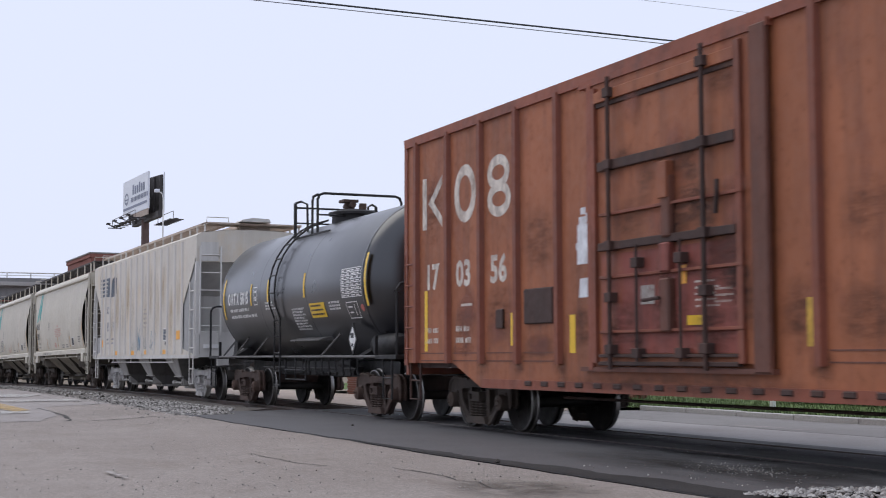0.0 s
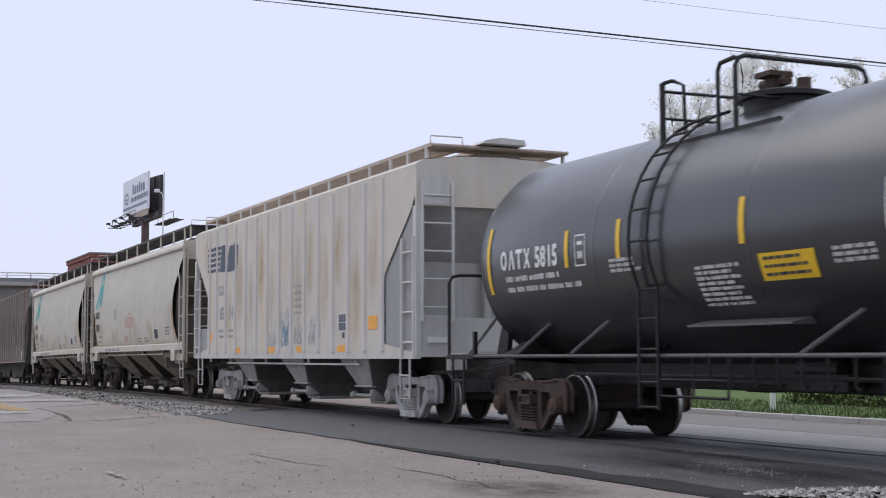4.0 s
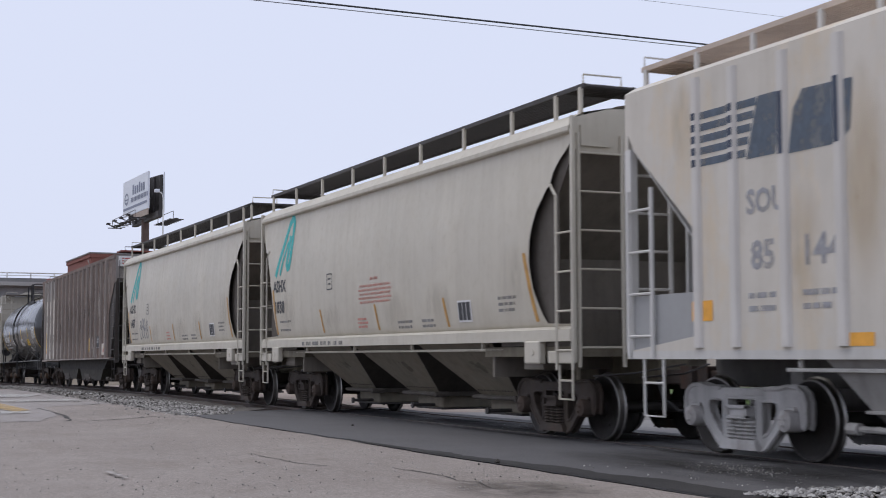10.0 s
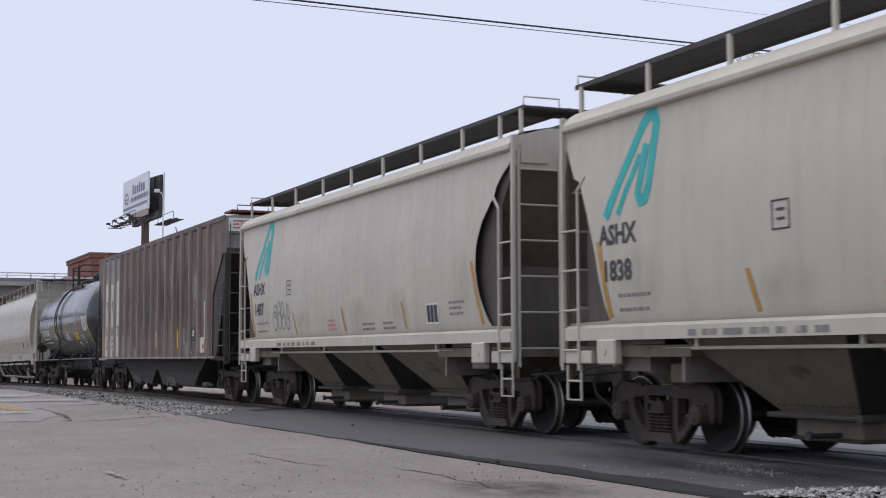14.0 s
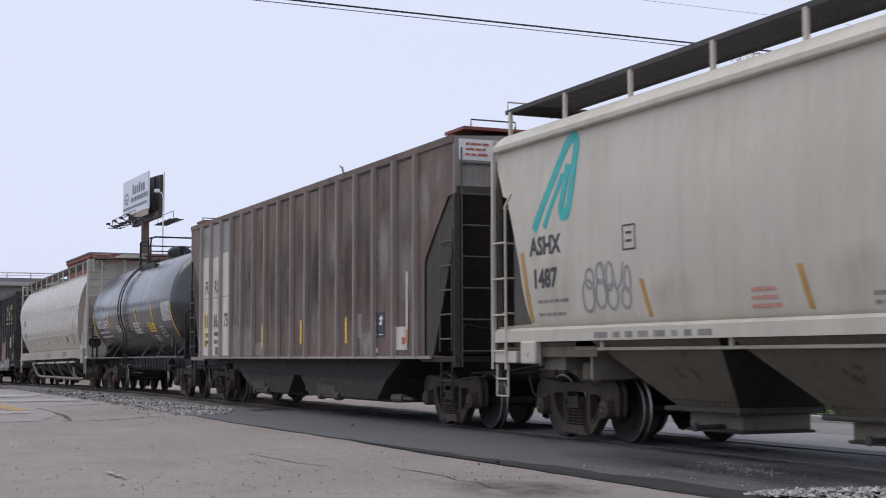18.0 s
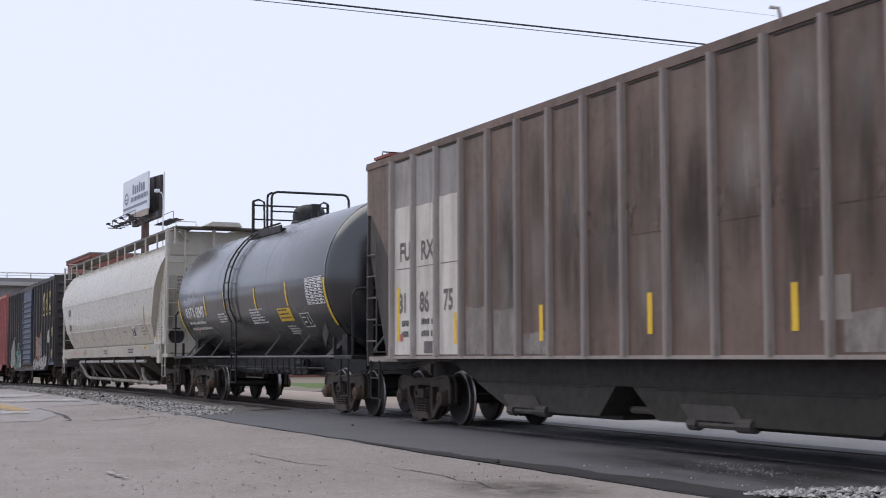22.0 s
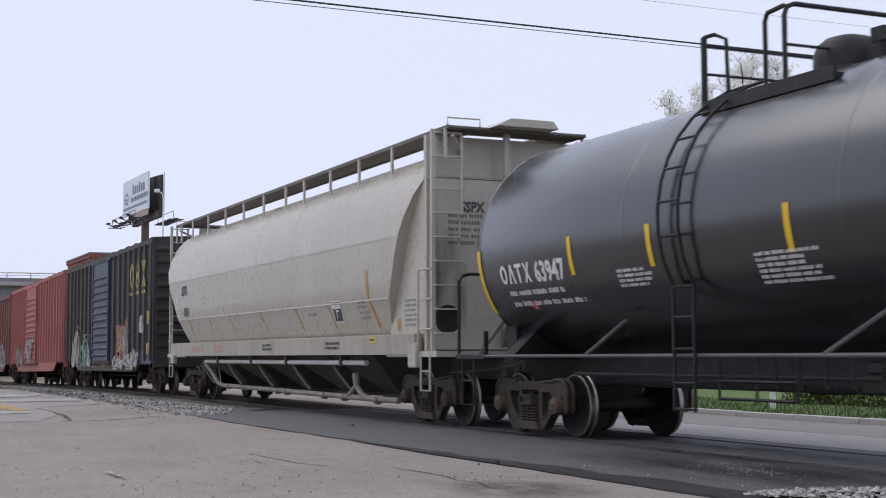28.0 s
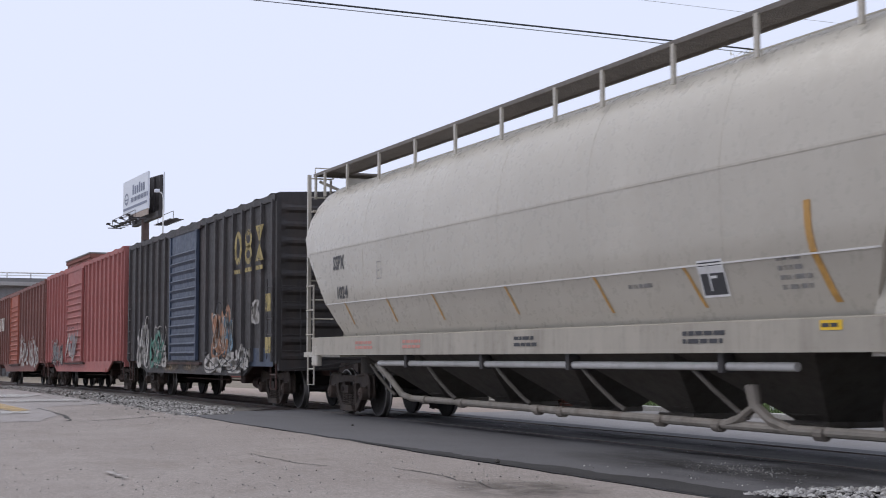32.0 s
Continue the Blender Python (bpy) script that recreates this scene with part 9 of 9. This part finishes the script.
def billboard():
    b = thing("billboard", "tall single-pole billboard with two angled panels and catwalks", "billboard")
    part("pole", Geo().lathe([(0.46, -0.8), (0.46, 17.6)], "z", (-165.2, 34.9, 0), 18), M_BILLPOLE, b, "thick rust-brown steel pole", True)
    part("top_beam", Geo().box(-171.5, -157.0, 34.6, 35.2, 17.2, 17.9), M_STEELDK, b)
    def panel(p, q, z0, z1, name, front, back, thick=0.22):
        p, q = Vector(p), Vector(q)
        d = (q - p).normalized()
        n = Vector((d.y, -d.x, 0))
        c = p - n * thick
        e = q - n * thick
        v = [(p.x, p.y, z0), (q.x, q.y, z0), (q.x, q.y, z1), (p.x, p.y, z1), (c.x, c.y, z0), (e.x, e.y, z0), (e.x, e.y, z1), (c.x, c.y, z1)]
        o = part(name, Geo().add(v, [(0, 1, 2, 3), (5, 4, 7, 6), (1, 5, 6, 2), (4, 0, 3, 7), (3, 2, 6, 7), (4, 5, 1, 0)]), front, b, back)
        return o, p, d, n
    o, p, d, n = panel((-171.3, 33.42, 0), (-158.8, 33.78, 0), 18.3, 22.6, "front_panel", M_SIGN, "pale printed sign panel with blue bars")
    def at(u0, z0):
        return lambda u, w: (*(p + d * (u0 + u) + n * 0.03)[:2], z0 + w)
    rnd = random.Random(1)
    decal("print_bar", joined(*[(rect(0.75, 0.95 if k % 3 else 1.2), 1.05 * k, 0) for k in range(6)]), at(5.0, 20.6), M_SIGNBLUE, b)
    decal("print_bar", joined(*[(rect(0.50, 0.55), 0.72 * k, 0) for k in range(12)]), at(4.2, 19.75), M_SIGNBLUE, b)
    decal("print_bar", rect(12.0, 0.30), at(0.3, 19.0), M_SIGNBLUE, b)
    decal("round_mark", oval(2.0, 1.5, 0.22), at(0.9, 19.6), M_SIGNBLUE, b)
    decal("print_bar", joined((rect(1.5, 0.14), 1.15, 20.25 - 19.6 - 0.05), (rect(1.1, 0.10), 1.35, 0.25)), at(0.0, 19.6), M_SIGNBLUE, b)
    part("apron", Geo().prism([(-166.0, 33.62), (-158.8, 33.80), (-158.8, 33.90), (-166.0, 33.72)], "z", 17.6, 18.28), M_TAN, b, "tan lower apron")
    # second panel, seen from its dark framed back
    o2, p2, d2, n2 = panel((-161.2, 36.1, 0), (-171.8, 34.4, 0), 18.1, 22.6, "back_panel", M_STEELDK, "dark back of the second panel")
    for k in range(6):
        c = p2.lerp(Vector((-171.8, 34.4, 0)), k / 5.5) - n2 * 0.35
        part("back_stringer", Geo().box(c.x - 0.12, c.x + 0.12, c.y - 0.12, c.y + 0.12, 17.4, 22.5), M_STEELDK, b)
    part("panel_edge", Geo().box(-161.2, -161.0, 36.12, 36.24, 18.1, 22.9), M_SIGN, b)
    for y, xa, xb in ((32.3, -172.2, -158.5), (36.6, -166.0, -158.0)):
        c = part("catwalk", Geo().box(xa, xb, y + 0.1, y + 0.6, 17.12, 17.2), M_STEELDK, b)
        for k in range(8):
            x = xa + (xb - xa) * k / 7
            part("catwalk_bracket", Geo().box(x - 0.08, x + 0.08, y - 0.5, y + 1.2, 17.0, 17.1), M_STEELDK, c)
        part("catwalk_rail", Geo().cyl((xa, y, 18.0), (xb, y, 18.0), 0.04, 5).cyl((xa, y, 17.2), (xa, y, 18.0), 0.04, 5).cyl((xb, y, 17.2), (xb, y, 18.0), 0.04, 5), M_STEELDK, c)
    for k in range(4):
        x = -170.5 + 4.0 * k
        part("sign_lamp", Geo().box(x - 0.35, x + 0.35, 31.3, 31.7, 17.3, 17.5).cyl((x, 31.5, 17.3), (x, 32.4, 17.1), 0.05, 5), M_STEELDK, b)
    pole = thing("lamp_post", "slim steel lamp post beside the billboard", "lamp post")
    part("post", Geo().lathe([(0.11, -0.8), (0.07, 18.6)], "z", (-150.6, 33.75, 0), 8), M_POST, pole, "", True)
    part("arm", Geo().tube([(-150.6, 33.75, 18.5), (-150.65, 33.6, 19.1), (-150.9, 33.3, 19.35)], 0.06, 6), M_POST, pole)
    part("lamp_head", Geo().box(-151.4, -150.8, 32.9, 33.4, 19.25, 19.6, 0.05), M_SIGN, pole)


def brick_block():
    h = thing("brick_building", "three-storey red brick building with a flat parapet", "building")
    x0, x1, y0, y1, z1 = -143.5, -130.0, 22.5, 48.0, 10.75
    part("wall", Geo().box(x0, x1, y0, y1, -0.8, z1 - 0.3), M_BRICKWALL, h, "red brick wall")
    part("parapet", Geo().box(x0 - 0.12, x1 + 0.12, y0 - 0.12, y1 + 0.12, z1 - 0.35, z1), M_BRICKWALL, h)
    part("coping", Geo().box(x0 - 0.18, x1 + 0.18, y0 - 0.18, y1 + 0.18, z1, z1 + 0.12), M_CONCDK, h)
    part("band", Geo().box(x0 - 0.06, x1 + 0.08, y0 - 0.06, y1 + 0.06, 8.35, 8.6), M_CONCRETE, h, "pale stone band")
    for k in range(9):
        part("attic_block", Geo().box(x1 + 0.0, x1 + 0.06, y0 + 1.2 + 1.15 * k, y0 + 1.8 + 1.15 * k, 9.2, 9.6), M_SIGN, h)
    for st in range(3):
        for k in range(7):
            y = y0 + 2.0 + 3.2 * k
            z = 0.8 + 2.75 * st
            w = part("window", Geo().box(x1 - 0.05, x1 + 0.04, y - 0.65, y + 0.65, z, z + 1.6), M_CONCRETE, h)
            part("pane", Geo().box(x1 + 0.03, x1 + 0.05, y - 0.55, y + 0.55, z + 0.1, z + 0.78), M_GLASSDK, w)
            part("pane", Geo().box(x1 + 0.03, x1 + 0.05, y - 0.55, y + 0.55, z + 0.84, z + 1.5), M_GLASSDK, w)
        for k in range(4):
            x = x0 + 1.7 + 3.2 * k
            z = 0.8 + 2.75 * st
            w = part("window", Geo().box(x - 0.65, x + 0.65, y0 - 0.04, y0 + 0.05, z, z + 1.6), M_CONCRETE, h)
            part("pane", Geo().box(x - 0.55, x + 0.55, y0 - 0.055, y0 - 0.03, z + 0.1, z + 1.5), M_GLASSDK, w)
    part("roof_step", Geo().box(x0 + 2, x0 + 2.6, y0 + 0.2, y0 + 1.2, z1, z1 + 0.25), M_BRICKWALL, h)


def overpass():
    o = thing("overpass", "concrete road overpass with a metal railing", "bridge")
    x0, x1 = -163.0, -150.0
    part("deck", Geo().box(x0, x1, -70, 75, 8.65, 9.05), M_CONCRETE, o, "pale concrete deck edge")
    for k in range(6):
        x = x1 - 0.7 - 2.3 * k
        part("girder", Geo().prism([(x - 0.35, 7.1), (x + 0.35, 7.1), (x + 0.35, 7.4), (x + 0.14, 7.6), (x + 0.14, 8.4), (x + 0.3, 8.65), (x - 0.3, 8.65), (x - 0.14, 8.4), (x - 0.14, 7.6), (x - 0.35, 7.4)], "y", -70, 75), M_CONCDK, o)
    for x in (x1 - 0.25, x0 + 0.25):
        part("parapet", Geo().box(x - 0.15, x + 0.15, -70, 75, 9.05, 9.45), M_CONCDK, o)
        r = part("railing", Geo().cyl((x, -70, 10.0), (x, 75, 10.0), 0.07, 6).cyl((x, -70, 9.72), (x, 75, 9.72), 0.04, 6), M_POST, o)
        for k in range(60):
            part("railing_post", Geo().box(x - 0.06, x + 0.06, -69 + 2.4 * k - 0.06, -69 + 2.4 * k + 0.06, 9.4, 10.0), M_POST, r)
    for y in (-40, -14, 3.5, 18.2, 36, 58):
        p = part("pier_cap", Geo().box(x0 + 0.3, x1 - 0.3, y - 0.6, y + 0.6, 6.2, 7.1), M_CONCDK, o)
        for x in (x1 - 2.2, (x0 + x1) / 2, x0 + 2.2):
            part("column", Geo().cyl((x, y, -0.9), (x, y, 6.2), 0.5, 14), M_CONCDK, p)


ground()
track()
hedge()
low_wall()
pear_tree()
wires()
billboard()
brick_block()
overpass()
train()


def motions():
    """The train rolls by, slowing a little; every wheel turns with it."""
    for car, x0 in ROLLING:
        rows = []
        for k in range(33):
            x = x0 + run(k)
            a, b = grade(x - 6), grade(x + 6)
            rows.append((k, pose(x, DC, (a + b) / 2, 0, -math.degrees(math.atan2(b - a, 12)), 0)))
        walk(car, rows)
    for wheel, d in SPINNING:
        walk(wheel, [(k / 6, pose(d, 0, R_WHEEL, 0, math.degrees(run(k / 6) / R_WHEEL), 0)) for k in range(193)])


motions()
